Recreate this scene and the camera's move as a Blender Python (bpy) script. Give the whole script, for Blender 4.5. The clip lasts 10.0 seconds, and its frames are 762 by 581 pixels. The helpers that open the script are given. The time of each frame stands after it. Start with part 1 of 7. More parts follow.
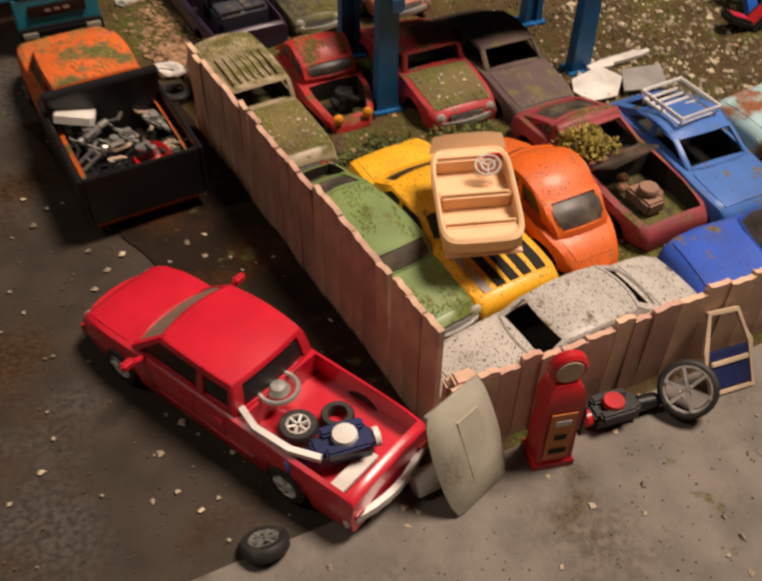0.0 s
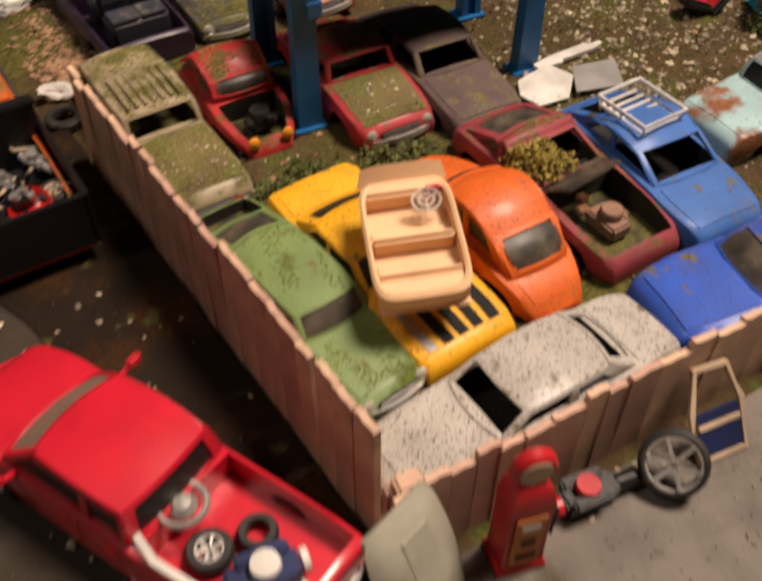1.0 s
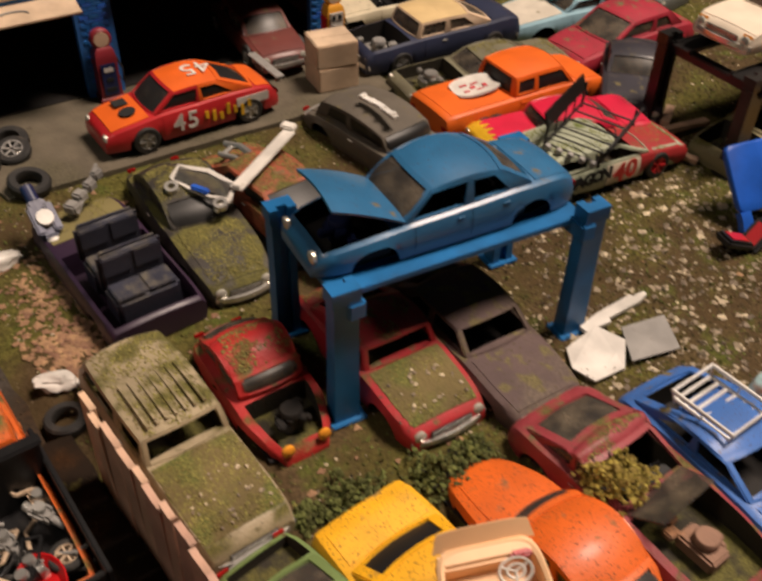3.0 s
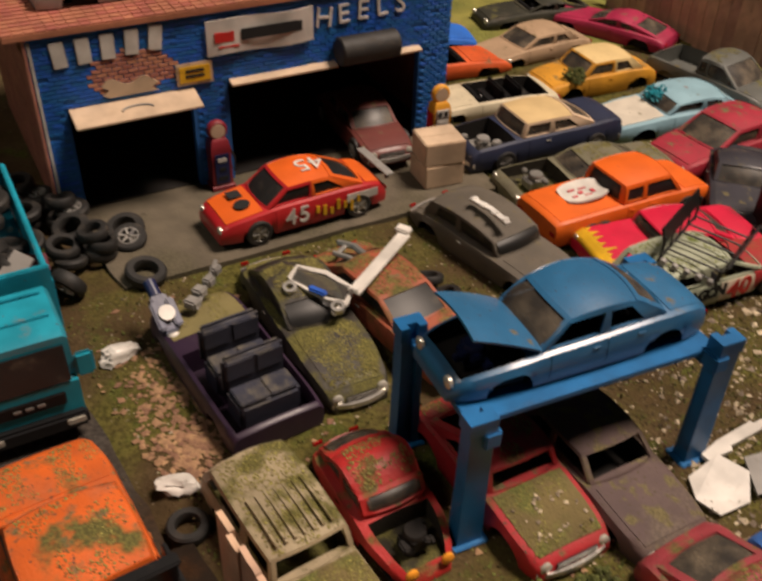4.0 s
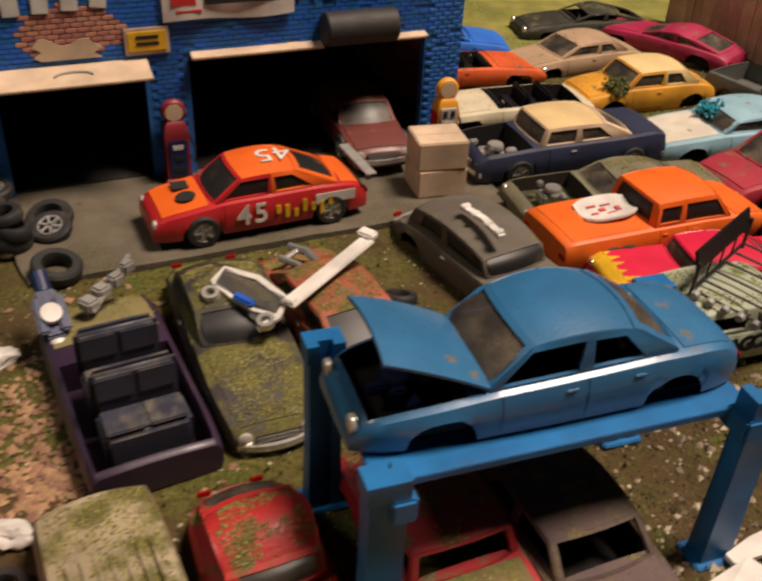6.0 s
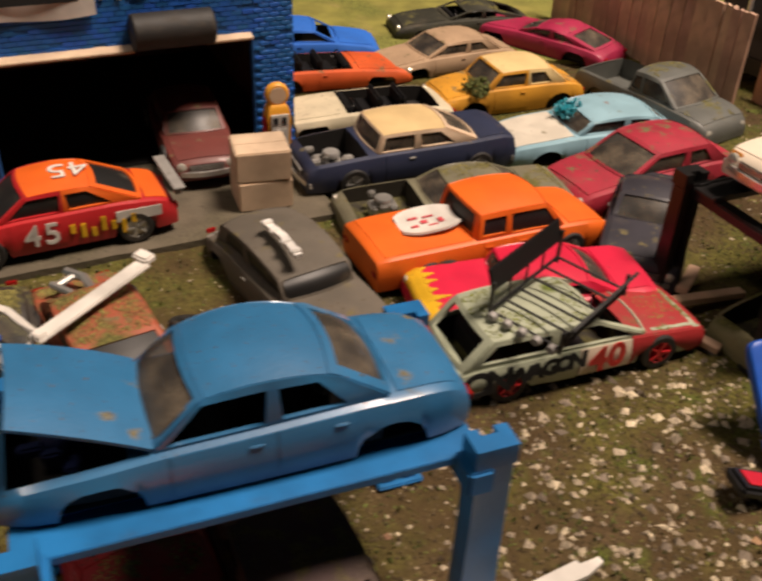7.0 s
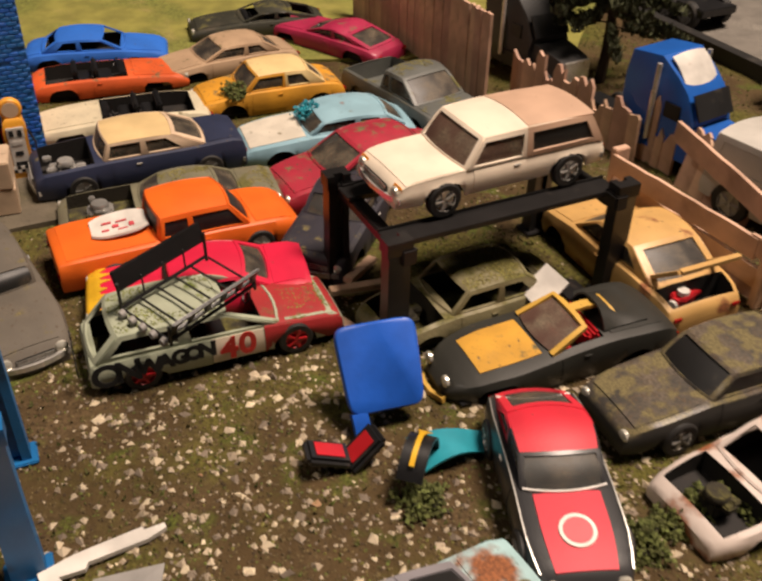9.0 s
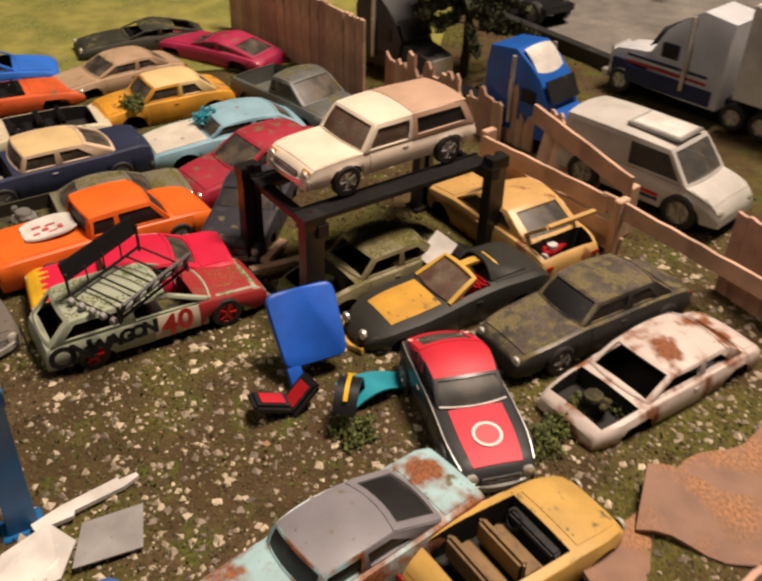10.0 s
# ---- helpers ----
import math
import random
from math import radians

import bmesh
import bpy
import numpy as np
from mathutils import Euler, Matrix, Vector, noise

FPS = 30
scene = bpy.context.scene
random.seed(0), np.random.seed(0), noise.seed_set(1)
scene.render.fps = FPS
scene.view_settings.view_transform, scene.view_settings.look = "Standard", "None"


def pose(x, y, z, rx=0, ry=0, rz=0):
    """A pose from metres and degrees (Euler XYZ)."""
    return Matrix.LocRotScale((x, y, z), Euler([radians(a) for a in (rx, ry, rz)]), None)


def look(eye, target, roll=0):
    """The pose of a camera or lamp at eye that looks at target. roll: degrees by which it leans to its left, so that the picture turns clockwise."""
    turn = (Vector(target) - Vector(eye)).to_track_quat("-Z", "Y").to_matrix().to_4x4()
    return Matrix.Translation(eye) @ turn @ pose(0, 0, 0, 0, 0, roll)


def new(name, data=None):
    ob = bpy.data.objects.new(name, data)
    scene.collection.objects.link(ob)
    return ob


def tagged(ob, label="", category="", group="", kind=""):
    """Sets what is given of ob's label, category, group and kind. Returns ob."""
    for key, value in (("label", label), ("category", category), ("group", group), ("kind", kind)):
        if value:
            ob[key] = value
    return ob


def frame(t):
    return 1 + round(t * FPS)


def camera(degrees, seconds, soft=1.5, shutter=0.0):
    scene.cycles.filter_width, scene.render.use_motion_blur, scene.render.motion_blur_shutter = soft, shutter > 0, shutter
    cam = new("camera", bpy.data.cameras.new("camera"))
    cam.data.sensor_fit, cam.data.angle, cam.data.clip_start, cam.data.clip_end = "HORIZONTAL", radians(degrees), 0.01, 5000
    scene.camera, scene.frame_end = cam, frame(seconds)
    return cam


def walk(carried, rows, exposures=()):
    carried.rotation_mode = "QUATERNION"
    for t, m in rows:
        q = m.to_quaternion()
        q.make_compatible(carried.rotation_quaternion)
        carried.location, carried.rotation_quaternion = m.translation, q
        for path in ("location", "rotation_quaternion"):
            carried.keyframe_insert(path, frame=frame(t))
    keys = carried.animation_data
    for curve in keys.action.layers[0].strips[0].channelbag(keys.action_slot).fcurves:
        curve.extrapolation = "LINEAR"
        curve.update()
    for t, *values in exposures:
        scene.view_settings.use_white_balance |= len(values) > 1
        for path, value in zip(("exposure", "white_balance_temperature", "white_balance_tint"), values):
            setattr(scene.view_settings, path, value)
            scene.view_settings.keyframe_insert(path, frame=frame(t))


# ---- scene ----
cam = camera(46.2, 10.0, soft=2.6, shutter=0.5)
PATH = [
    (0, (0.025, 0.01, 0.163), (0.034, 1.423, -1.252), 0.9),
    (0.5, (0.03, 0.026, 0.15), (0.083, 1.407, -1.297), 1.0),
    (1, (0.032, 0.047, 0.152), (0.137, 1.418, -1.3), 0.5),
    (1.5, (0.028, 0.085, 0.16), (0.207, 1.472, -1.27), 0.6),
    (2, (0.031, 0.091, 0.163), (0.263, 1.504, -1.233), 1.0),
    (2.2, (0.029, 0.094, 0.165), (0.273, 1.52, -1.216), 1.2),
    (3.3, (0.006, 0.111, 0.174), (0.208, 1.641, -1.099), 1.6),
    (3.5, (0.001, 0.115, 0.176), (0.185, 1.661, -1.08), 1.6),
    (4, (-0.008, 0.118, 0.184), (0.128, 1.703, -1.028), 2.1),
    (4.5, (-0.014, 0.12, 0.19), (0.057, 1.737, -0.986), 2.6),
    (5, (-0.009, 0.127, 0.165), (-0.003, 1.765, -0.983), 3.1),
    (5.2, (-0.001, 0.133, 0.157), (-0.022, 1.774, -0.985), 3.1),
    (6.5, (0.045, 0.173, 0.14), (0.053, 1.829, -0.981), 2.8),
    (7, (0.072, 0.18, 0.139), (0.116, 1.832, -0.987), 2.7),
    (7.5, (0.094, 0.181, 0.146), (0.135, 1.827, -0.99), 1.8),
    (8, (0.121, 0.181, 0.158), (0.155, 1.808, -1.004), 1.4),
    (8.5, (0.15, 0.176, 0.156), (0.183, 1.8, -1.012), 1.2),
    (9, (0.16, 0.161, 0.159), (0.235, 1.786, -1.005), 1.2),
    (9.5, (0.16, 0.143, 0.164), (0.332, 1.765, -0.994), 1.1),
    (10, (0.145, 0.125, 0.17), (0.493, 1.731, -0.97), 1.6),
]
walk(cam, [(t, look(eye, target, roll)) for t, eye, target, roll in PATH],
     [(0, -.08), (2, -.08), (3.5, -.26), (5, -.28), (6.5, -.02), (8, .02), (10, -.03)])

# ---- light ----
world = bpy.data.worlds.new("hall")
scene.world = world
world.use_nodes = True
bg = world.node_tree.nodes["Background"]
bg.inputs[0].default_value = (1.0, 0.86, 0.70, 1)
bg.inputs[1].default_value = 0.010


def area_lamp(name, eye, target, size, power, colour):
    d = bpy.data.lights.new(name, "AREA")
    d.shape, d.size, d.energy, d.color = "DISK", size, power, colour
    ob = new(name, d)
    ob.matrix_world = look(eye, target)
    return ob


area_lamp("ceiling_lamp", (0.74, 0.40, 1.70), (0.12, 0.44, 0), 0.56, 60.0, (1.0, 0.80, 0.655))
area_lamp("ceiling_lamp", (-0.75, 0.0, 1.2), (0.0, 0.3, 0), 0.24, 3.0, (1.0, 0.84, 0.70))
scene.view_settings.exposure = 0.0

# ---- materials ----
U = 0.01   # lengths below are in centimetres


def ramp(nt, value, lo, hi):
    n = nt.nodes.new("ShaderNodeMapRange")
    n.interpolation_type = "SMOOTHSTEP"
    nt.links.new(value, n.inputs[0])
    n.inputs[1].default_value, n.inputs[2].default_value = lo, hi
    return n.outputs[0]


def times(nt, a, b):
    n = nt.nodes.new("ShaderNodeMath")
    n.operation = "MULTIPLY"
    for i, v in enumerate((a, b)):
        if isinstance(v, (int, float)):
            n.inputs[i].default_value = v
        else:
            nt.links.new(v, n.inputs[i])
    return n.outputs[0]


def grain(nt, coords, scale, seed=0.0, detail=3.0, stretch=None):
    n = nt.nodes.new("ShaderNodeTexNoise")
    n.noise_dimensions = "4D"
    n.inputs["Scale"].default_value = scale * 100
    n.inputs["W"].default_value = seed
    n.inputs["Detail"].default_value = detail
    if stretch:
        mp = nt.nodes.new("ShaderNodeMapping")
        mp.inputs["Scale"].default_value = stretch
        nt.links.new(coords, mp.inputs[0])
        coords = mp.outputs[0]
    nt.links.new(coords, n.inputs["Vector"])
    return n.outputs[0]


def blend(nt, fac, a, b):
    n = nt.nodes.new("ShaderNodeMix")
    n.data_type = "RGBA"
    if isinstance(fac, (int, float)):
        n.inputs[0].default_value = fac
    else:
        nt.links.new(fac, n.inputs[0])
    for i, v in ((6, a), (7, b)):
        if isinstance(v, tuple):
            n.inputs[i].default_value = (*v, 1)
        else:
            nt.links.new(v, n.inputs[i])
    return n.outputs[2]


def mat(name, base, rough=0.5, metal=0.0, layers=(), bump=(12, 0.1), seed=0.0, island=0.0, piece=0.0, coat=0.0, tint=0.12, gloss=0.5):
    """layers: (colour, scale per cm, low, high, on upward faces only, roughness)."""
    m = bpy.data.materials.new(name)
    m.use_nodes = True
    nt = m.node_tree
    p = nt.nodes["Principled BSDF"]
    co = nt.nodes.new("ShaderNodeTexCoord").outputs["Object"]
    dark = tuple(c * (1 - 2 * tint) for c in base)
    light = tuple(min(1, c * (1 + tint)) for c in base)
    col = blend(nt, ramp(nt, grain(nt, co, 0.9, seed + 3.1), 0.3, 0.7), dark, light)
    if island or piece:
        if island:
            r = nt.nodes.new("ShaderNodeNewGeometry").outputs["Random Per Island"]
        else:
            r = nt.nodes.new("ShaderNodeObjectInfo").outputs["Random"]
        amount = island or piece
        h = nt.nodes.new("ShaderNodeHueSaturation")
        nt.links.new(ramp_linear(nt, r, 1 - amount, 1 + amount), h.inputs["Value"])
        nt.links.new(ramp_linear(nt, r, 0.49, 0.515), h.inputs["Hue"])
        nt.links.new(col, h.inputs["Color"])
        col = h.outputs[0]
    rg = rough
    up = None
    for i, (c, s, lo, hi, top, lr) in enumerate(layers):
        k = ramp(nt, grain(nt, co, s, seed + i * 7.7, 5.0), lo, hi)
        if top:
            if up is None:
                sp = nt.nodes.new("ShaderNodeSeparateXYZ")
                nt.links.new(nt.nodes.new("ShaderNodeNewGeometry").outputs["Normal"], sp.inputs[0])
                up = ramp(nt, sp.outputs[2], 0.25, 0.85)
            k = times(nt, k, up)
        fine = grain(nt, co, s * 9 + 6, seed + 1.3, 2.0)
        c2 = blend(nt, ramp(nt, fine, 0.35, 0.65), tuple(v * 0.62 for v in c), tuple(min(1, v * 1.28) for v in c))
        col = blend(nt, k, col, c2)
        mr = nt.nodes.new("ShaderNodeMix")
        nt.links.new(k, mr.inputs[0])
        if isinstance(rg, float):
            mr.inputs[2].default_value = rg
        else:
            nt.links.new(rg, mr.inputs[2])
        mr.inputs[3].default_value = lr
        rg = mr.outputs[0]
    nt.links.new(col, p.inputs["Base Color"])
    if isinstance(rg, float):
        wear = nt.nodes.new("ShaderNodeMapRange")
        nt.links.new(grain(nt, co, 3.0, seed + 5), wear.inputs[0])
        wear.inputs[3].default_value, wear.inputs[4].default_value = max(0.02, rg - 0.08), min(1, rg + 0.12)
        rg = wear.outputs[0]
    nt.links.new(rg, p.inputs["Roughness"])
    p.inputs["Metallic"].default_value = metal
    p.inputs["Specular IOR Level"].default_value = gloss
    p.inputs["Coat Weight"].default_value = coat
    p.inputs["Coat Roughness"].default_value = 0.2
    if bump[1]:
        b = nt.nodes.new("ShaderNodeBump")
        b.inputs["Strength"].default_value = bump[1]
        b.inputs["Distance"].default_value = 0.0006
        nt.links.new(grain(nt, co, bump[0], seed, 4.0), b.inputs["Height"])
        nt.links.new(b.outputs[0], p.inputs["Normal"])
    return m


def ramp_linear(nt, value, lo, hi):
    n = nt.nodes.new("ShaderNodeMapRange")
    nt.links.new(value, n.inputs[0])
    n.inputs[3].default_value, n.inputs[4].default_value = lo, hi
    return n.outputs[0]


MOSS = (0.11, 0.10, 0.025)
MOSS_GREEN = (0.10, 0.13, 0.02)
RUST = (0.22, 0.075, 0.025)
DIRT = (0.075, 0.052, 0.03)
SEEDS = [0]


def paint(colour, moss=0.0, rust=0.0, dust=0.3, rough=0.44, green=False, coat=0.16, metal=0.0, speck=0.0):
    """Model-car paint with dust, speckled dirt, rust and moss on its upper faces."""
    SEEDS[0] += 1
    s = SEEDS[0] * 2.37
    layers = []
    if rust:
        layers.append((RUST, 1.1, 0.72 - 0.4 * rust, 0.80 - 0.3 * rust, False, 0.8))
    if dust:
        layers.append(((0.13, 0.10, 0.068), 0.8, 0.75 - 0.45 * dust, 1.15 - 0.35 * dust, True, 0.75))
        layers.append((DIRT, 9.0, 0.69 - 0.13 * dust, 0.76 - 0.13 * dust, True, 0.8))
        if dust > 0.28:
            layers.append(((0.14, 0.115, 0.05), 2.2, 0.68 - 0.2 * dust, 0.80 - 0.2 * dust, True, 0.9))
    if speck:
        layers.append(((0.06, 0.035, 0.014), 19.0, 0.70 - 0.05 * speck, 0.73 - 0.05 * speck, True, 0.85))
    if moss:
        layers.append((MOSS_GREEN if green else MOSS, 1.0, 0.78 - 0.55 * moss, 0.86 - 0.45 * moss, True, 0.95))
    rough = min(.75, max(rough, .34) + .3 * dust)
    return mat("car_paint", colour, rough, metal, layers, (14, 0.06 + 0.5 * moss), s, coat=coat * (1 - moss), tint=.05 + .08 * min(1, dust))


def glassy(name, colour, alpha, rough=0.4, dust=0.3):
    m = mat(name, colour, rough, 0, [((0.2, 0.16, 0.11), 1.5, 0.65 - dust, 1.1 - dust, False, 0.6)], (10, 0.03))
    m.node_tree.nodes["Principled BSDF"].inputs["Alpha"].default_value = alpha
    return m


M = dict(
    glass=glassy("dusty_car_glass", (0.05, 0.045, 0.04), 0.62),
    clear=glassy("clear_car_glass", (0.08, 0.08, 0.075), 0.5, .42, .25),
    dark_glass=glassy("smoked_glass", (0.012, 0.012, 0.012), 0.95, .48, .1),
    brown_glass=glassy("amber_glass", (0.12, 0.065, 0.05), 0.8),
    tan_screen=glassy("dusty_tan_glass", (0.20, 0.16, 0.12), 0.93, .35, .35),
    chrome=mat("chrome", (0.72, 0.70, 0.66), 0.2, 0.6, [((0.12, 0.08, 0.05), 4, 0.58, 0.75, False, 0.6)], (9, 0.05)),
    silver=mat("silver_plastic", (0.50, 0.49, 0.46), 0.35, 0.7, [(DIRT, 4, 0.6, 0.8, False, 0.7)], (9, 0.08)),
    rubber=mat("tyre_rubber", (0.016, 0.015, 0.014), 0.62, 0, [((0.07, 0.055, 0.04), 2.5, 0.5, 0.9, False, 0.9)], (20, 0.2)),
    black=mat("black_plastic", (0.010, 0.010, 0.011), 0.38, 0, [((0.06, 0.045, 0.03), 1.6, 0.55, 1.0, True, 0.8)], (16, 0.1)),
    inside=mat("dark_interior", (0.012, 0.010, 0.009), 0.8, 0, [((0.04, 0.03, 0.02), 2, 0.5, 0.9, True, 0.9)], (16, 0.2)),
    mossy_inside=mat("mossy_interior", (0.03, 0.025, 0.015), 0.9, 0, [(MOSS, 1.5, 0.4, 0.6, True, 0.95)], (16, 0.5)),
    white=mat("white_plastic", (0.66, 0.63, 0.58), 0.4, 0, [((0.3, 0.22, 0.15), 3, 0.6, 0.95, False, 0.7)], (10, 0.08)),
    grey=mat("grey_plastic", (0.26, 0.25, 0.235), 0.5, 0, [(DIRT, 2.5, 0.6, 0.95, False, 0.8)], (10, 0.1)),
    red=mat("red_plastic", (0.45, 0.012, 0.018), 0.35, 0, [(DIRT, 3, 0.65, 0.95, True, 0.8)], (10, 0.06)),
    tail=mat("tail_light", (0.45, 0.01, 0.012), 0.2, 0, (), (10, 0.02)),
    amber=mat("amber_light", (0.75, 0.30, 0.03), 0.25, 0, (), (10, 0.02)),
    lamp=mat("headlight", (0.62, 0.60, 0.52), 0.15, 0.4, (), (10, 0.02)),
    yellow=mat("yellow_plastic", (0.72, 0.42, 0.02), 0.4, 0, [(DIRT, 5, 0.6, 0.8, False, 0.8)], (10, 0.08)),
    tan_seat=mat("brown_seat_plastic", (0.20, 0.115, 0.035), 0.5, 0, [(DIRT, 3, 0.5, 0.8, True, 0.8)], (12, 0.1)),
    vinyl=mat("dark_vinyl", (0.03, 0.032, 0.05), 0.5, 0, [((0.15, 0.13, 0.09), 2, 0.42, 0.8, True, 0.8)], (12, 0.15)),
    rust_board=mat("rusty_brown_board", (0.24, 0.135, 0.09), 0.75, 0, [((0.33, 0.16, 0.07), 0.6, 0.45, 0.7, False, 0.8)], (12, 0.3)),
    navy=mat("dark_blue_plastic", (0.014, 0.022, 0.085), 0.4, 0, [((0.1, 0.08, 0.06), 2, 0.6, 1.0, True, 0.8)], (12, 0.1)),
    blue=mat("blue_plastic", (0.012, 0.095, 0.50), 0.42, 0, [(DIRT, 4, 0.66, 0.9, False, 0.8)], (10, 0.06)),
    teal=mat("teal_plastic", (0.02, 0.28, 0.36), 0.42, 0, [(DIRT, 3, 0.6, 0.9, True, 0.8)], (10, 0.08)),
    moss=mat("moss_clumps", (0.22, 0.19, 0.055), 0.95, 0, (), (30, 0.4), island=0.5),
    moss_green=mat("green_moss_clumps", (0.19, 0.205, 0.045), 0.95, 0, (), (30, 0.4), island=0.5),
    bush=mat("dark_green_foam", (0.12, 0.135, 0.035), 0.95, 0, (), (30, 0.4), island=0.5),
    flock=mat("olive_flock", (0.13, 0.112, 0.03), 0.95, 0, (), (30, 0.4), island=0.5),
    flock_green=mat("green_flock", (0.105, 0.118, 0.025), 0.95, 0, (), (30, 0.4), island=0.5),
    olive=mat("olive_foam", (0.38, 0.29, 0.065), 0.95, 0, (), (30, 0.4), island=0.45),
    stone=mat("pale_gravel", (0.40, 0.325, 0.235), 0.85, 0, (), (20, 0.3), island=0.6),
    wood=mat("balsa_wood", (0.56, 0.35, 0.25), 0.65, 0, [((0.20, 0.11, 0.07), 0.9, 0.55, 0.85, False, 0.75)], (18, 0.25), piece=0.16),
    card=mat("pale_card", (0.56, 0.42, 0.29), 0.7, 0, [((0.32, 0.22, 0.14), 1.5, 0.55, 0.95, False, 0.8)], (16, 0.12)),
    bright=mat("bright_chrome_plastic", (0.82, 0.80, 0.76), 0.35, 0.15, [(DIRT, 4, 0.66, 0.8, False, 0.7)], (9, 0.04)),
    writing=mat("dark_lettering", (0.012, 0.012, 0.012), 0.9, bump=(9, 0)),
    red_writing=mat("red_lettering", (0.55, 0.025, 0.02), 0.5),
)

# ---- mesh helpers ----


def part(name, bm, material, parent=None, label=""):
    bmesh.ops.recalc_face_normals(bm, faces=bm.faces)
    for e in bm.edges:
        e.smooth = len(e.link_faces) == 2 and e.calc_face_angle(0) < 0.65
    for f in bm.faces:
        f.smooth = True
    for v in bm.verts:
        v.co *= U
    me = bpy.data.meshes.new(name)
    bm.to_mesh(me)
    bm.free()
    me.materials.append(material)
    ob = new(name, me)
    if parent:
        ob.parent = parent
    if label:
        tagged(ob, label)
    return ob


def thing(name, place, turn, label, category, group="", tip=0.0, lean=0.0):
    """An Empty at the base of a thing: place in cm, turn in degrees, tip and lean for things that lie askew."""
    ob = new(name)
    ob.empty_display_size = 0.005
    x, y, z = place
    ob.matrix_basis = pose(x * U, y * U, z * U, 0, 0, turn) @ pose(0, 0, 0, lean, tip, 0)
    return tagged(ob, label, category, group)


def inside(ob, x, y, z):
    """The world place, in cm, of a place given in a thing's own axes."""
    return tuple(v / U for v in (ob.matrix_basis @ Vector((x * U, y * U, z * U))))


def box(bm, c, s, bevel=0.0, m=None, seg=2):
    r = bmesh.ops.create_cube(bm, size=1.0)
    vs = r["verts"]
    for v in vs:
        v.co = Vector((v.co.x * s[0], v.co.y * s[1], v.co.z * s[2]))
    if bevel:
        es = {e for v in vs for e in v.link_edges}
        vs = bmesh.ops.bevel(bm, geom=list(es) + vs, offset=bevel, segments=seg, affect="EDGES")["verts"]
    for v in vs:
        v.co += Vector(c)
        if m:
            v.co = m @ v.co
    return vs


def loft(bm, rows, skip=None, caps=False, closed=False):
    vs = [[bm.verts.new(p) for p in row] for row in rows]
    n = len(vs[0])
    for i in range(len(vs) - 1):
        for j in range(n if closed else n - 1):
            if skip and skip(i, j):
                continue
            k = (j + 1) % n
            bm.faces.new((vs[i][j], vs[i][k], vs[i + 1][k], vs[i + 1][j]))
    if caps:
        bm.faces.new(vs[0][::-1])
        bm.faces.new(vs[-1])
    return vs


def slab(bm, f, nu, nv, thick, under=None):
    """A sheet with thickness: f(u, v) for u, v in 0..1 gives its upper face."""
    top = [[Vector(f(i / nu, j / nv)) for j in range(nv + 1)] for i in range(nu + 1)]
    low = []
    for i in range(nu + 1):
        row = []
        for j in range(nv + 1):
            du = top[min(nu, i + 1)][j] - top[max(0, i - 1)][j]
            dv = top[i][min(nv, j + 1)] - top[i][max(0, j - 1)]
            if under:
                row.append(Vector(under(i / nu, j / nv)))
                continue
            n = du.cross(dv)
            row.append(top[i][j] - (n.normalized() if n.length > 1e-9 else Vector((0, 0, 1))) * thick)
        low.append(row)
    a, b = loft(bm, top), loft(bm, low)
    edge = [(i, 0) for i in range(nu)] + [(nu, j) for j in range(nv)] + [(i, nv) for i in range(nu, 0, -1)] + [(0, j) for j in range(nv, 0, -1)]
    for k, (i, j) in enumerate(edge):
        i2, j2 = edge[(k + 1) % len(edge)]
        bm.faces.new((a[i][j], a[i2][j2], b[i2][j2], b[i][j]))


def rod(bm, pts, a, b=None, n=8, closed=False):
    """A bar along pts: round with radius a, or with four sides a wide and b high."""
    pts = [Vector(p) for p in pts]
    rows = []
    last = len(pts) - 1
    for i, p in enumerate(pts):
        if closed:
            t = (pts[(i + 1) % len(pts)] - pts[i - 1]).normalized()
        else:
            t = (pts[min(last, i + 1)] - pts[max(0, i - 1)]).normalized()
        ref = Vector((0, 0, 1)) if abs(t.z) < 0.9 else Vector((0, 1, 0))
        s = t.cross(ref).normalized()
        w = s.cross(t)
        if b is None:
            rows.append([p + (s * math.cos(k * math.tau / n) + w * math.sin(k * math.tau / n)) * a for k in range(n)])
        else:
            rows.append([p + s * x * a / 2 + w * y * b / 2 for x, y in ((-1, -1), (1, -1), (1, 1), (-1, 1))])
    if closed:
        rows.append(rows[0])
        loft(bm, rows, closed=True)
        bmesh.ops.remove_doubles(bm, verts=bm.verts, dist=1e-5)
    else:
        loft(bm, rows, closed=True, caps=True)


def lathe(bm, prof, n, m=None, axis="z"):
    """Turns (radius, height) points round an axis."""
    rows = []
    for k in range(n + 1):
        a = k * math.tau / n
        row = []
        for r, h in prof:
            p = Vector((r * math.cos(a), r * math.sin(a), h))
            if axis == "y":
                p = Vector((p.x, p.z, p.y))
            elif axis == "x":
                p = Vector((p.z, p.x, p.y))
            row.append(m @ p if m else p)
        rows.append(row)
    vs0 = len(bm.verts)
    loft(bm, rows)
    bm.verts.ensure_lookup_table()
    bmesh.ops.remove_doubles(bm, verts=bm.verts[vs0:], dist=1e-4)


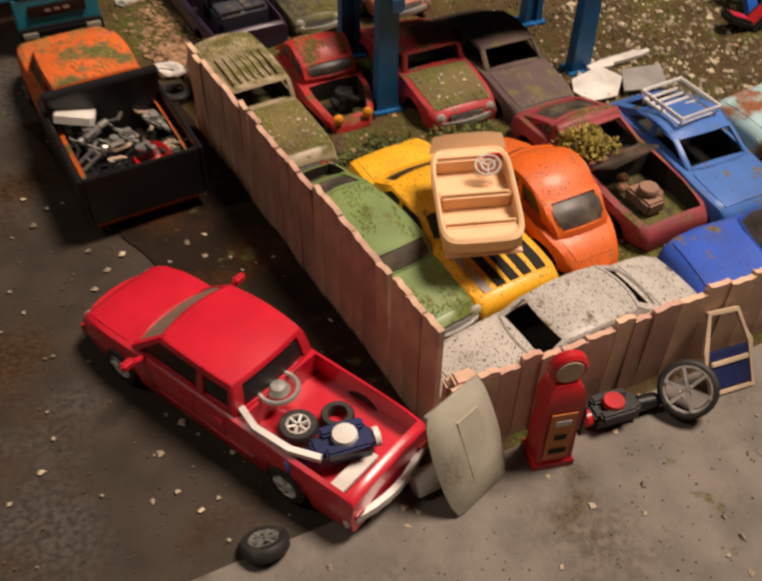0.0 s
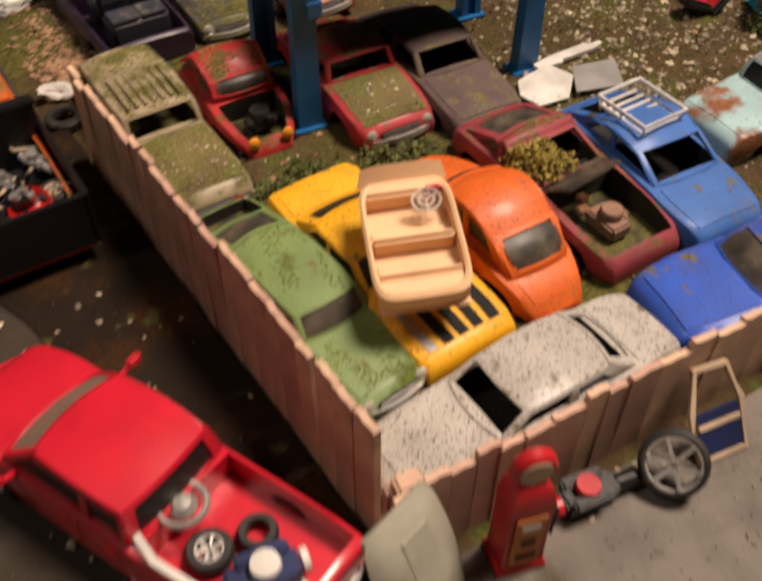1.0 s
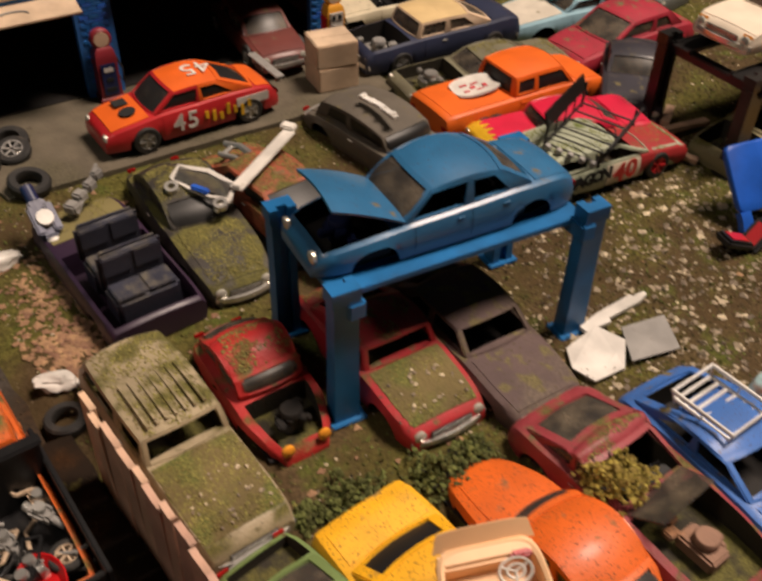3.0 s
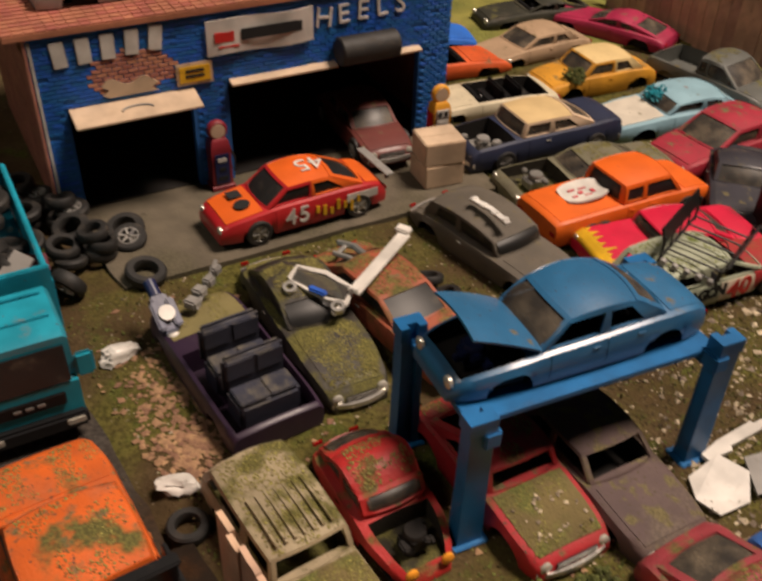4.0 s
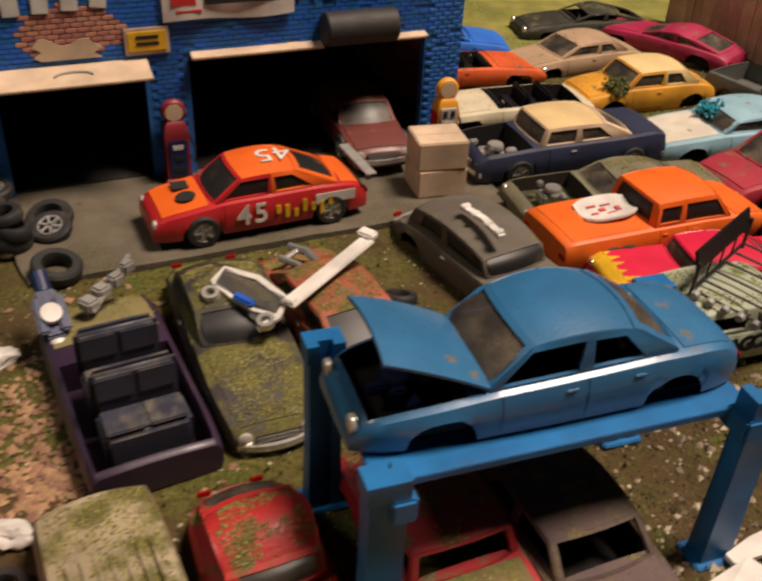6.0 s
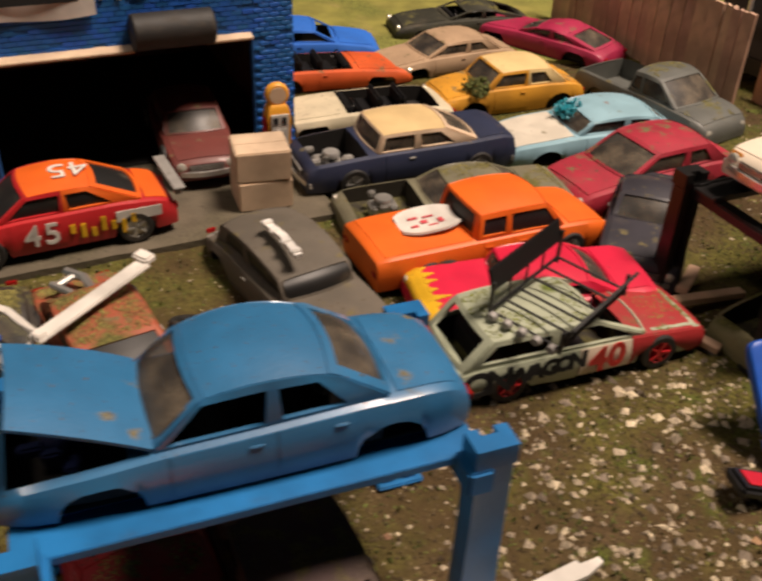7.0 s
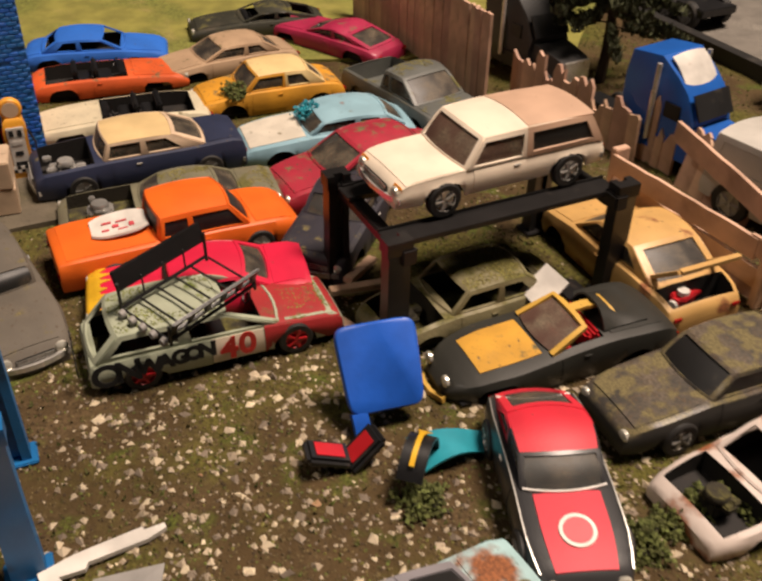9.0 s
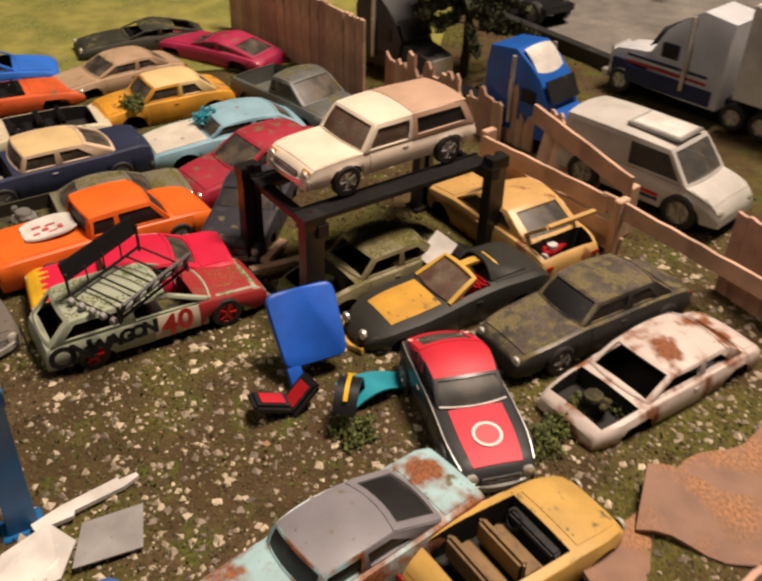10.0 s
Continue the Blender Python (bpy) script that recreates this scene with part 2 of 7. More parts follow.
def lettering(text, size, depth=0.02, bold=0.0):
    """A mesh of raised letters, centred, lying in x and y."""
    cu = bpy.data.curves.new("letters", "FONT")
    cu.body, cu.size, cu.extrude, cu.align_x, cu.align_y = text, size, depth, "CENTER", "CENTER"
    cu.offset = bold
    ob = new("letters", cu)
    dg = bpy.context.evaluated_depsgraph_get()
    me = bpy.data.meshes.new_from_object(ob.evaluated_get(dg))
    bm = bmesh.new()
    bm.from_mesh(me)
    bmesh.ops.remove_doubles(bm, verts=bm.verts, dist=1e-4)
    bpy.data.objects.remove(ob)
    bpy.data.meshes.remove(me)
    bpy.data.curves.remove(cu)
    return bm


def place_bm(bm, m):
    for v in bm.verts:
        v.co = m @ v.co
    return bm


def crumbs(rng, points, size, flat=0.7):
    """Small rough lumps, one round each point, as one mesh's vertices and faces."""
    n = len(points)
    base = np.array([(1, 0, 0), (-1, 0, 0), (0, 1, 0), (0, -1, 0), (0, 0, 1), (0, 0, -1)], float)
    faces = np.array([(0, 2, 4), (2, 1, 4), (1, 3, 4), (3, 0, 4), (2, 0, 5), (1, 2, 5), (3, 1, 5), (0, 3, 5)])
    s = rng.uniform(size[0], size[1], (n, 1, 1))
    v = base[None] * s * rng.uniform(0.6, 1.3, (n, 6, 1)) + rng.normal(0, 0.18, (n, 6, 3)) * s
    a = rng.uniform(0, math.tau, n)
    c, d = np.cos(a)[:, None], np.sin(a)[:, None]
    v = np.stack([v[..., 0] * c - v[..., 1] * d, v[..., 0] * d + v[..., 1] * c, v[..., 2] * flat], -1)
    v += np.asarray(points)[:, None, :]
    f = faces[None] + (np.arange(n) * 6)[:, None, None]
    return v.reshape(-1, 3), f.reshape(-1, 3)


def blades(rng, points, size):
    """Short tufts: two crossed leaves at each point."""
    n = len(points)
    h = rng.uniform(size[0], size[1], (n, 1))
    p = np.asarray(points)
    out = []
    for k in range(2):
        a = rng.uniform(0, math.tau, (n, 1))
        w = np.concatenate([np.cos(a), np.sin(a), a * 0], 1) * h * 0.4
        tip = p + np.concatenate([rng.normal(0, 0.5, (n, 2)), np.ones((n, 1))], 1) * h
        out.append(np.stack([p - w, p + w, tip], 1))
    v = np.concatenate(out).reshape(-1, 3)
    return v, np.arange(len(v)).reshape(-1, 3)


def stuff(name, v, f, material, parent=None):
    me = bpy.data.meshes.new(name)
    me.from_pydata((np.asarray(v) * U).tolist(), [], np.asarray(f).tolist())
    me.materials.append(material)
    ob = new(name, me)
    if parent:
        ob.parent = parent
    return ob

# ---- cars ----
# belt: height of bonnet, waist and boot; plan: half width as a share; cabin: rear base, rear top, front top, front base of the glasshouse
SHAPES = dict(
    sedan=dict(belt=[(0, .8), (.015, 1.08), (.1, 1.26), (.25, 1.34), (.66, 1.32), (.8, 1.2), (.94, 1.05), (.985, .95), (1, .72)],
               plan=[(0, .82), (.03, .91), (.15, .98), (.5, 1), (.85, .97), (.96, .9), (1, .8)], cabin=(.15, .27, .54, .69), high=2.15),
    coupe=dict(belt=[(0, .8), (.015, 1.1), (.1, 1.24), (.25, 1.32), (.62, 1.26), (.8, 1.14), (.94, 1.0), (.985, .9), (1, .66)],
               plan=[(0, .82), (.03, .92), (.18, 1), (.45, .97), (.8, .98), (.95, .88), (1, .76)], cabin=(.08, .29, .48, .62), high=1.98, inner=0.80),
    finned=dict(belt=[(0, 1.0), (.01, 1.34), (.12, 1.34), (.25, 1.3), (.66, 1.26), (.8, 1.2), (.95, 1.12), (.985, 1.05), (1, .8)],
                plan=[(0, .9), (.03, .95), (.2, 1), (.5, 1), (.9, .99), (.97, .94), (1, .88)], cabin=(.2, .31, .52, .62), high=2.0),
    fifties=dict(belt=[(0, .5), (.02, .85), (.08, 1.15), (.18, 1.38), (.3, 1.46), (.6, 1.42), (.75, 1.38), (.9, 1.2), (.97, .98), (1, .6)],
                 plan=[(0, .7), (.04, .86), (.15, .98), (.4, 1), (.8, .96), (.95, .82), (1, .66)], cabin=(.12, .27, .5, .63), high=2.5, inner=0.76),
    beetle=dict(belt=[(0, .45), (.03, .8), (.1, 1.15), (.2, 1.4), (.35, 1.5), (.62, 1.4), (.78, 1.2), (.9, .95), (.97, .7), (1, .4)],
                plan=[(0, .55), (.05, .74), (.18, .95), (.4, .98), (.75, .97), (.9, .78), (1, .5)], cabin=(.08, .29, .5, .64), high=2.68, inner=0.74),
    crew=dict(belt=[(0, 1.3), (.01, 1.42), (.1, 1.45), (.45, 1.45), (.66, 1.45), (.7, 1.42), (.85, 1.36), (.94, 1.24), (.98, 1.1), (1, .8)],
              plan=[(0, .94), (.03, .97), (.15, .99), (.5, .99), (.85, 1), (.95, .93), (1, .8)], cabin=(.37, .385, .63, .735), high=2.5, inner=.86),
    wagon=dict(belt=[(0, .9), (.01, 1.2), (.1, 1.32), (.3, 1.34), (.66, 1.32), (.8, 1.24), (.95, 1.12), (.985, 1.02), (1, .8)],
               plan=[(0, .88), (.03, .94), (.15, .99), (.5, 1), (.9, .98), (.97, .93), (1, .86)], cabin=(.03, .10, .55, .66), high=2.3, inner=0.89),
    pickup=dict(belt=[(0, 1.3), (.01, 1.42), (.1, 1.45), (.45, 1.45), (.66, 1.45), (.7, 1.42), (.85, 1.36), (.94, 1.24), (.98, 1.1), (1, .8)],
                plan=[(0, .94), (.03, .97), (.15, .99), (.5, .99), (.85, 1), (.95, .93), (1, .8)], cabin=(.42, .455, .60, .765), high=2.5, inner=.86),
    roadster=dict(belt=[(0, 1.2), (.01, 1.3), (.1, 1.35), (.45, 1.38), (.66, 1.42), (.7, 1.42), (.85, 1.36), (.94, 1.24), (.98, 1.1), (1, .8)],
              plan=[(0, .94), (.03, .97), (.15, .99), (.5, .99), (.85, 1), (.95, .93), (1, .85)], cabin=(.60, .61, .62, .63), high=2.0, inner=.86),
    suv=dict(belt=[(0, 1.2), (.01, 1.45), (.1, 1.5), (.3, 1.5), (.68, 1.5), (.85, 1.45), (.95, 1.38), (.985, 1.25), (1, .95)],
             plan=[(0, .92), (.03, .97), (.15, 1), (.5, 1), (.9, .99), (.97, .95), (1, .88)], cabin=(.02, .05, .57, .67), high=2.65, inner=0.90),
    modern=dict(belt=[(0, .85), (.015, 1.15), (.1, 1.28), (.25, 1.3), (.66, 1.18), (.8, 1.08), (.92, .95), (.985, .8), (1, .55)],
                plan=[(0, .78), (.03, .9), (.15, .98), (.5, 1), (.8, .98), (.94, .88), (1, .7)], cabin=(.13, .29, .55, .73), high=2.2),
    offroad=dict(belt=[(0, 1.2), (.01, 1.45), (.1, 1.52), (.3, 1.52), (.66, 1.52), (.85, 1.47), (.95, 1.4), (.985, 1.25), (1, .95)],
                 plan=[(0, .92), (.03, .97), (.15, 1), (.5, 1), (.9, .99), (.97, .95), (1, .88)], cabin=(.015, .045, .55, .66), high=2.72, inner=0.93),
    van=dict(belt=[(0, 1.3), (.01, 1.6), (.1, 1.7), (.3, 1.7), (.76, 1.7), (.9, 1.5), (.97, 1.3), (1, .9)],
             plan=[(0, .93), (.03, .98), (.15, 1), (.5, 1), (.9, .98), (.97, .93), (1, .86)], cabin=(.01, .03, .66, .79), high=3.0, inner=0.93),
    wedge=dict(belt=[(0, .8), (.015, 1.15), (.1, 1.28), (.3, 1.3), (.5, 1.15), (.62, 1.05), (.8, .95), (.92, .78), (.98, .6), (1, .42)],
               plan=[(0, .84), (.03, .95), (.15, 1), (.45, .93), (.75, 1), (.9, .85), (.97, .6), (1, .4)], cabin=(.14, .3, .42, .56), high=1.75, inner=0.74),
)


def sections(shape, L, W, scale=1.0, arch=0.62, sit=0.28, wheels=(.18, .80)):
    """The function that gives the body's outline across the car at a share f of its length from the rear."""
    bf, bz = zip(*shape["belt"])
    pf, pw = zip(*shape["plan"])
    inner = shape.get("inner", .82)

    def eased(f, xs, ys):
        h = max(0.0, min(.035, f, 1 - f))
        return float(np.mean(np.interp([f - h, f - h / 2, f, f + h / 2, f + h], xs, ys)))

    def outline(f):
        x = (f - 0.5) * L
        w = eased(f, pf, pw) * W / 2
        zb = eased(f, bf, bz) * scale
        low = sit
        for a in wheels:
            d = x - (a - 0.5) * L
            if abs(d) < arch:
                low = max(low, sit * 0.9 + math.sqrt(arch * arch - d * d) * 0.95)
        low = min(low, zb - 0.25)
        h = zb - sit
        half = [(w * .95, low), (w, max(low + .04, sit + .42 * h)), (w * .985, max(low + .08, sit + .76 * h)), (w * .93, max(low + 0.12, zb - 0.015)),
                (w * inner, zb + .04), (w * .38, zb + .075), (0, zb + .085)]
        return [Vector((x, y, z)) for y, z in half] + [Vector((x, -y, z)) for y, z in reversed(half[:-1])]

    return outline


def panel(name, outline, f0, f1, j0, j1, off, material, parent, label="", n=5):
    """A door, bonnet or lid that stands a little proud of the body."""
    mid = outline((f0 + f1) / 2)
    def f(u, v, off=off):
        o = outline(f0 + (f1 - f0) * u)
        t = j0 + (j1 - j0) * v
        k = min(int(t), 11)
        p = o[k].lerp(o[k + 1], t - k)
        side = o[k + 1] - o[k]
        nrm = Vector((0, side.z, -side.y)).normalized()
        if nrm.dot(Vector((0, p.y, 0.6))) < 0:
            nrm = -nrm
        return p + nrm * off
    bm = bmesh.new()
    slab(bm, f, n, max(2, int(round((j1 - j0) * 1.5))), 0, lambda u, v: f(u, v, off - .04))
    return part(name, bm, material, parent, label)


def wheel(parent, x, y, z, r, w, rim, style="spokes", name="wheel"):
    """A wheel as a part: tyre, with rim under it."""
    side = 1 if y >= 0 else -1
    bm = bmesh.new()
    m = Matrix.Translation((x, y, z))
    lathe(bm, [(r * .62, -w / 2), (r * .9, -w / 2), (r, -w * .32), (r, w * .32), (r * .9, w / 2), (r * .62, w / 2), (r * .55, w * .3), (r * .55, -w * .3), (r * .62, -w / 2)], 20, m, "y")
    tyre = part(name, bm, M["rubber"], parent)
    bm = bmesh.new()
    h = side * w * .36
    lathe(bm, [(r * .66, h * 1.3), (r * .6, h * 1.35), (r * .55, h * .7), (r * .16, h * .55), (r * .14, h * 1.1), (0.001, h * 1.15)], 20, m, "y")
    if style == "spokes":
        for k in range(5):
            a = k * math.tau / 5
            d = Vector((math.cos(a), 0, math.sin(a)))
            rod(bm, [Vector((x, y + h * 1.0, z)) + d * r * .1, Vector((x, y + h * 1.2, z)) + d * r * .58], r * .2, r * .1)
    part("rim", bm, rim, tyre)
    return tyre


BODY = {}   # outline of each car, by its name


def car(name, place, turn, label, paint_m, shape="sedan", L=6.8, W=2.7, scale=1.0, group="scrap cars", category="car", glass="glass",
        wheels=True, rim="silver", roof=True, roof_m=None, hood=True, hood_m=None, trunk=True, trunk_m=None, bay=None, bed=None, boot=False, doors=2, chrome=True,
        moss=0, moss_m="moss", tip=0.0, lean=0.0, seats="black", lights=True, sit=0.28, hood_span=(4.05, 7.95), hood_end=.955, rear_m=None, lamp="lamp", bed_m=None, front_m=None, rear_side=None, screen=None, side_glass=True, front_glass=True, rear_glass=True, r=0.5, clad=None, cabin=None, seed=1):
    sh = SHAPES[shape]
    x, y, z = place
    if not wheels:
        z -= sit - 0.05
    T = thing(name, (x, y, z), turn, label, category, group, tip, lean)
    wf = (.19, .79) if shape not in ("wedge", "pickup", "crew") else (.2, .8)
    outline = sections(sh, L, W, scale, r + .12, sit, wf)
    cd, cc, cb, ca = cabin or sh["cabin"]
    BODY[T.name] = outline
    holes = []
    if roof is not None:
        holes.append((cd + .012, ca - .012, sit + .12, 4))
    if bay:
        holes.append((ca + .045, .955, sit + .15, 4))
    if bed:
        holes.append((.025, cd - .02, bed, 4))
    if boot:
        holes.append((.03, cd - .015, sit + .2, 4))
    fs = set(np.linspace(0, 1, 17).round(4)) | {f for f, _ in sh["belt"]}
    for a in wf:
        for k in range(9):
            fs.add(round(a + (r + .12) / L * math.cos(math.pi * k / 8) * .999, 4))
    for h in holes:
        fs |= {h[0], h[1]}
    fs = sorted(f for f in fs if 0 <= f <= 1)
    keep = [fs[0]]
    bounds = {h[0] for h in holes} | {h[1] for h in holes}
    for f in fs[1:]:
        if f - keep[-1] < .004:
            if f in bounds:
                keep[-1] = f
            continue
        keep.append(f)
    fs = keep

    def skip(i, j):
        m = (fs[i] + fs[i + 1]) / 2
        return any(a < m < b and k <= j < 12 - k for a, b, _, k in holes)

    bm = bmesh.new()
    rows = [outline(f) for f in fs]
    loft(bm, rows, skip, caps=True)
    body = part("body", bm, paint_m, T)
    # linings of the openings
    for a, b, floor, k in holes:
        bm = bmesh.new()
        st = [f for f in fs if a - 1e-6 <= f <= b + 1e-6]
        rr = []
        for f in st:
            o = outline(f)
            p, q = o[k], o[12 - k]
            rr.append([p, Vector((p.x, p.y, floor)), Vector((q.x, q.y, floor)), q])
        loft(bm, rr)
        for row in (rr[0], rr[-1]):
            vs = [bm.verts.new(p) for p in row]
            bm.faces.new(vs)
        is_bed = bed and b < cd
        ob = part("load_bed" if is_bed else ("engine_bay" if a > ca else ("boot_well" if b < cd else "interior")), bm,
                  (bed_m or paint_m) if is_bed else M["mossy_inside" if moss else "inside"], T)
    bm = bmesh.new()
    box(bm, (0, 0, sit + .03), (L * .9, W * .78, .06), .02)
    part("floor_pan", bm, M["black"], T)
    zt = sh["high"] * scale
    X = lambda f: (f - .5) * L
    wb = lambda f: (outline(f)[4].y, outline(f)[4].z)
    wr = W * (.385 if shape not in ("van", "suv", "wagon", "offroad") else .43)
    rm = roof_m or paint_m
    arc = {"beetle": .34, "fifties": .22, "coupe": .12, "modern": .14}.get(shape, .06)
    zr = zt - .12 - arc

    def roof_at(t, s):
        """The roof's skin: t from rear (-1) to front (1), s across."""
        x = X(cc) + (X(cb) - X(cc)) * (t + 1) / 2 + .10 * t * (1 - s * s)
        return Vector((x, s * wr * (1 - .05 * t * t), zr + arc * (1 - t * t) + .12 * (1 - s * s) * (1 - .3 * t * t)))

    if roof:
        bm = bmesh.new()
        slab(bm, lambda u, v: roof_at(u * 2 - 1, v * 2 - 1) + Vector((0, 0, .012)), 8, 8, .06)
        part("roof", bm, rm, T)

        swell_by = {"beetle": .24, "fifties": .16, "coupe": .09, "modern": .12}.get(shape, .05)

        def swelling(o, v):
            """How far a window bows outwards; its upright edges agree with the next window round the corner."""
            if abs(o.x) > .1:
                return o * swell_by + Vector((0, .05 * (1 if v > .5 else -1) * abs(2 * v - 1) ** 5, 0))
            s = 1 if o.y > 0 else -1
            ends = Vector((.7, 0, .5)) * v ** 5 if abs(o.z - .1) < .01 else Vector((-.7, 0, .5)) * (1 - v) ** 5
            return Vector((0, s * .05, .0)) + ends * swell_by

        def window(nm, low, top, li, ri, bi, ti, gm, fm_, out, glazed=True):
            """A window with its frame: low(v) and top(v) are its lower and upper edges, li to ti the frame's widths."""
            us = [0, bi, 1 - ti, 1]
            vs = [0, li] + [li + (1 - ri - li) * k / 5 for k in range(1, 5)] + [1 - ri, 1]
            o = Vector(out)
            at = lambda u, v: low(v).lerp(top(v), u) + swelling(o, v) * math.sin(math.pi * u)
            rows = [[at(u, v) for v in vs] for u in us]
            bm = bmesh.new()
            loft(bm, rows, lambda a, b: a == 1 and 1 <= b < len(vs) - 2)
            ob = part(nm + "_frame", bm, fm_, T)
            md = ob.modifiers.new("thickness", "SOLIDIFY")
            md.thickness, md.offset = .0007, 0
            if glazed and glass:
                bm = bmesh.new()
                slab(bm, lambda u, v: at(bi * .7 + (1 - bi * .7 - ti * .7) * u, li * .7 + (1 - li * .7 - ri * .7) * v) - o * .035, 4, 8, .02)
                part(nm, bm, M[gm], T)

        def edge(f, s):
            q = outline(f)
            return Vector((q[4].x, s * q[4].y, q[4].z - .015))

        rearm = rear_m or rm
        round_car = shape == "beetle"
        def front_low(v):
            s = v * 2 - 1
            e = edge(ca, s)
            return Vector((e.x + .16 * (1 - s * s), e.y, e.z + .04 * (1 - s * s)))
        def back_low(v):
            s = v * 2 - 1
            e = edge(cd, s)
            return Vector((e.x - .12 * (1 - s * s), e.y, e.z + .04 * (1 - s * s)))
        window("windscreen", front_low, lambda v: roof_at(1, v * 2 - 1), *((.12, .12, .2, .16) if round_car else (.055, .055, .06, .10)), screen or glass, front_m or paint_m, (.7, 0, .5), front_glass)
        window("rear_window", back_low, lambda v: roof_at(-1, v * 2 - 1), *((.10, .10, .16, .10) if round_car else (.10, .10, .10, .12)), glass, rearm, (-.7, 0, .5), rear_glass)
        boxy = shape in ("van", "suv", "wagon", "offroad", "pickup", "crew")
        tb = -.05 if not boxy else (.25 if shape not in ("pickup", "crew") else -.2)
        fb = cc + (cb - cc) * (tb + 1) / 2
        for s in (1, -1):
            window("front_side_window", lambda v: edge(fb + (ca - fb) * v, s), lambda v: roof_at(tb + (1 - tb) * v, s), .07, .08, .08, .16, glass, front_m or paint_m, (0, s, .1), side_glass)
            window("rear_side_window", lambda v: edge(cd + (fb - cd) * v, s), lambda v: roof_at(-1 + (tb + 1) * v, s), .12 if boxy else .34, .08, .10 if not boxy else .16, .18, rear_side or glass, rearm, (0, s, .05), side_glass)
    if seats and roof is not None:
        for fx in ((cb + .0, cc + .06) if shape not in ("pickup", "crew") else (cb - .03,)):
            bm = bmesh.new()
            box(bm, (X(fx) - .1, 0, sit + .42), (.62, W * .6, .26), .07)
            box(bm, (X(fx) - .46, 0, sit + .75), (.22, W * .6, .7), .08)
            part("bench_seat", bm, M[seats], T)
        bm = bmesh.new()
        box(bm, (X(ca) - .25, 0, sit + .72), (.3, W * .62, .22), .06)
        part("dashboard", bm, M["black"], T)
        bm = bmesh.new()
        c0 = Vector((X(ca) - .48, W * .17, sit + .85))
        rod(bm, [c0 + Vector((.1 * math.cos(k * math.tau / 12), .22 * math.sin(k * math.tau / 12), .2 * math.cos(k * math.tau / 12))) for k in range(12)], .025, n=5, closed=True)
        part("steering_wheel", bm, M["black"], T)
    if hood and not bay:
        panel("bonnet", outline, ca + .03, hood_end, hood_span[0], hood_span[1], .022, hood_m or paint_m, T)
    if trunk and not boot and not bed and cd > .1:
        panel("boot_lid", outline, .035, cd - .02, 4.05, 7.95, .022, trunk_m or paint_m, T)
    if doors:
        fa, fb = ca - .03, cc + (cb - cc) * (.475 if shape not in ("van", "suv", "wagon", "offroad") else .62)
        spans = [(fb + .004, fa)] + ([(max(wf[0] + (r + .16) / L, cd + .02), fb - .004)] if doors == 4 else [])
        for a, b in spans:
            for j0, j1 in ((.45, 2.95), (9.05, 11.55)):
                d = panel("door", outline, a, b, j0, j1, .018, clad or paint_m, T)
                jh = 2.35 if j0 < 6 else 9.65
                o = outline(a + (b - a) * .18)
                k = int(jh)
                p = o[k].lerp(o[k + 1], jh - k)
                bm = bmesh.new()
                box(bm, (p.x, p.y + (.03 if p.y > 0 else -.03), p.z), (.22, .05, .05), .015)
                part("door_handle", bm, M["chrome"] if chrome else paint_m, d)
    if chrome:
        for f0, nm, e in ((1, "front_bumper", 1), (0, "rear_bumper", -1)):
            o = outline(f0)
            w = o[1].y
            bm = bmesh.new()
            rod(bm, [Vector((X(f0) + e * (.10 - .22 * (k / 5) ** 2), w * 1.04 * k / 5, sit + .28 * scale)) for k in range(-5, 6)], .10, .16)
            part(nm, bm, M["chrome"], T)
        bm = bmesh.new()
        o = outline(.995)
        box(bm, (X(.997) + .02, 0, sit + .52 * scale), (.05, o[1].y * 1.15, .2), .02)
        g = part("grille", bm, M["black"], T)
        bm = bmesh.new()
        for k in range(3):
            box(bm, (X(.997) + .045, 0, sit + (.45 + .07 * k) * scale), (.03, o[1].y * 1.1, .02))
        part("grille_bar", bm, M["chrome"], g)
    if lights:
        for s in (1, -1):
            o = outline(.985)
            bm = bmesh.new()
            lathe(bm, [(.17, -.06), (.17, .03), (.13, .06), (.001, .08)], 14, Matrix.Translation((X(.985) + .02, s * o[1].y * .78, sit + .5 * scale)), "x")
            part("headlight", bm, M[lamp], T)
            o = outline(.01)
            bm = bmesh.new()
            box(bm, (X(.0) - .01, s * o[1].y * .8, sit + .55 * scale), (.06, .3, .16), .025)
            part("tail_light", bm, M["tail"], T)
    if wheels:
        for fx in wf:
            for s in (1, -1):
                wheel(T, X(fx), s * (W / 2 - .10), r, r, .26, M[rim] if isinstance(rim, str) else rim)
    if bay:
        bm = bmesh.new()
        rg = random.Random(seed)
        xb, xe = X(ca + .09), X(.92)
        box(bm, ((xb + xe) / 2, 0, sit + .42), ((xe - xb) * .55, .62, .4), .06)
        for k in range(5):
            box(bm, (rg.uniform(xb, xe), rg.uniform(-.55, .55), sit + .45 + rg.uniform(0, .25)), (rg.uniform(.15, .4), rg.uniform(.15, .35), .2), .04)
        lathe(bm, [(.001, .12), (.26, .12), (.3, .06), (.3, -.05), (.001, -.06)], 14, Matrix.Translation(((xb + xe) / 2, .05, sit + .72)))
        part("engine", bm, M[bay], T)
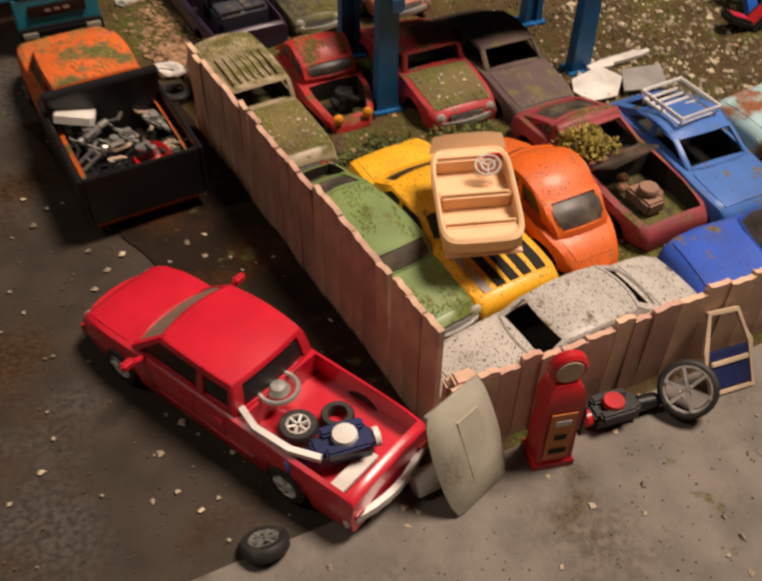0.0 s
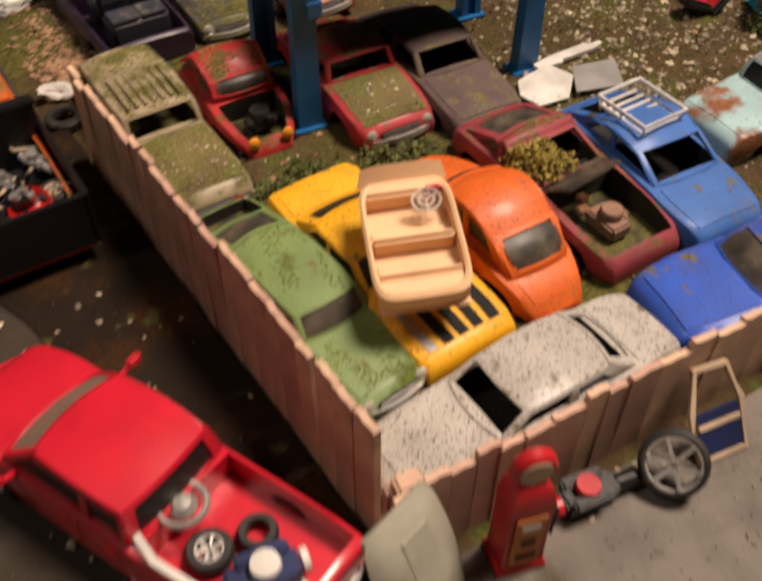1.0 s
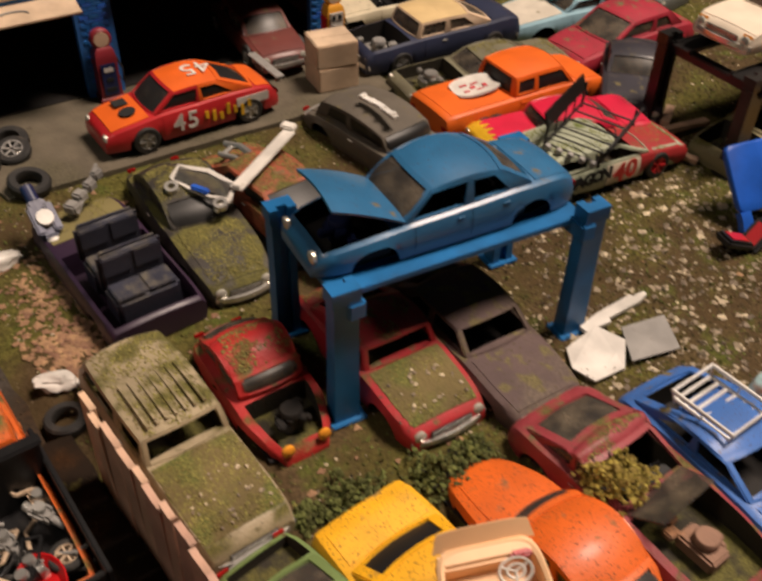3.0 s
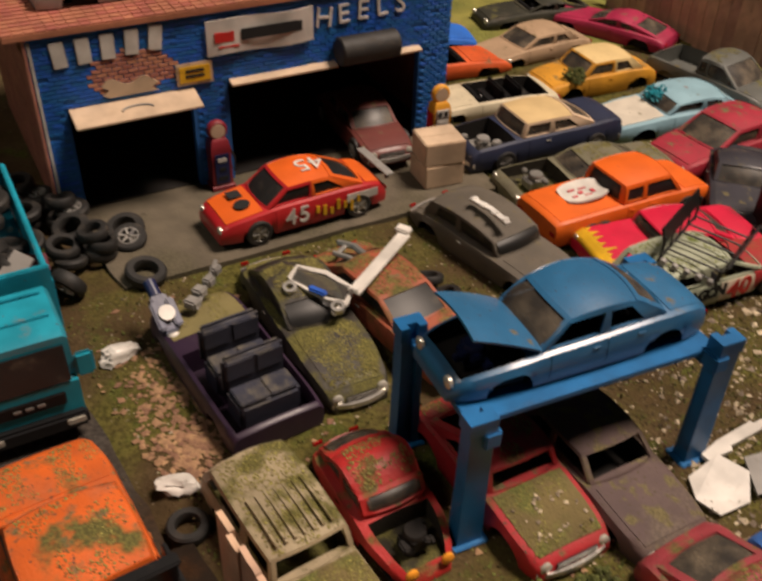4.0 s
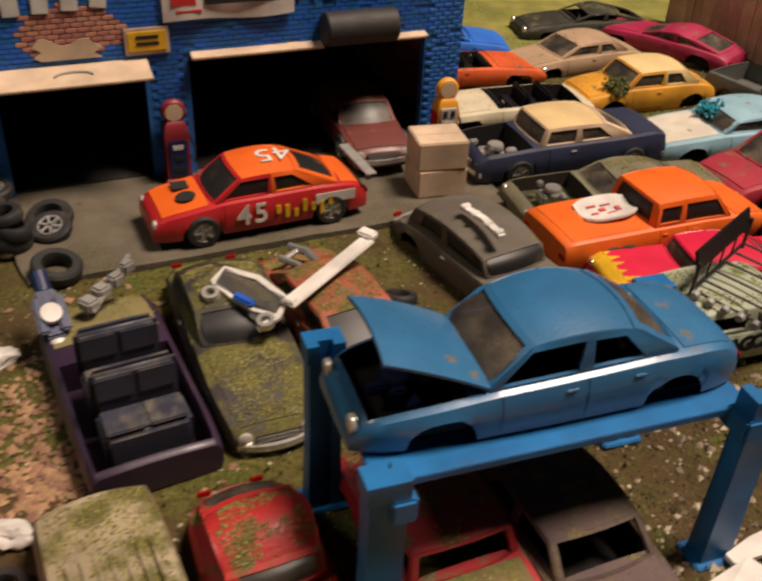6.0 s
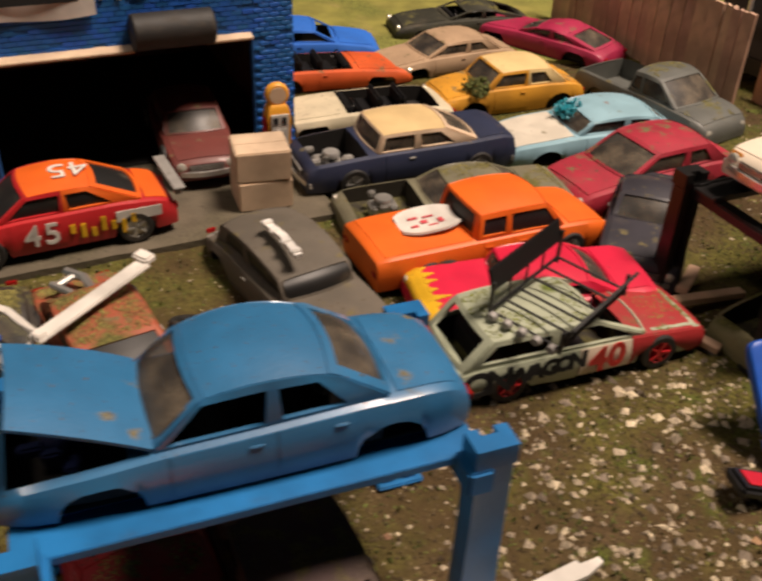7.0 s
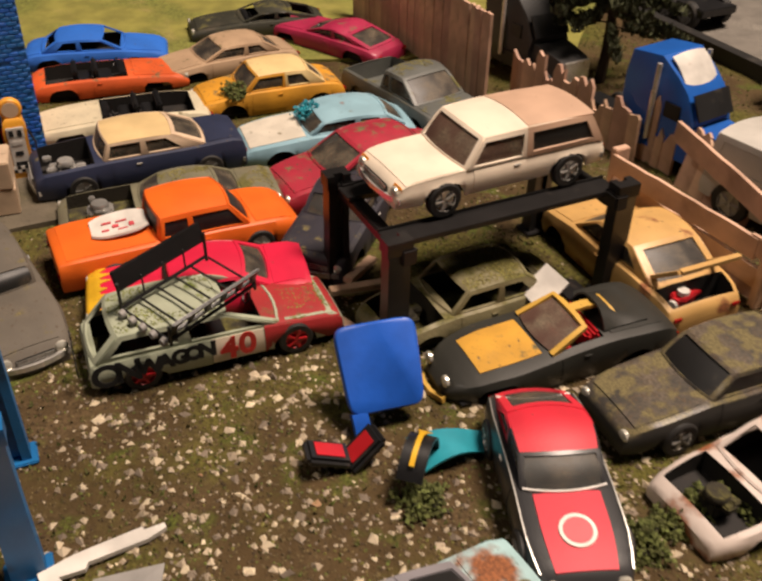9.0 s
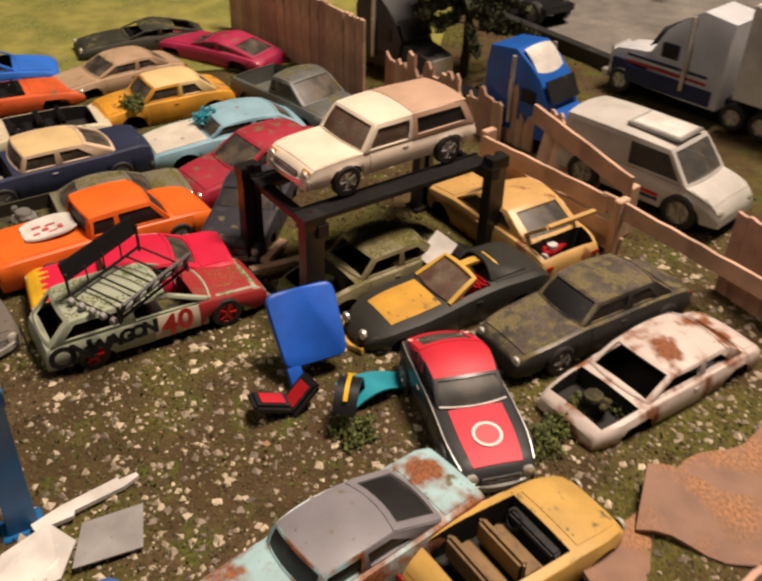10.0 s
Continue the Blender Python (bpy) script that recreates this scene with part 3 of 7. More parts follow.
    if moss:
        rng = np.random.default_rng(seed + 7)
        pts = []
        spots = []
        if hood and not bay:
            spots.append((ca + .05, .95))
        if trunk and not boot and not bed and cd > .1:
            spots.append((.03, cd - .02))
        tot = int(1700 * moss)
        for a, b in spots:
            c0, c1 = rng.uniform(a, b, 2), rng.uniform(-.6, .6, 2)
            for _ in range(tot):
                f0 = rng.uniform(a, b)
                o = outline(f0)
                t = rng.uniform(-1, 1)
                if noise.noise(Vector((f0 * 9, t * 2.2, seed * 3.1))) < .35 - .75 * moss:
                    continue
                yy = t * o[4].y
                pts.append((o[0].x, yy, float(np.interp(abs(t), [0, .53, 1], [o[6].z, o[5].z, o[4].z])) + .02))
        if roof:
            for _ in range(tot):
                u, v = rng.uniform(0, 1), rng.uniform(-.9, .9)
                if noise.noise(Vector((u * 3 + 9, v * 2.2, seed * 2.1))) < .4 - .75 * moss:
                    continue
                q = roof_at(u * 2 - 1, v)
                pts.append((q.x, q.y, q.z + .02))
        if pts:
            v, f = crumbs(rng, np.array(pts), (.012, .036), .6)
            stuff("moss", v, f, M[moss_m], T)
    return T

# ---- the ground and what stands fixed on it ----
AX = radians(26.0)                       # the yard's own axes
UX, VX = Vector((math.cos(AX), math.sin(AX), 0)), Vector((-math.sin(AX), math.cos(AX), 0))


def swell(x, y):
    """Height of the ground, in cm."""
    if (y - 12.9) * 7.35 + (x - 3.75) * 12.1 < 0 or -(x - 4.0) * .438 + (y - 12.2) * .899 < -.3:
        return -.12
    far = max(0.0, min(1.0, (y - 58) / 12.0))
    return 0.10 * noise.noise((x * .35, y * .35, 0)) + 0.05 * noise.noise((x * 1.3, y * 1.3, 4)) - far * 0.1


def grid_axis(a, b, step, reach):
    mid = list(np.arange(a, b + 1e-6, step))
    left, right, d = [], [], step
    x = a
    while x > -reach:
        d *= 1.35
        x -= d
        left.append(x)
    x, d = b, step
    while x < reach:
        d *= 1.35
        x += d
        right.append(x)
    return left[::-1] + mid + right


gx, gy = grid_axis(-22, 48, .35, 150), grid_axis(4, 76, .35, 150)
gv = [(x, y, swell(x, y) if -60 < x < 90 and -40 < y < 120 else 0.0) for y in gy for x in gx]
nx = len(gx)
gf = [(j * nx + i, j * nx + i + 1, (j + 1) * nx + i + 1, (j + 1) * nx + i) for j in range(len(gy) - 1) for i in range(nx - 1)]
M["ground"] = mat("flocked_dirt", (0.07, 0.046, 0.021), 0.95, 0, [
    ((0.09, 0.061, 0.031), 0.35, 0.45, 0.7, False, 0.95), ((0.09, 0.082, 0.02), 0.22, 0.44, 0.6, False, 0.95), ((0.075, 0.085, 0.018), 0.8, 0.54, 0.66, False, 0.95),
    ((0.34, 0.27, 0.19), 5.0, 0.66, 0.72, False, 0.9)], (9, 1.0), gloss=.15)
ground = stuff("ground", gv, gf, M["ground"])
tagged(ground, "brown flocked dirt with mossy green patches", "ground", kind="structure")
for p in ground.data.polygons:
    p.use_smooth = True


def sheet(name, corners, z, thick, material, label, category, kind="structure", rough=0.0, n=24):
    a, b, c, d = (Vector((*p, 0)) for p in corners)
    def f(u, v):
        p = a.lerp(b, v).lerp(d.lerp(c, v), u)
        e = 0.12 * noise.noise((p.x * .8, p.y * .8, 7)) if rough and (u in (0, 1) or v in (0, 1)) else 0
        return (p.x + e, p.y + e, z - thick + rough * noise.noise((p.x * .4, p.y * .4, 2)))
    bm = bmesh.new()
    slab(bm, f, n, n, thick)
    ob = part(name, bm, material)
    return tagged(ob, label, category, kind=kind)


M["pavement"] = mat("grey_painted_board", (0.165, 0.145, 0.125), 0.72, 0, [
    ((0.12, 0.10, 0.08), 0.25, 0.5, 0.75, False, 0.8), ((0.075, 0.06, 0.035), 0.5, 0.62, 0.74, False, 0.9), ((0.09, 0.085, 0.03), 1.3, 0.66, 0.74, False, 0.95), ((0.04, 0.03, 0.02), 6, 0.68, 0.73, False, 0.9)], (8, 0.35), gloss=.2)
M["mud"] = mat("brown_stained_board", (0.046, 0.036, 0.027), 0.6, 0, [
    ((0.055, 0.047, 0.04), 0.16, 0.52, 0.64, False, 0.7), ((0.045, 0.025, 0.012), 0.3, 0.5, 0.68, False, 0.6)], (6, 0.1), gloss=.15)
# brown staining, its colour darkened further for the pickup's shadow
M["stain"] = mat("wet_brown_stain_and_shade", (0.016, 0.010, 0.006), 0.6, 0, [
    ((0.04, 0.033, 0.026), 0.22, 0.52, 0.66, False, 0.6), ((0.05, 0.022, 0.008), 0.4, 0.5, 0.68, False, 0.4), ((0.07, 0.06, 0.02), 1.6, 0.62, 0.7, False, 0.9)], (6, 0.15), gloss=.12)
M["concrete"] = mat("stained_concrete", (0.115, 0.095, 0.065), 0.8, 0, [
    ((0.075, 0.065, 0.035), 0.4, 0.42, 0.7, False, 0.85), ((0.05, 0.04, 0.025), 3, 0.62, 0.75, False, 0.9)], (9, 0.4))
M["asphalt"] = mat("grey_model_road", (0.15, 0.135, 0.115), 0.75, 0, [((0.22, 0.20, 0.17), 0.3, 0.45, 0.75, False, 0.8)], (10, 0.3))
M["grass"] = mat("yellow_green_turf", (0.23, 0.215, 0.045), 0.95, 0, [((0.15, 0.16, 0.03), 0.25, 0.45, 0.65, False, 0.95), ((0.29, 0.24, 0.075), 0.5, 0.55, 0.75, False, 0.95)], (12, 0.9))
C0 = Vector((4.0, 12.2, 0))              # corner of the two front fences


def yard(u, v):
    p = C0 + UX * u + VX * v
    return (p.x, p.y)


sheet("pavement", [yard(-60, -40), yard(80, -40), yard(80, -.55), yard(-60, -.55)], 0.2, .3, M["pavement"], "smooth grey board with stains and moss specks", "pavement", rough=.05)
sheet("pavement", [(-60, 2), (9.7, 2), (-12.7, 39.1), (-60, 39.1)], 0.15, .3, M["mud"], "grey board stained brown beside the fence", "pavement", rough=.06, n=60)
# thin dark sheet: stain along the fence plus painted shade round the pickup
sheet("board_stain", [(2.6, 10.9), (3.7, 12.6), (-4.0, 25.6), (-8.6, 24.2)], 0.2, .04, M["stain"], "dark wet brown stain with painted pickup shade on the board by the fence", "stain", rough=.05, n=60)
sheet("road", [(28.5, 72), (45.5, 34.5), (66, 44), (50, 84)], 0.2, .4, M["asphalt"], "grey model road behind a black kerb", "road", rough=.03)
sheet("lawn", [(-3, 56.2), (27, 57.5), (46, 110), (-40, 110)], 0.14, .3, M["grass"], "bright yellow-green model turf", "grass", rough=.1, n=60)
sheet("concrete_pad", [(-7.3, 35.9), (6.4, 42.3), (3.8, 48), (-10.2, 41.5)], 0.2, .3, M["concrete"], "stained grey concrete apron before the garage", "pavement", rough=.02)

# ---- timber fences ----
PLANKS = {}


def plank_mesh(w, h, key, jag=0.0):
    k = (round(w, 2), round(h, 2), key)
    if k not in PLANKS:
        rg = random.Random(hash(k[0] * 100) + int(h * 100) * 7 + key)
        bm = bmesh.new()
        n = 5
        tops = [h + rg.uniform(-.05, .05) - jag * rg.random() for _ in range(n)]
        rows = [[(-w / 2 + w * i / (n - 1), -.07, 0) for i in range(n)], [(-w / 2 + w * i / (n - 1), -.07, tops[i]) for i in range(n)],
                [(-w / 2 + w * i / (n - 1), .07, tops[i]) for i in range(n)], [(-w / 2 + w * i / (n - 1), .07, 0) for i in range(n)]]
        loft(bm, rows + [rows[0]])
        for s in (0, n - 1):
            bm.faces.new([bm.verts.new(r[s]) for r in rows])
        bmesh.ops.remove_doubles(bm, verts=bm.verts, dist=1e-4)
        ob = part("plank", bm, M["wood"])
        PLANKS[k] = ob.data
        bpy.data.objects.remove(ob)
    return PLANKS[k]


def fence(a, b, h0, h1, label, w=.62, jag=0.0, drop=0.0, z=0.0, seed=0, lean=0.0):
    a, b = Vector((*a, z)), Vector((*b, z))
    d = b - a
    T = thing("timber_fence", tuple(a), math.degrees(math.atan2(d.y, d.x)), label, "fence", "yard fences", lean=lean)
    T["kind"] = "structure"
    rg = random.Random(seed)
    x = 0.0
    while x < d.length - .2:
        k = rg.randrange(3)
        ww = w * (1, .8, 1.2)[k]
        h = h0 + (h1 - h0) * x / d.length + rg.choice((0, 0, .03, -.02))
        if rg.random() < drop:
            x += ww
            continue
        if jag:
            h *= rg.uniform(1 - jag, 1)
        ob = new("plank", plank_mesh(ww - .015, round(h * 8) / 8, k, jag * 1.2))
        ob.parent = T
        ob.matrix_basis = pose((x + ww / 2) * U, rg.uniform(-.025, .025) * U, -.1 * U, rg.uniform(-1, 1), rg.uniform(-.8, .8), 0)
        x += ww
    return T


fence((3.8, 12.75), (-3.1, 24.3), 3.5, 3.05, "pale balsa plank fence with uneven weathered tops", seed=1)
fence((4.0, 12.1), (33.5, 26.6), 2.55, 2.6, "pale balsa plank fence along the front of the yard", seed=2)
fence((33.3, 27.0), (30.9, 34.9), 3.1, 3.1, "tall pale plank fence at the side of the yard", seed=3)
fence((22.0, 52.2), (16.4, 63.5), 4.0, 3.9, "tall tan plank fence behind the parked wrecks", seed=4)

# ---- garage ----
GO = Vector((-10.3, 40.35, 0))
GA = 24.5
G = thing("garage", tuple(GO), GA, "blue brick model garage with cream doors and tiled roof", "garage")
M["blue_brick"] = mat("painted_blue_brick", (0.016, 0.15, 0.52), 0.55, 0, [((0.035, 0.17, 0.44), 0.8, 0.55, 0.75, False, 0.6), ((0.012, 0.02, 0.05), 1.4, 0.6, 0.75, False, 0.7)], (14, 0.15), piece=.25)
M["mortar"] = mat("blue_mortar", (0.02, 0.13, 0.42), 0.8, 0, [((0.06, 0.16, 0.30), 0.7, 0.55, 0.75, False, 0.8)], (14, 0.2))
M["red_brick"] = mat("printed_red_brick", (0.50, 0.21, 0.15), 0.7, 0, [((0.5, 0.3, 0.2), 1.2, 0.6, 0.8, False, 0.8)], (14, 0.15), piece=.2)
M["pink_wall"] = mat("faded_pink_brick", (0.40, 0.17, 0.13), 0.75, 0, [((0.25, 0.09, 0.06), 0.7, 0.5, 0.7, False, 0.8)], (10, 0.2))
M["roof_tile"] = mat("red_roof_tile", (0.42, 0.145, 0.095), 0.7, 0, [((0.30, 0.12, 0.08), 0.8, 0.5, 0.75, False, 0.8)], (10, 0.2), piece=.14)
GW, GH, GD = 16.45, 6.95, 10.5
OPEN = [(.98, 5.4, 4.2), (6.8, 15.05, 4.25)]


xs = [0, OPEN[0][0], OPEN[0][1], OPEN[1][0], OPEN[1][1], GW]
bm = bmesh.new()
zs = (0, 4.23, GH)
cells = [(i, j) for i in range(5) for j in range(2) if j or i % 2 == 0]
wv = {(i, j, k): bm.verts.new((xs[i], .35 * k, zs[j])) for i in range(6) for j in range(3) for k in range(2)}
for i, j in cells:
    for k in range(2):
        bm.faces.new([wv[(a, b, k)] for a, b in ((i, j), (i + 1, j), (i + 1, j + 1), (i, j + 1))])
    for (a, b), (c, d), nb in (((i, j), (i + 1, j), (i, j - 1)), ((i + 1, j), (i + 1, j + 1), (i + 1, j)), ((i + 1, j + 1), (i, j + 1), (i, j + 1)), ((i, j + 1), (i, j), (i - 1, j))):
        if nb not in cells:
            bm.faces.new((wv[(a, b, 0)], wv[(c, d, 0)], wv[(c, d, 1)], wv[(a, b, 1)]))
front = part("front_wall", bm, M["mortar"], G)
for nm, c, s in (("side_wall", (.15, GD / 2 + .35, GH / 2), (.3, GD - .0, GH)), ("side_wall", (GW - .15, GD / 2 + .35, GH / 2), (.3, GD, GH)), ("back_wall", (GW / 2, GD + .2, GH / 2), (GW - .6, .3, GH))):
    bm = bmesh.new()
    box(bm, c, s)
    part(nm, bm, M["pink_wall"], G)
# floor in near-black: the shade inside the garage is put into its colour
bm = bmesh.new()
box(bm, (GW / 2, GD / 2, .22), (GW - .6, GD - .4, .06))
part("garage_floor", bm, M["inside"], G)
# roof: one sloping deck with rows of tiles
bm = bmesh.new()
box(bm, (GW / 2, GD / 2 + .1, GH + .14), (GW + 1.3, GD + .5, .22), .02)
roof_deck = part("roof", bm, M["roof_tile"], G)

# ---- vehicles in the front yard ----
P = paint
M["moss_mat"] = mat("brown_olive_moss_mat", (0.15, 0.115, 0.045), 0.95, 0, [((0.12, 0.125, 0.03), 0.9, 0.45, 0.62, False, 0.95), ((0.42, 0.34, 0.24), 4.0, 0.71, 0.75, False, 0.9)], (10, 1.0))
ORANGE, RED, MAROON, YEL = (0.62, 0.115, 0.012), (0.50, 0.012, 0.022), (0.27, 0.018, 0.03), (0.72, 0.36, 0.012)
M["pickup_red"] = P((0.55, 0.012, 0.03), dust=.08, rough=.34, coat=.5)
red_pickup = car("pickup_truck", (-0.46, 13.56, .22), 142.1, "glossy red pickup with parts in its open bed", M["pickup_red"], "pickup", L=8.36, W=2.70, group="", category="pickup", bed=.75, chrome=False, r=.5, glass="dark_glass", screen="tan_screen", rim="bright", seed=3, doors=4, scale=0.91, cabin=(0.379, 0.394, 0.635, 0.753))
orange_truck = car("dump_truck", (-5.9, 23.7, .2), 119, "orange mossy truck with a black open bed of scrap", P(ORANGE, moss=.5, dust=.6), "crew", L=9.0, W=3.2, scale=1.1, group="", category="truck", bed=.7, bed_m=M["black"], chrome=False, moss=.6, seed=4)
M["suv_paint"] = P((0.33, 0.27, 0.17), moss=.6, dust=.5)
moss_suv = car("estate_car", (-1.31, 24.82, 0), -60.2, "pale estate car thickly grown over with moss", M["suv_paint"], "suv", hood_m=M["moss_mat"], L=6.87, W=2.35, scale=0.72, wheels=False, moss=1.0, glass=None, seed=5, chrome=True, seats=None, cabin=(0.020, 0.105, 0.546, 0.576))
beetle = car("beetle_car", (0.65, 26.60, 0), -63.4, "faded red beetle with its front lid missing", P((0.42, 0.02, 0.02), moss=.5, dust=.4), "beetle", L=4.82, W=2.36, scale=0.76, wheels=False, bay="inside", chrome=False, moss=.5, lights=True, lamp="amber", seed=6, cabin=(0.080, 0.290, 0.569, 0.626))
red_sedan = car("saloon_car", (3.96, 27.30, 0), -64.6, "red saloon with a gravel-strewn mossy bonnet", P((0.36, 0.014, 0.02), moss=.35, dust=.7), "sedan", L=5.99, W=2.66, wheels=False, moss=.5, hood_m=M["moss_mat"], glass=None, seed=7, seats=None, scale=0.88, cabin=(0.150, 0.359, 0.580, 0.616))
dark_sedan = car("saloon_car", (6.49, 27.79, 0), -65.0, "dusty dark plum saloon without its windscreen", P((0.095, 0.06, 0.057), moss=.22, dust=.8, rough=.6, coat=0, speck=.6), "sedan", L=6.60, W=2.60, wheels=False, glass=None, seed=8, seats=None, scale=0.84, cabin=(0.150, 0.280, 0.558, 0.652))
maroon = car("coupe_car", (9.14, 22.10, 0), -61.2, "faded maroon coupe with an open engine bay", P((0.27, 0.035, 0.045), moss=.5, dust=.6, rust=.3, speck=0.6), "coupe", L=6.35, W=2.82, wheels=False, bay="rust_board", moss=.4, front_glass=False, chrome=False, lights=False, seed=9, scale=0.92, cabin=(0.080, 0.290, 0.350, 0.541))
blue_coupe = car("coupe_car", (11.72, 22.68, 0), -65.1, "light blue coupe shell without windows", P((0.035, 0.135, 0.44), dust=.5, speck=1.4, rough=.55), "coupe", L=5.82, W=2.71, wheels=False, glass=None, chrome=False, lights=False, seats=None, seed=10, scale=0.96, cabin=(0.080, 0.290, 0.528, 0.692))
blue_hatch = car("coupe_car", (12.95, 18.32, 0), 196.5, "bright blue car body beside the front fence", P((0.018, 0.085, 0.50), dust=.5, speck=1.6, rough=.55), "coupe", L=5.69, W=2.56, wheels=False, chrome=False, lights=False, seed=11, scale=0.96, cabin=(0.080, 0.290, 0.480, 0.615))
orange_beetle = car("beetle_car", (6.83, 20.73, 0), 118.2, "bright orange rounded car with amber rear glass", P((0.68, 0.125, 0.012), dust=.35, moss=.18, speck=1.9), "beetle", L=6.27, W=2.35, scale=0.82, wheels=False, chrome=False, glass="glass", seed=12, lights=False, cabin=(0.146, 0.271, 0.564, 0.640))
yellow_car = car("saloon_car", (4.40, 19.54, 0), -58.3, "bright yellow car with black stripes on its bonnet", P((0.80, 0.41, 0.01), dust=.35, moss=.05, speck=2.0), "finned", L=6.63, W=2.76, scale=0.80, wheels=False, chrome=False, glass="dark_glass", seed=13, lights=False, cabin=(0.200, 0.310, 0.520, 0.620))
green_car = car("saloon_car", (2.37, 18.65, 0), -55.1, "mossy green saloon with an open boot", P((0.17, 0.25, 0.085), moss=.36, dust=.4, green=True, speck=0.6), "sedan", L=7.17, W=2.15, scale=0.74, wheels=False, boot=True, moss=.5, moss_m="moss_green", seed=14, seats=None, cabin=(0.150, 0.310, 0.654, 0.704))
white_car = car("coupe_car", (7.02, 15.60, 0), 209.5, "pale grey speckled car shell with black window openings", P((0.44, 0.41, 0.37), dust=.45, speck=2.4, rough=.6), "sedan", L=7.38, W=2.20, scale=0.74, wheels=False, glass=None, chrome=False, lights=False, seats=None, seed=15, cabin=(0.208, 0.310, 0.587, 0.681))

# ---- vehicles round the lifts ----
purple = car("open_truck", (-3.51, 31.82, 0), 119.2, "purple open truck with bench seats and mossy bonnet", P((0.03, 0.014, 0.036), dust=.15, moss=.05), "roadster", L=6.46, W=2.96, scale=0.82, roof=None, chrome=False, wheels=False, bed=.4, seats=None, hood_m=P((0.20, 0.17, 0.07), moss=.4), seed=16, doors=0, moss=.5, lights=False, cabin=(0.595, 0.610, 0.620, 0.650))
for x in (-.5, -2.0):
    bm = bmesh.new()
    box(bm, (x + .35, 0, 1.9), (.36, 1.85, 1.3), .14, None, 3)
    box(bm, (x - .3, 0, 1.15), (1.0, 1.85, .9), .12, None, 3)
    st = part("bench_seat", bm, M["vinyl"], purple, "dark blue vinyl bench seat")
    for y in (-.45, .45):
        bm = bmesh.new()
        box(bm, (x - .34, y, 1.62), (.78, .82, .07), .03)
        part("seat_pad", bm, M["vinyl"], st)
        bm = bmesh.new()
        box(bm, (x + .16, y, 2.12), (.07, .82, .6), .03)
        part("back_pad", bm, M["vinyl"], st)
moss_sedan = car("saloon_car", (-1.15, 33.72, 0), -66.1, "dark saloon covered in olive moss", P((0.035, 0.03, 0.025), moss=.62, dust=.4), "fifties", L=7.44, W=2.58, scale=0.83, wheels=False, moss=1.0, glass="dark_glass", seed=17, cabin=(0.120, 0.270, 0.500, 0.602))
orange_moss = car("saloon_car", (1.6, 34.2, 0), -58, "rust-red saloon with moss and loose chrome on it", P((0.34, 0.085, 0.04), moss=.5, dust=.5, rust=.5), "sedan", L=7.2, W=2.5, scale=.8, wheels=True, moss=.8, glass="dark_glass", seed=18)
gray50 = car("saloon_car", (5.56, 37.84, 0), -55.9, "matt grey rounded fifties saloon", P((0.105, 0.09, 0.07), dust=.5, rough=.6, coat=0), "fifties", L=7.61, W=2.72, scale=0.77, wheels=False, glass="dark_glass", seed=19, cabin=(0.120, 0.175, 0.589, 0.630))
M["lift_car"] = P((0.024, 0.135, 0.29), dust=.34, moss=.08, rough=.3, speck=.8, coat=.8)
lift_sedan = car("saloon_car", (5.22, 28.63, 3.8), 200.3, "metallic blue saloon with raised bonnet on a lift", M["lift_car"], "modern", L=7.39, W=2.55, wheels=False, doors=4, bay="navy", chrome=False, glass="glass", side_glass=False, group="", seed=20, scale=0.96, cabin=(0.196, 0.327, 0.574, 0.684))
orange_pickup = car("pickup_truck", (10.62, 40.51, 0), 24.0, "clean orange pickup with a covered bed", P((0.70, 0.125, 0.01), dust=.12, rough=.46, coat=.0), "pickup", L=7.65, W=2.65, scale=0.84, chrome=False, glass="dark_glass", seed=21, doors=4, r=.48, cabin=(0.400, 0.415, 0.684, 0.765))
flame = car("custom_car", (11.66, 37.67, 0), 193.1, "pink-red finned car with yellow flames on its nose", P((0.58, 0.012, 0.05), dust=.12, rough=.42, coat=.2), "finned", L=6.43, W=2.62, scale=0.81, chrome=False, glass="glass", seed=22, cabin=(0.200, 0.323, 0.610, 0.640))
wagon = car("station_wagon", (12.29, 35.77, 0), 20.5, "green and red demolition derby wagon with painted words", P((0.34, 0.37, 0.27), moss=.3, dust=.3, green=True), "wagon", L=6.93, W=2.40, rim="red", chrome=False, glass=None, moss=.6, moss_m="moss_green", seed=23, lights=False, scale=0.82, cabin=(0.030, 0.126, 0.502, 0.726))
bronco_tan = P((0.50, 0.33, 0.23), dust=.1, rough=.5)
bronco = car("off_road_car", (19.85, 38.95, 3.42), 205.1, "cream off-road car with tan hardtop on black lift", P((0.76, 0.66, 0.53), dust=.05, rough=.35), "offroad", L=6.80, W=2.68, scale=0.80, r=.52, chrome=True, glass="brown_glass", group="", seed=24, rear_m=bronco_tan, rear_side="dark_glass", rim="chrome", sit=.5, cabin=(0.015, 0.086, 0.606, 0.689))
moss_long = car("saloon_car", (10.0, 42.9, 0), 197, "grey-green mossy saloon with an open engine bay", P((0.16, 0.15, 0.095), moss=.4, dust=.6), "finned", L=7.4, W=2.6, scale=.78, wheels=False, bay="silver", moss=.5, glass="glass", seed=25, chrome=False)
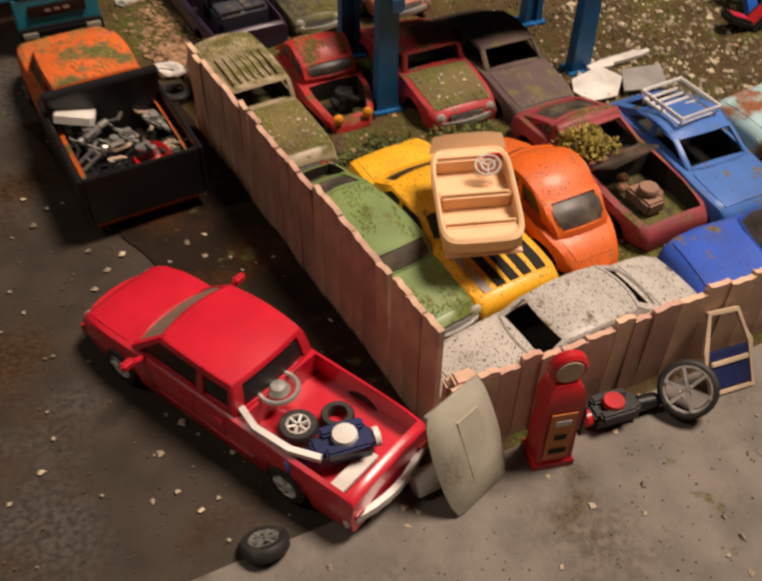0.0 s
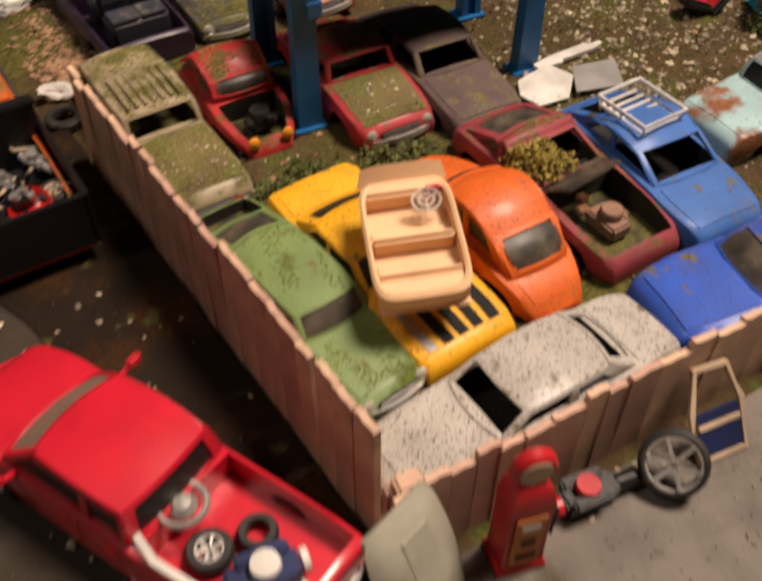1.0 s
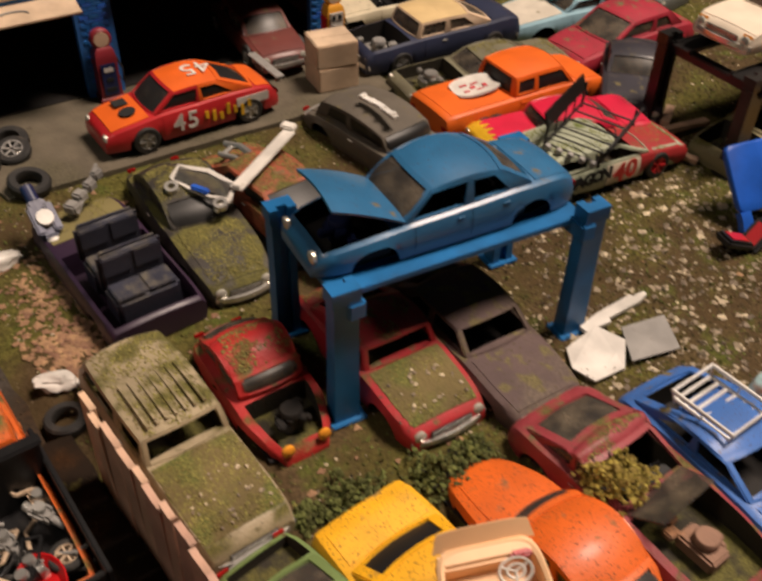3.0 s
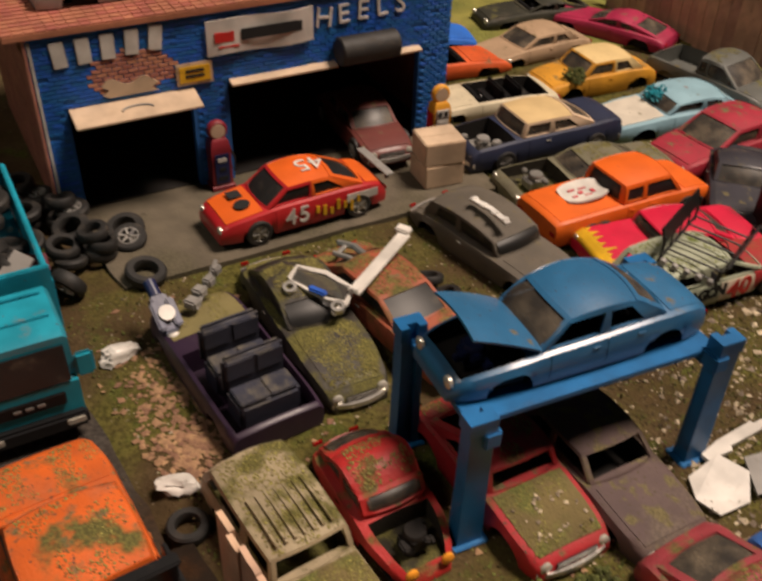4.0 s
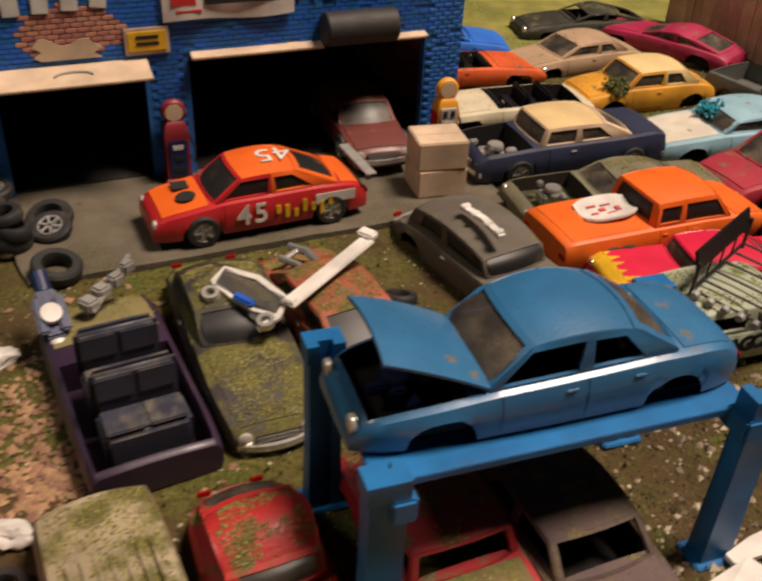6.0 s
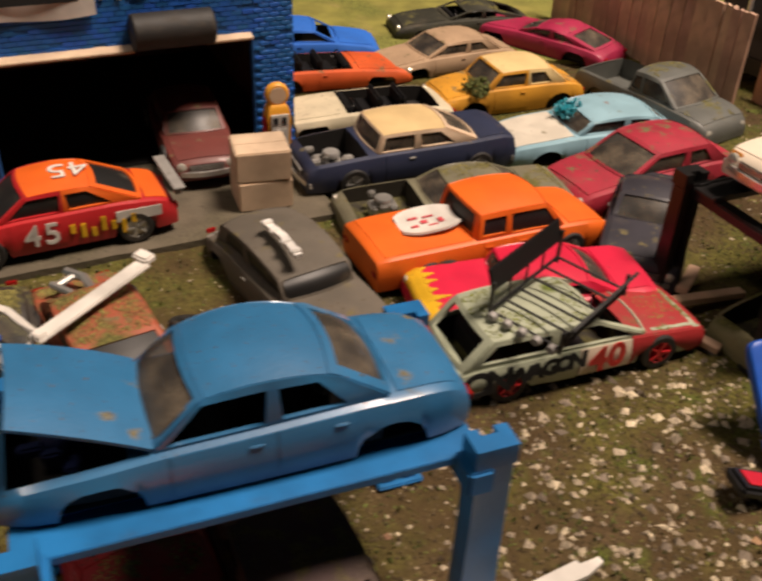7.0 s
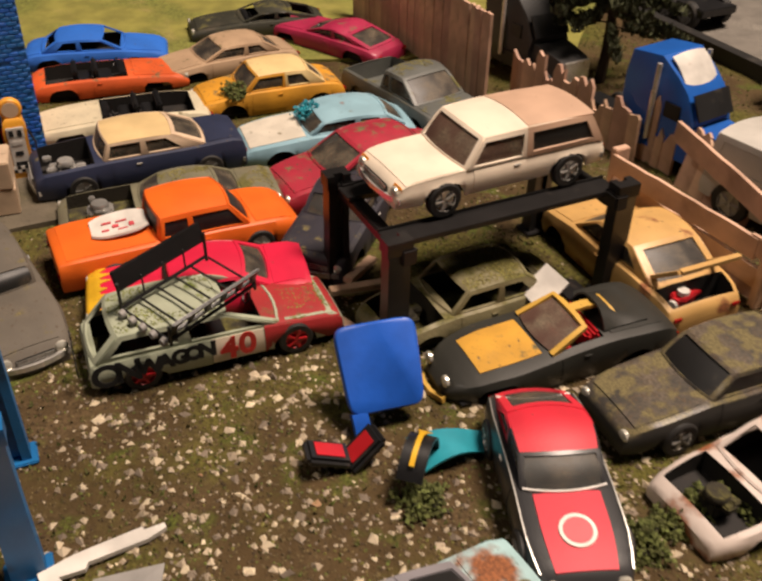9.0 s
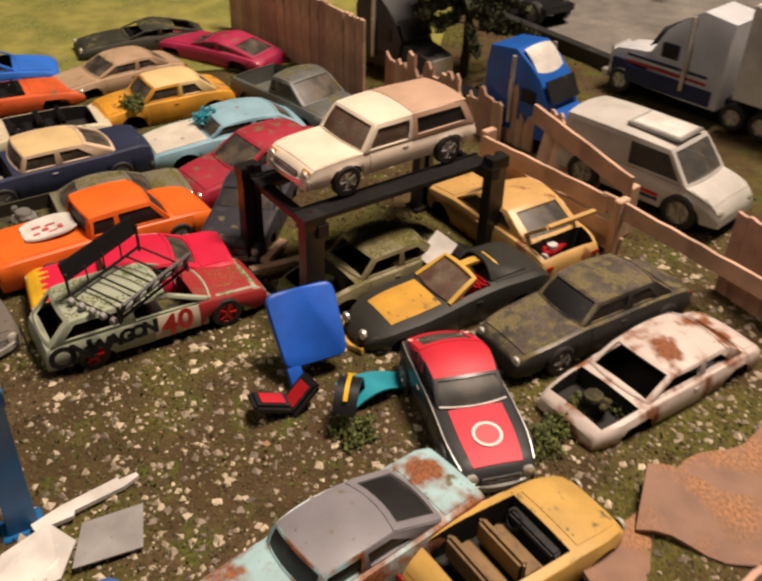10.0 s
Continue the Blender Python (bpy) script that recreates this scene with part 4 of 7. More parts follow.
maroon_far = car("saloon_car", (16.60, 45.22, 0), 206.9, "crimson saloon with dusty glass", P((0.33, 0.015, 0.035), dust=.6, moss=.15), "sedan", L=6.98, W=2.86, wheels=False, chrome=False, seed=26, scale=1.00, cabin=(0.150, 0.270, 0.564, 0.740))
ford = car("finned_car", (8.41, 45.76, 0), 201.4, "navy finned car with cream roof and open bonnet", P((0.018, 0.025, 0.06), dust=.3), "finned", L=7.45, W=2.75, bay="chrome", roof_m=P((0.62, 0.46, 0.23), dust=.2), front_m=M["card"], rear_m=M["card"], glass="glass", seed=27, scale=1.03, cabin=(0.200, 0.355, 0.645, 0.675))
white_teal = car("coupe_car", (15.15, 48.28, 0), 197.1, "pale blue and white coupe with teal patches", P((0.25, 0.42, 0.50), dust=.3, rust=.2), "coupe", L=6.99, W=2.90, wheels=False, hood_m=P((0.60, 0.55, 0.46), dust=.3), seed=28, chrome=False, scale=0.95, cabin=(0.080, 0.198, 0.537, 0.620))
taxi = car("saloon_car", (12.63, 52.37, 0), 200.6, "ochre yellow saloon with a cream roof", P((0.58, 0.27, 0.02), dust=.6, moss=.15), "sedan", L=6.31, W=2.68, wheels=False, roof_m=P((0.66, 0.5, 0.24), dust=.2), seed=29, chrome=False, scale=0.92, cabin=(0.150, 0.270, 0.595, 0.690))
cream = car("open_car", (6.9, 49.9, 0), 197, "cream open car with a dark cabin", P((0.58, 0.52, 0.37), dust=.4, moss=.22), "coupe", L=7.0, W=2.7, wheels=False, roof=False, seed=30, chrome=False, scale=.78)
orange_far = car("open_car", (5.6, 54.0, 0), 17, "orange red open car", P((0.62, 0.10, 0.02), dust=.45, moss=.15), "coupe", L=6.6, W=2.6, wheels=False, roof=False, seed=31, chrome=False, scale=.78)
tan_far = car("saloon_car", (10.4, 56.2, 0), 207, "tan saloon with dull paint", P((0.38, 0.26, 0.16), dust=.4, rough=.6), "sedan", L=6.6, W=2.6, wheels=False, scale=.78, seed=32, chrome=False)
tarp_car = car("saloon_car", (4.3, 57.2, 0), 10, "car wrapped in a bright blue cover", P((0.015, 0.13, 0.55), dust=.1, rough=.7, coat=0), "sedan", L=6.5, W=2.8, wheels=False, seed=33, chrome=False, lights=False, glass=None, seats=None, scale=.78)
black_far = car("saloon_car", (11.5, 61.0, 0.1), 195, "black wrecked saloon on the grass", P((0.03, 0.03, 0.02), dust=.5, moss=.4), "coupe", L=6.8, W=2.6, wheels=False, seed=34, chrome=False, glass=None, scale=.78)
magenta = car("saloon_car", (15.4, 59.0, 0.1), 140, "magenta saloon with pale glass", P((0.34, 0.012, 0.06), dust=.5), "coupe", L=7.2, W=2.7, wheels=False, seed=35, chrome=False, scale=.78)
gray_pickup = car("pickup_truck", (18.82, 51.75, 0), -55.0, "dark grey pickup with mossy bonnet", P((0.10, 0.105, 0.095), dust=.4, moss=.35), "pickup", L=6.56, W=3.03, scale=0.87, wheels=False, bed=.5, seed=36, chrome=False, moss=.4, cabin=(0.420, 0.435, 0.600, 0.765))
lilac_car = car("saloon_car", (15.8, 41.5, 0), -110, "dark chrome-trimmed car behind the lift", P((0.022, 0.02, 0.03), dust=.5), "finned", L=5.6, W=2.5, wheels=False, seed=37)
skeleton = car("saloon_car", (19.46, 37.04, 0), 204.6, "mossy stripped saloon shell under the lift", P((0.20, 0.175, 0.09), moss=.6, dust=.5), "sedan", L=6.20, W=2.50, scale=0.92, wheels=False, glass=None, moss=.9, seed=38, chrome=False, bay="mossy_inside", lights=False, seats=None, cabin=(0.150, 0.284, 0.579, 0.671))
vette = car("sports_car", (21.52, 35.07, 0), 199.9, "black sports car with a mustard bonnet", P((0.022, 0.022, 0.018), dust=.25), "wedge", L=6.95, W=2.63, hood_m=P((0.55, 0.29, 0.03), dust=.4, speck=1.0, rough=.6), roof=False, seats="red", hood_span=(4.35, 7.65), hood_end=.86, seed=39, chrome=False, wheels=False, scale=1.05, cabin=(.335, .36, .46, .575))
M["mustard"] = P((0.56, 0.34, 0.06), dust=.1)
vo2 = BODY[vette.name]
zs, xs0 = vo2(.575)[4].z, vo2(.575)[4].x
ws = vo2(.575)[4].y


def t_top(u, v):
    """The raked windscreen of the sports car: u up, v across."""
    t = v * 2 - 1
    return Vector((xs0 - 1.0 * u + .18 * (1 - t * t) * (1 - u), t * ws * (1 - .16 * u), zs + .54 * u + .05 * (1 - t * t)))


for nm, pts, a, b in (("screen_frame", [t_top(0, 0), t_top(.5, 0), t_top(1, 0), t_top(1, .25), t_top(1, .5), t_top(1, .75), t_top(1, 1), t_top(.5, 1), t_top(0, 1)], .16, .14),
                      ("roof_bar", [t_top(1, .5), t_top(1, .5) + Vector((-.45, 0, .04)), t_top(1, .5) + Vector((-.95, 0, -.02))], .3, .1),
                      ("roof_hoop", [t_top(1, t) + Vector((-1.05 - .15 * (2 * t - 1) ** 2, 0, -.05 - .46 * abs(2 * t - 1) ** 4)) for t in (0, .12, .3, .5, .7, .88, 1)], .2, .12)):
    bm = bmesh.new()
    rod(bm, pts, a, b)
    part(nm, bm, M["mustard"], vette, "mustard yellow trim")
bm = bmesh.new()
slab(bm, lambda u, v: t_top(.05 + .9 * u, .06 + .88 * v), 4, 8, .02)
part("windscreen", bm, M["brown_glass"], vette)
bm = bmesh.new()
slab(bm, lambda u, v: (lambda o, t: Vector((o[4].x, t * o[4].y * .82, o[4].z + .03 + (.5 * (1 - u) ** 1.6) * (1 - abs(t) ** 3))))(vo2(.335 - .2 * u), v * 2 - 1), 8, 10, .06)
part("rear_deck", bm, P((0.022, 0.022, 0.018), dust=.25), vette)
bm = bmesh.new()
rod(bm, [vo2(.985)[1] + Vector((.12, .05, -.05)), vo2(.998)[1] + Vector((.2, -.3, -.05)), Vector((vo2(1)[0].x + .22, 0, vo2(1)[1].z)), vo2(.998)[11] + Vector((.2, .3, -.05)), vo2(.985)[11] + Vector((.12, -.05, -.05))], .12, .16)
part("front_bumper", bm, M["mustard"], vette, "mustard front bumper")
M["ochre"] = P((0.55, 0.33, 0.11), dust=.3, rust=.35)
yellow_truck = car("estate_car", (24.98, 39.56, 0), 112.6, "ochre car with its tailgate raised", M["ochre"], "sedan", L=7.04, W=3.09, wheels=False, boot=True, seed=40, chrome=False, scale=1.00, cabin=(0.150, 0.324, 0.540, 0.690))
dark_sedan2 = car("saloon_car", (25.55, 33.19, 0), 200.4, "dark grey dusty coupe beside the fence", P((0.022, 0.021, 0.018), dust=1.1, rough=.55, speck=0.7), "sedan", L=7.16, W=2.50, glass="dark_glass", scale=0.95, seed=41, chrome=False, cabin=(0.150, 0.270, 0.574, 0.663))
mach = car("muscle_car", (20.63, 29.77, 0), -86.7, "black and silver coupe with red bonnet and roof", P((0.03, 0.03, 0.032), dust=.15, rough=.2), "coupe", L=5.62, W=2.40, glass="clear", hood_m=P((0.62, 0.02, 0.045), dust=.2, rough=.5, coat=0), roof_m=P((0.58, 0.02, 0.04), dust=.2, rough=.5, coat=0), seed=42, hood_span=(4.4, 7.6), scale=0.96, cabin=(0.029, 0.258, 0.480, 0.602))
rust_frame = car("saloon_shell", (26.56, 30.44, 0), 203.3, "white stripped saloon shell streaked with rust", P((0.58, 0.50, 0.45), dust=.1, rust=.58, rough=.55), "sedan", L=7.06, W=2.69, scale=0.80, wheels=False, glass=None, bay="mossy_inside", seed=43, chrome=False, lights=False, seats=None, cabin=(0.150, 0.271, 0.583, 0.727))
teal_rusty = car("saloon_car", (16.55, 25.52, 0), 207.5, "turquoise saloon eaten by brown rust", P((0.33, 0.50, 0.52), rust=.72, dust=.4), "finned", L=7.16, W=2.40, scale=1.01, wheels=False, glass="dark_glass", roof_m=P((0.20, 0.19, 0.205), dust=.3, rust=.15), seed=44, chrome=False, cabin=(0.200, 0.390, 0.649, 0.679))
tan_conv = car("open_car", (20.53, 25.00, 0), 22.0, "mustard open-top car with bench seats", P((0.52, 0.32, 0.08), dust=.35), "fifties", L=5.36, W=2.63, scale=0.86, wheels=False, roof=False, seats="tan_seat", seed=45, chrome=False, cabin=(0.120, 0.270, 0.500, 0.643))
race = car("race_car", (-1.71, 40.35, .2), 206.9, "red and orange racing car with white numbers", P((0.42, 0.016, 0.02), dust=.15, rough=.25), "sedan", L=6.72, W=2.50, scale=0.95, glass="dark_glass", hood_m=P((0.70, 0.12, 0.012), dust=.1), roof_m=P((0.70, 0.12, 0.012), dust=.1), trunk_m=P((0.70, 0.12, 0.012), dust=.1), chrome=False, group="", seed=46, cabin=(0.150, 0.353, 0.595, 0.720))
garage_car = car("saloon_car", (1.15, 46.43, .26), -69.8, "dull red saloon parked in the garage doorway", P((0.13, 0.028, 0.022), dust=.4, rust=.2), "sedan", L=5.99, W=2.41, scale=0.84, group="", seed=47, cabin=(0.150, 0.270, 0.577, 0.698))

# mirrors, rear bumper and tail lights of the red pickup
po = BODY[red_pickup.name]
for j in (3, 9):
    q = po(.70)[j]
    e = 1 if j == 3 else -1
    bm = bmesh.new()
    rod(bm, [q + Vector((0, 0, .05)), q + Vector((-.02, .3 * e, .16))], .06, n=6)
    box(bm, (q.x - .04, q.y + .42 * e, q.z + .22), (.16, .36, .24), .06)
    part("mirror", bm, M["pickup_red"], red_pickup)
bm = bmesh.new()
rod(bm, [Vector((po(0)[1].x - .16 + .02 * k * k, po(0)[1].y * 1.02 * k / 4, .58)) for k in range(-4, 5)], .14, .2)
part("rear_bumper", bm, M["bright"], red_pickup, "bright rear bumper")
bm = bmesh.new()
rod(bm, [Vector((po(1)[1].x + .1 - .022 * k * k, po(1)[1].y * 1.1 * k / 4, .62)) for k in range(-4, 5)], .16, .3)
part("front_bumper", bm, M["pickup_red"], red_pickup)
for j in (1, 11):
    bm = bmesh.new()
    e = 1 if j == 1 else -1
    rod(bm, [po(f)[j] + Vector((0, .02 * e, -.02)) for f in (.3, .45, .6, .68)], .03, .07)
    part("sill_trim", bm, M["pickup_red"], red_pickup)

# chrome edge round the coupe's screens
mo = BODY[mach.name]
for f0, k in ((.60, .03), (.085, -.05)):
    q = mo(f0)
    bm = bmesh.new()
    rod(bm, [Vector((q[4].x + k + .16 * (1 - (y / 4) ** 2), q[4].y * y / 4, q[4].z + .04 + .03 * (1 - (y / 4) ** 2))) for y in range(-4, 5)], .05, .05)
    part("screen_trim", bm, M["bright"], mach, "bright trim under the glass")
for j in (3, 9):
    bm = bmesh.new()
    rod(bm, [mo(f)[j] + Vector((0, 0, .02)) for f in np.linspace(.06, .95, 14)], .035, .04)
    part("side_trim", bm, M["silver"], mach, "silver line along the wing")

# tan rear half of the off-road car's top
bm = bmesh.new()
slab(bm, lambda u, v: (-2.92 + 2.25 * u, (v - .5) * 2.24, 2.04 + .055 * (1 - (1 - .75 * u) ** 2) + .115 * (1 - (2 * v - 1) ** 2)), 5, 8, .05)
part("rear_roof", bm, bronco_tan, bronco, "tan rear roof")
M["derby_pink"] = P((0.58, 0.07, 0.09), dust=.2)
# round badge on the muscle car's bonnet
for nm, r0, r1, h, m in (("badge_ring", .32, .40, .0, "white"), ("badge_face", .001, .32, -.004, "derby_pink")):
    bm = bmesh.new()
    lathe(bm, [(r0, h + .02), (r1, h + .02), (r1, -.03), (r0, -.03), (r0, h + .02)], 24, Matrix.Translation((1.7, 0, 1.2)) @ Matrix.Rotation(radians(7.2), 4, "Y"))
    part(nm, bm, M[m], mach)
# pale stones on mossy bonnets
rng = np.random.default_rng(77)
for T in (red_sedan, moss_suv):
    o = BODY[T.name]
    pts = []
    for _ in range(34):
        q = o(rng.uniform(.72, .94))
        t = rng.uniform(-.85, .85)
        pts.append((q[0].x, t * q[4].y, float(np.interp(abs(t), [0, .53, 1], [q[6].z, q[5].z, q[4].z])) + .04))
    v, f = crumbs(rng, np.array(pts), (.03, .075), .6)
    tagged(stuff("gravel", v, f, M["stone"], T), kind="stuff")

# ---- car lifts ----


def car_lift(place, turn, Lx, Wy, h, deck, m, label):
    T = thing("car_lift", place, turn, label, "car lift", "car lifts")
    for sx in (1, -1):
        for sy in (1, -1):
            bm = bmesh.new()
            x, y = sx * Lx / 2, sy * Wy / 2
            prof = [(-.32, -.22), (.32, -.22), (.32, .22), (.12, .22), (.12, .08), (-.12, .08), (-.12, .22), (-.32, .22)]
            loft(bm, [[Vector((x + a * k, y - sy * b * k, z)) for a, b in prof] for z, k in ((0, 1.12), (.3, 1.08), (h * .5, 1), (h - .45, 1.0), (h - .4, 1.15), (h, 1.15))], closed=True, caps=True)
            post = part("post", bm, m, T)
            bm = bmesh.new()
            box(bm, (x, y, .05), (1.0, .75, .1), .03)
            part("foot_plate", bm, m, post)
            bm = bmesh.new()
            box(bm, (x - sx * .25, y, deck - .1), (.45, .62, .5), .05)
            part("bracket", bm, m, post)
    for sx in (1, -1):
        bm = bmesh.new()
        box(bm, (sx * (Lx / 2 - .25), 0, deck - .22), (.42, Wy - .3, .3), .04)
        part("cross_beam", bm, m, T)
    for sy in (1, -1):
        bm = bmesh.new()
        yy = sy * (Wy / 2 - .62)
        box(bm, (0, yy, deck - .02), (Lx + .1, .85, .1), .02)
        rw = part("runway", bm, m, T)
        for e in (-.4, .4):
            bm = bmesh.new()
            box(bm, (0, yy + e, deck + .03), (Lx + .1, .06, .16), .015)
            part("runway_lip", bm, m, rw)
    return T


M["lift_blue"] = mat("lift_blue_plastic", (0.010, 0.135, 0.36), 0.42, 0, [((0.03, 0.04, 0.05), 1.2, 0.6, 0.85, False, 0.6)], (10, 0.08))
M["lift_black"] = mat("lift_black_plastic", (0.014, 0.013, 0.013), 0.35, 0, [((0.05, 0.04, 0.03), 2, 0.6, 0.9, False, 0.6)], (10, 0.08))
blue_lift = car_lift((5.37, 28.55, 0), 20.7, 7.06, 3.55, 4.3, 3.75, M["lift_blue"], "bright blue plastic four-post car lift")
black_lift = car_lift((19.8, 38.6, 0), 23.9, 7.28, 3.9, 3.75, 3.35, M["lift_black"], "black plastic four-post car lift")

# raised bonnet of the car on the lift
bm = bmesh.new()
ls = Matrix.Translation((1.34, 0, 1.25)) @ Euler((0, radians(-30), 0)).to_matrix().to_4x4()
slab(bm, lambda u, v: ls @ Vector((u * 2.0, (v - .5) * 2.15 * (1 - .10 * u * u), .10 * (1 - (2 * v - 1) ** 2) - .22 * u * u)), 6, 8, .06)
part("raised_bonnet", bm, M["lift_car"], lift_sedan)

# ---- details of the garage ----
rgb = random.Random(5)


def brick_rows(x0, x1, z0, z1, bw=.36, bh=.155, gap=.03):
    out = []
    r = 0
    z = z0
    while z + bh <= z1:
        x = x0 - (bw / 2 if r % 2 else 0)
        while x < x1:
            a, b = max(x, x0), min(x + bw - gap, x1)
            if b - a > .08:
                out.append((a, b, z, z + bh - gap))
            x += bw
        z += bh
        r += 1
    return out


def in_patch(x, z):
    return ((x - 3.35) / 1.55) ** 2 + ((z - 5.3) / .82) ** 2 < 1 + .35 * noise.noise((x * 2.3, z * 2.3, 3))


bricks = brick_rows(0, GW, 0.02, GH)
def solid(x, z):
    return not any(a - .02 < x < b + .02 and z < h + .02 for a, b, h in OPEN)
bricks = [b for b in bricks if solid(b[0], b[3]) and solid(b[1], b[3]) and solid((b[0] + b[1]) / 2, b[2])]
shared = {}
rest_v, rest_f, rest_n = [], [], 0
count = 0
for a, b, z0, z1 in bricks:
    x, z = (a + b) / 2, (z0 + z1) / 2
    red = in_patch(x, z)
    if rgb.random() < .05 and not red:
        continue
    near = red or x > 15.2
    if near and count < 300:
        k = (round(b - a, 2), red)
        if k not in shared:
            bm = bmesh.new()
            box(bm, (0, 0, 0), (b - a, .05, z1 - z0), .012, seg=1)
            o = part("brick", bm, M["red_brick"] if red else M["blue_brick"])
            shared[k] = o.data
            bpy.data.objects.remove(o)
        o = new("brick", shared[k])
        o.parent = front
        o.matrix_basis = pose(x * U, (-.012 + rgb.uniform(-.006, .006)) * U, z * U)
        count += 1
    else:
        y0 = -.03 + rgb.uniform(-.008, .008)
        q = [(a, y0, z0), (b, y0, z0), (b, y0, z1), (a, y0, z1), (a, .02, z0), (b, .02, z0), (b, .02, z1), (a, .02, z1)]
        rest_v += q
        rest_f += [tuple(rest_n + i for i in f) for f in ((0, 1, 2, 3), (0, 4, 5, 1), (1, 5, 6, 2), (2, 6, 7, 3), (3, 7, 4, 0))]
        rest_n += 8
M["blue_brick_rest"] = mat("painted_blue_brick_courses", (0.016, 0.147, 0.51), 0.55, 0, [((0.035, 0.17, 0.44), 0.8, 0.55, 0.75, False, 0.6), ((0.012, 0.02, 0.05), 1.4, 0.6, 0.75, False, 0.7)], (14, 0.15), island=.22)
tagged(stuff("brickwork", rest_v, rest_f, M["blue_brick_rest"], front), kind="stuff")

# tiles of the roof and bricks of the side wall
tv, tf, n0 = [], [], 0
tw = .36
for i in range(int((GW + 1.3) / tw)):
    for j in range(int((GD + .4) / tw)):
        x, y = -.62 + i * tw, -.13 + j * tw
        z = GH + .25
        a, b, c, d = (x, y, z + .045), (x + tw - .035, y, z + .045), (x + tw - .035, y + tw - .03, z + .02), (x, y + tw - .03, z + .02)
        tv += [a, b, c, d, (a[0], a[1], z), (b[0], b[1], z), (c[0], c[1], z - .002), (d[0], d[1], z - .002)]
        tf += [tuple(n0 + k for k in f) for f in ((0, 1, 2, 3), (0, 4, 5, 1), (1, 5, 6, 2), (2, 6, 7, 3), (3, 7, 4, 0))]
        n0 += 8
M["tile_rest"] = mat("red_roof_tiles", (0.40, 0.135, 0.09), 0.7, 0, [((0.28, 0.11, 0.07), 0.8, 0.5, 0.75, False, 0.8)], (10, 0.2), island=.12)
tagged(stuff("tiling", tv, tf, M["tile_rest"], roof_deck), kind="stuff")
sv, sf, n0 = [], [], 0
for a, b, z0, z1 in brick_rows(0, GD, .02, GH):
    sv += [(-.02, a + .35, z0), (-.02, b + .35, z0), (-.02, b + .35, z1), (-.02, a + .35, z1), (.02, a + .35, z0), (.02, b + .35, z0), (.02, b + .35, z1), (.02, a + .35, z1)]
    sf += [tuple(n0 + k for k in f) for f in ((0, 1, 2, 3), (0, 4, 5, 1), (1, 5, 6, 2), (2, 6, 7, 3), (3, 7, 4, 0))]
    n0 += 8
M["side_rest"] = mat("pink_brick_courses", (0.36, 0.14, 0.10), 0.75, 0, [((0.25, 0.09, 0.06), 0.7, 0.5, 0.7, False, 0.8)], (10, 0.2), island=.12)
tagged(stuff("side_brickwork", sv, sf, M["side_rest"], G), kind="stuff")
bm = bmesh.new()
box(bm, (-.03, .06, GH / 2), (.12, .26, GH), .02)
part("corner_trim", bm, M["red_brick"], G)
bm = bmesh.new()
box(bm, (.12, -.03, GH / 2 + .2), (.1, .06, GH - .6), .01)
part("white_edge", bm, M["white"], G)
# doors swung up
for x0, x1, z, out, nm in ((1.0, 5.5, 4.32, 1.05, "raised_door"), (6.85, 11.2, 4.36, .35, "raised_door"), (13.4, 15.0, 4.36, .3, "raised_door")):
    bm = bmesh.new()
    m = Matrix.Translation(((x0 + x1) / 2, -out / 2, z - .16 * out)) @ Euler((radians(14), 0, 0)).to_matrix().to_4x4()
    box(bm, (0, 0, 0), (x1 - x0, out + .1, .1), .02, m)
    d = part(nm, bm, M["card"], G, "cream card door swung up under the wall")
    if out > 1:
        bm = bmesh.new()
        rod(bm, [m @ Vector((.55 * math.cos(a) * 1.0, -.1 + .2 * math.sin(a), .07)) for a in np.linspace(0, math.pi, 9)], .04, n=6)
        part("door_handle", bm, M["grey"], d)
# roller
bm = bmesh.new()
lathe(bm, [(.001, -1.25), (.5, -1.25), (.56, -1.2), (.56, 1.2), (.5, 1.25), (.001, 1.25)], 18, Matrix.Translation((12.4, -.5, 4.88)), "x")
part("roller_drum", bm, M["rubber"], G, "dark grey rolled shutter drum")
# banner, lettering and small signs
bm = bmesh.new()
slab(bm, lambda u, v: (6.1 + 4.15 * v, -.10 - .06 * math.sin(v * 9), 5.4 + 1.28 * u + .05 * math.sin(v * 7)), 3, 14, .04)
banner = part("banner", bm, M["white"], G, "torn white paper banner with red and black bars")
for x, w, h, mm in ((6.75, .75, .38, "red_writing"), (8.6, 2.4, .42, "writing"), (6.9, .8, .08, "red_writing")):
    bm = bmesh.new()
    box(bm, (x, -.19, 6.07 if h > .1 else 5.7), (w, .03, h), .01)
    part("printed_bar", bm, M[mm], banner)
bm = bmesh.new()
box(bm, (5.56, -.09, 4.88), (1.36, .05, .84), .02)
sgn = part("small_sign", bm, M["card"], G, "small yellow sign in a pale frame")
bm = bmesh.new()
box(bm, (5.56, -.125, 4.88), (1.16, .04, .6), .01)
part("sign_face", bm, M["yellow"], sgn)
for z in (5.01, 4.81):
    bm = bmesh.new()
    box(bm, (5.56, -.15, z), (.7, .03, .1), .01)
    part("printed_bar", bm, M["writing"], sgn)
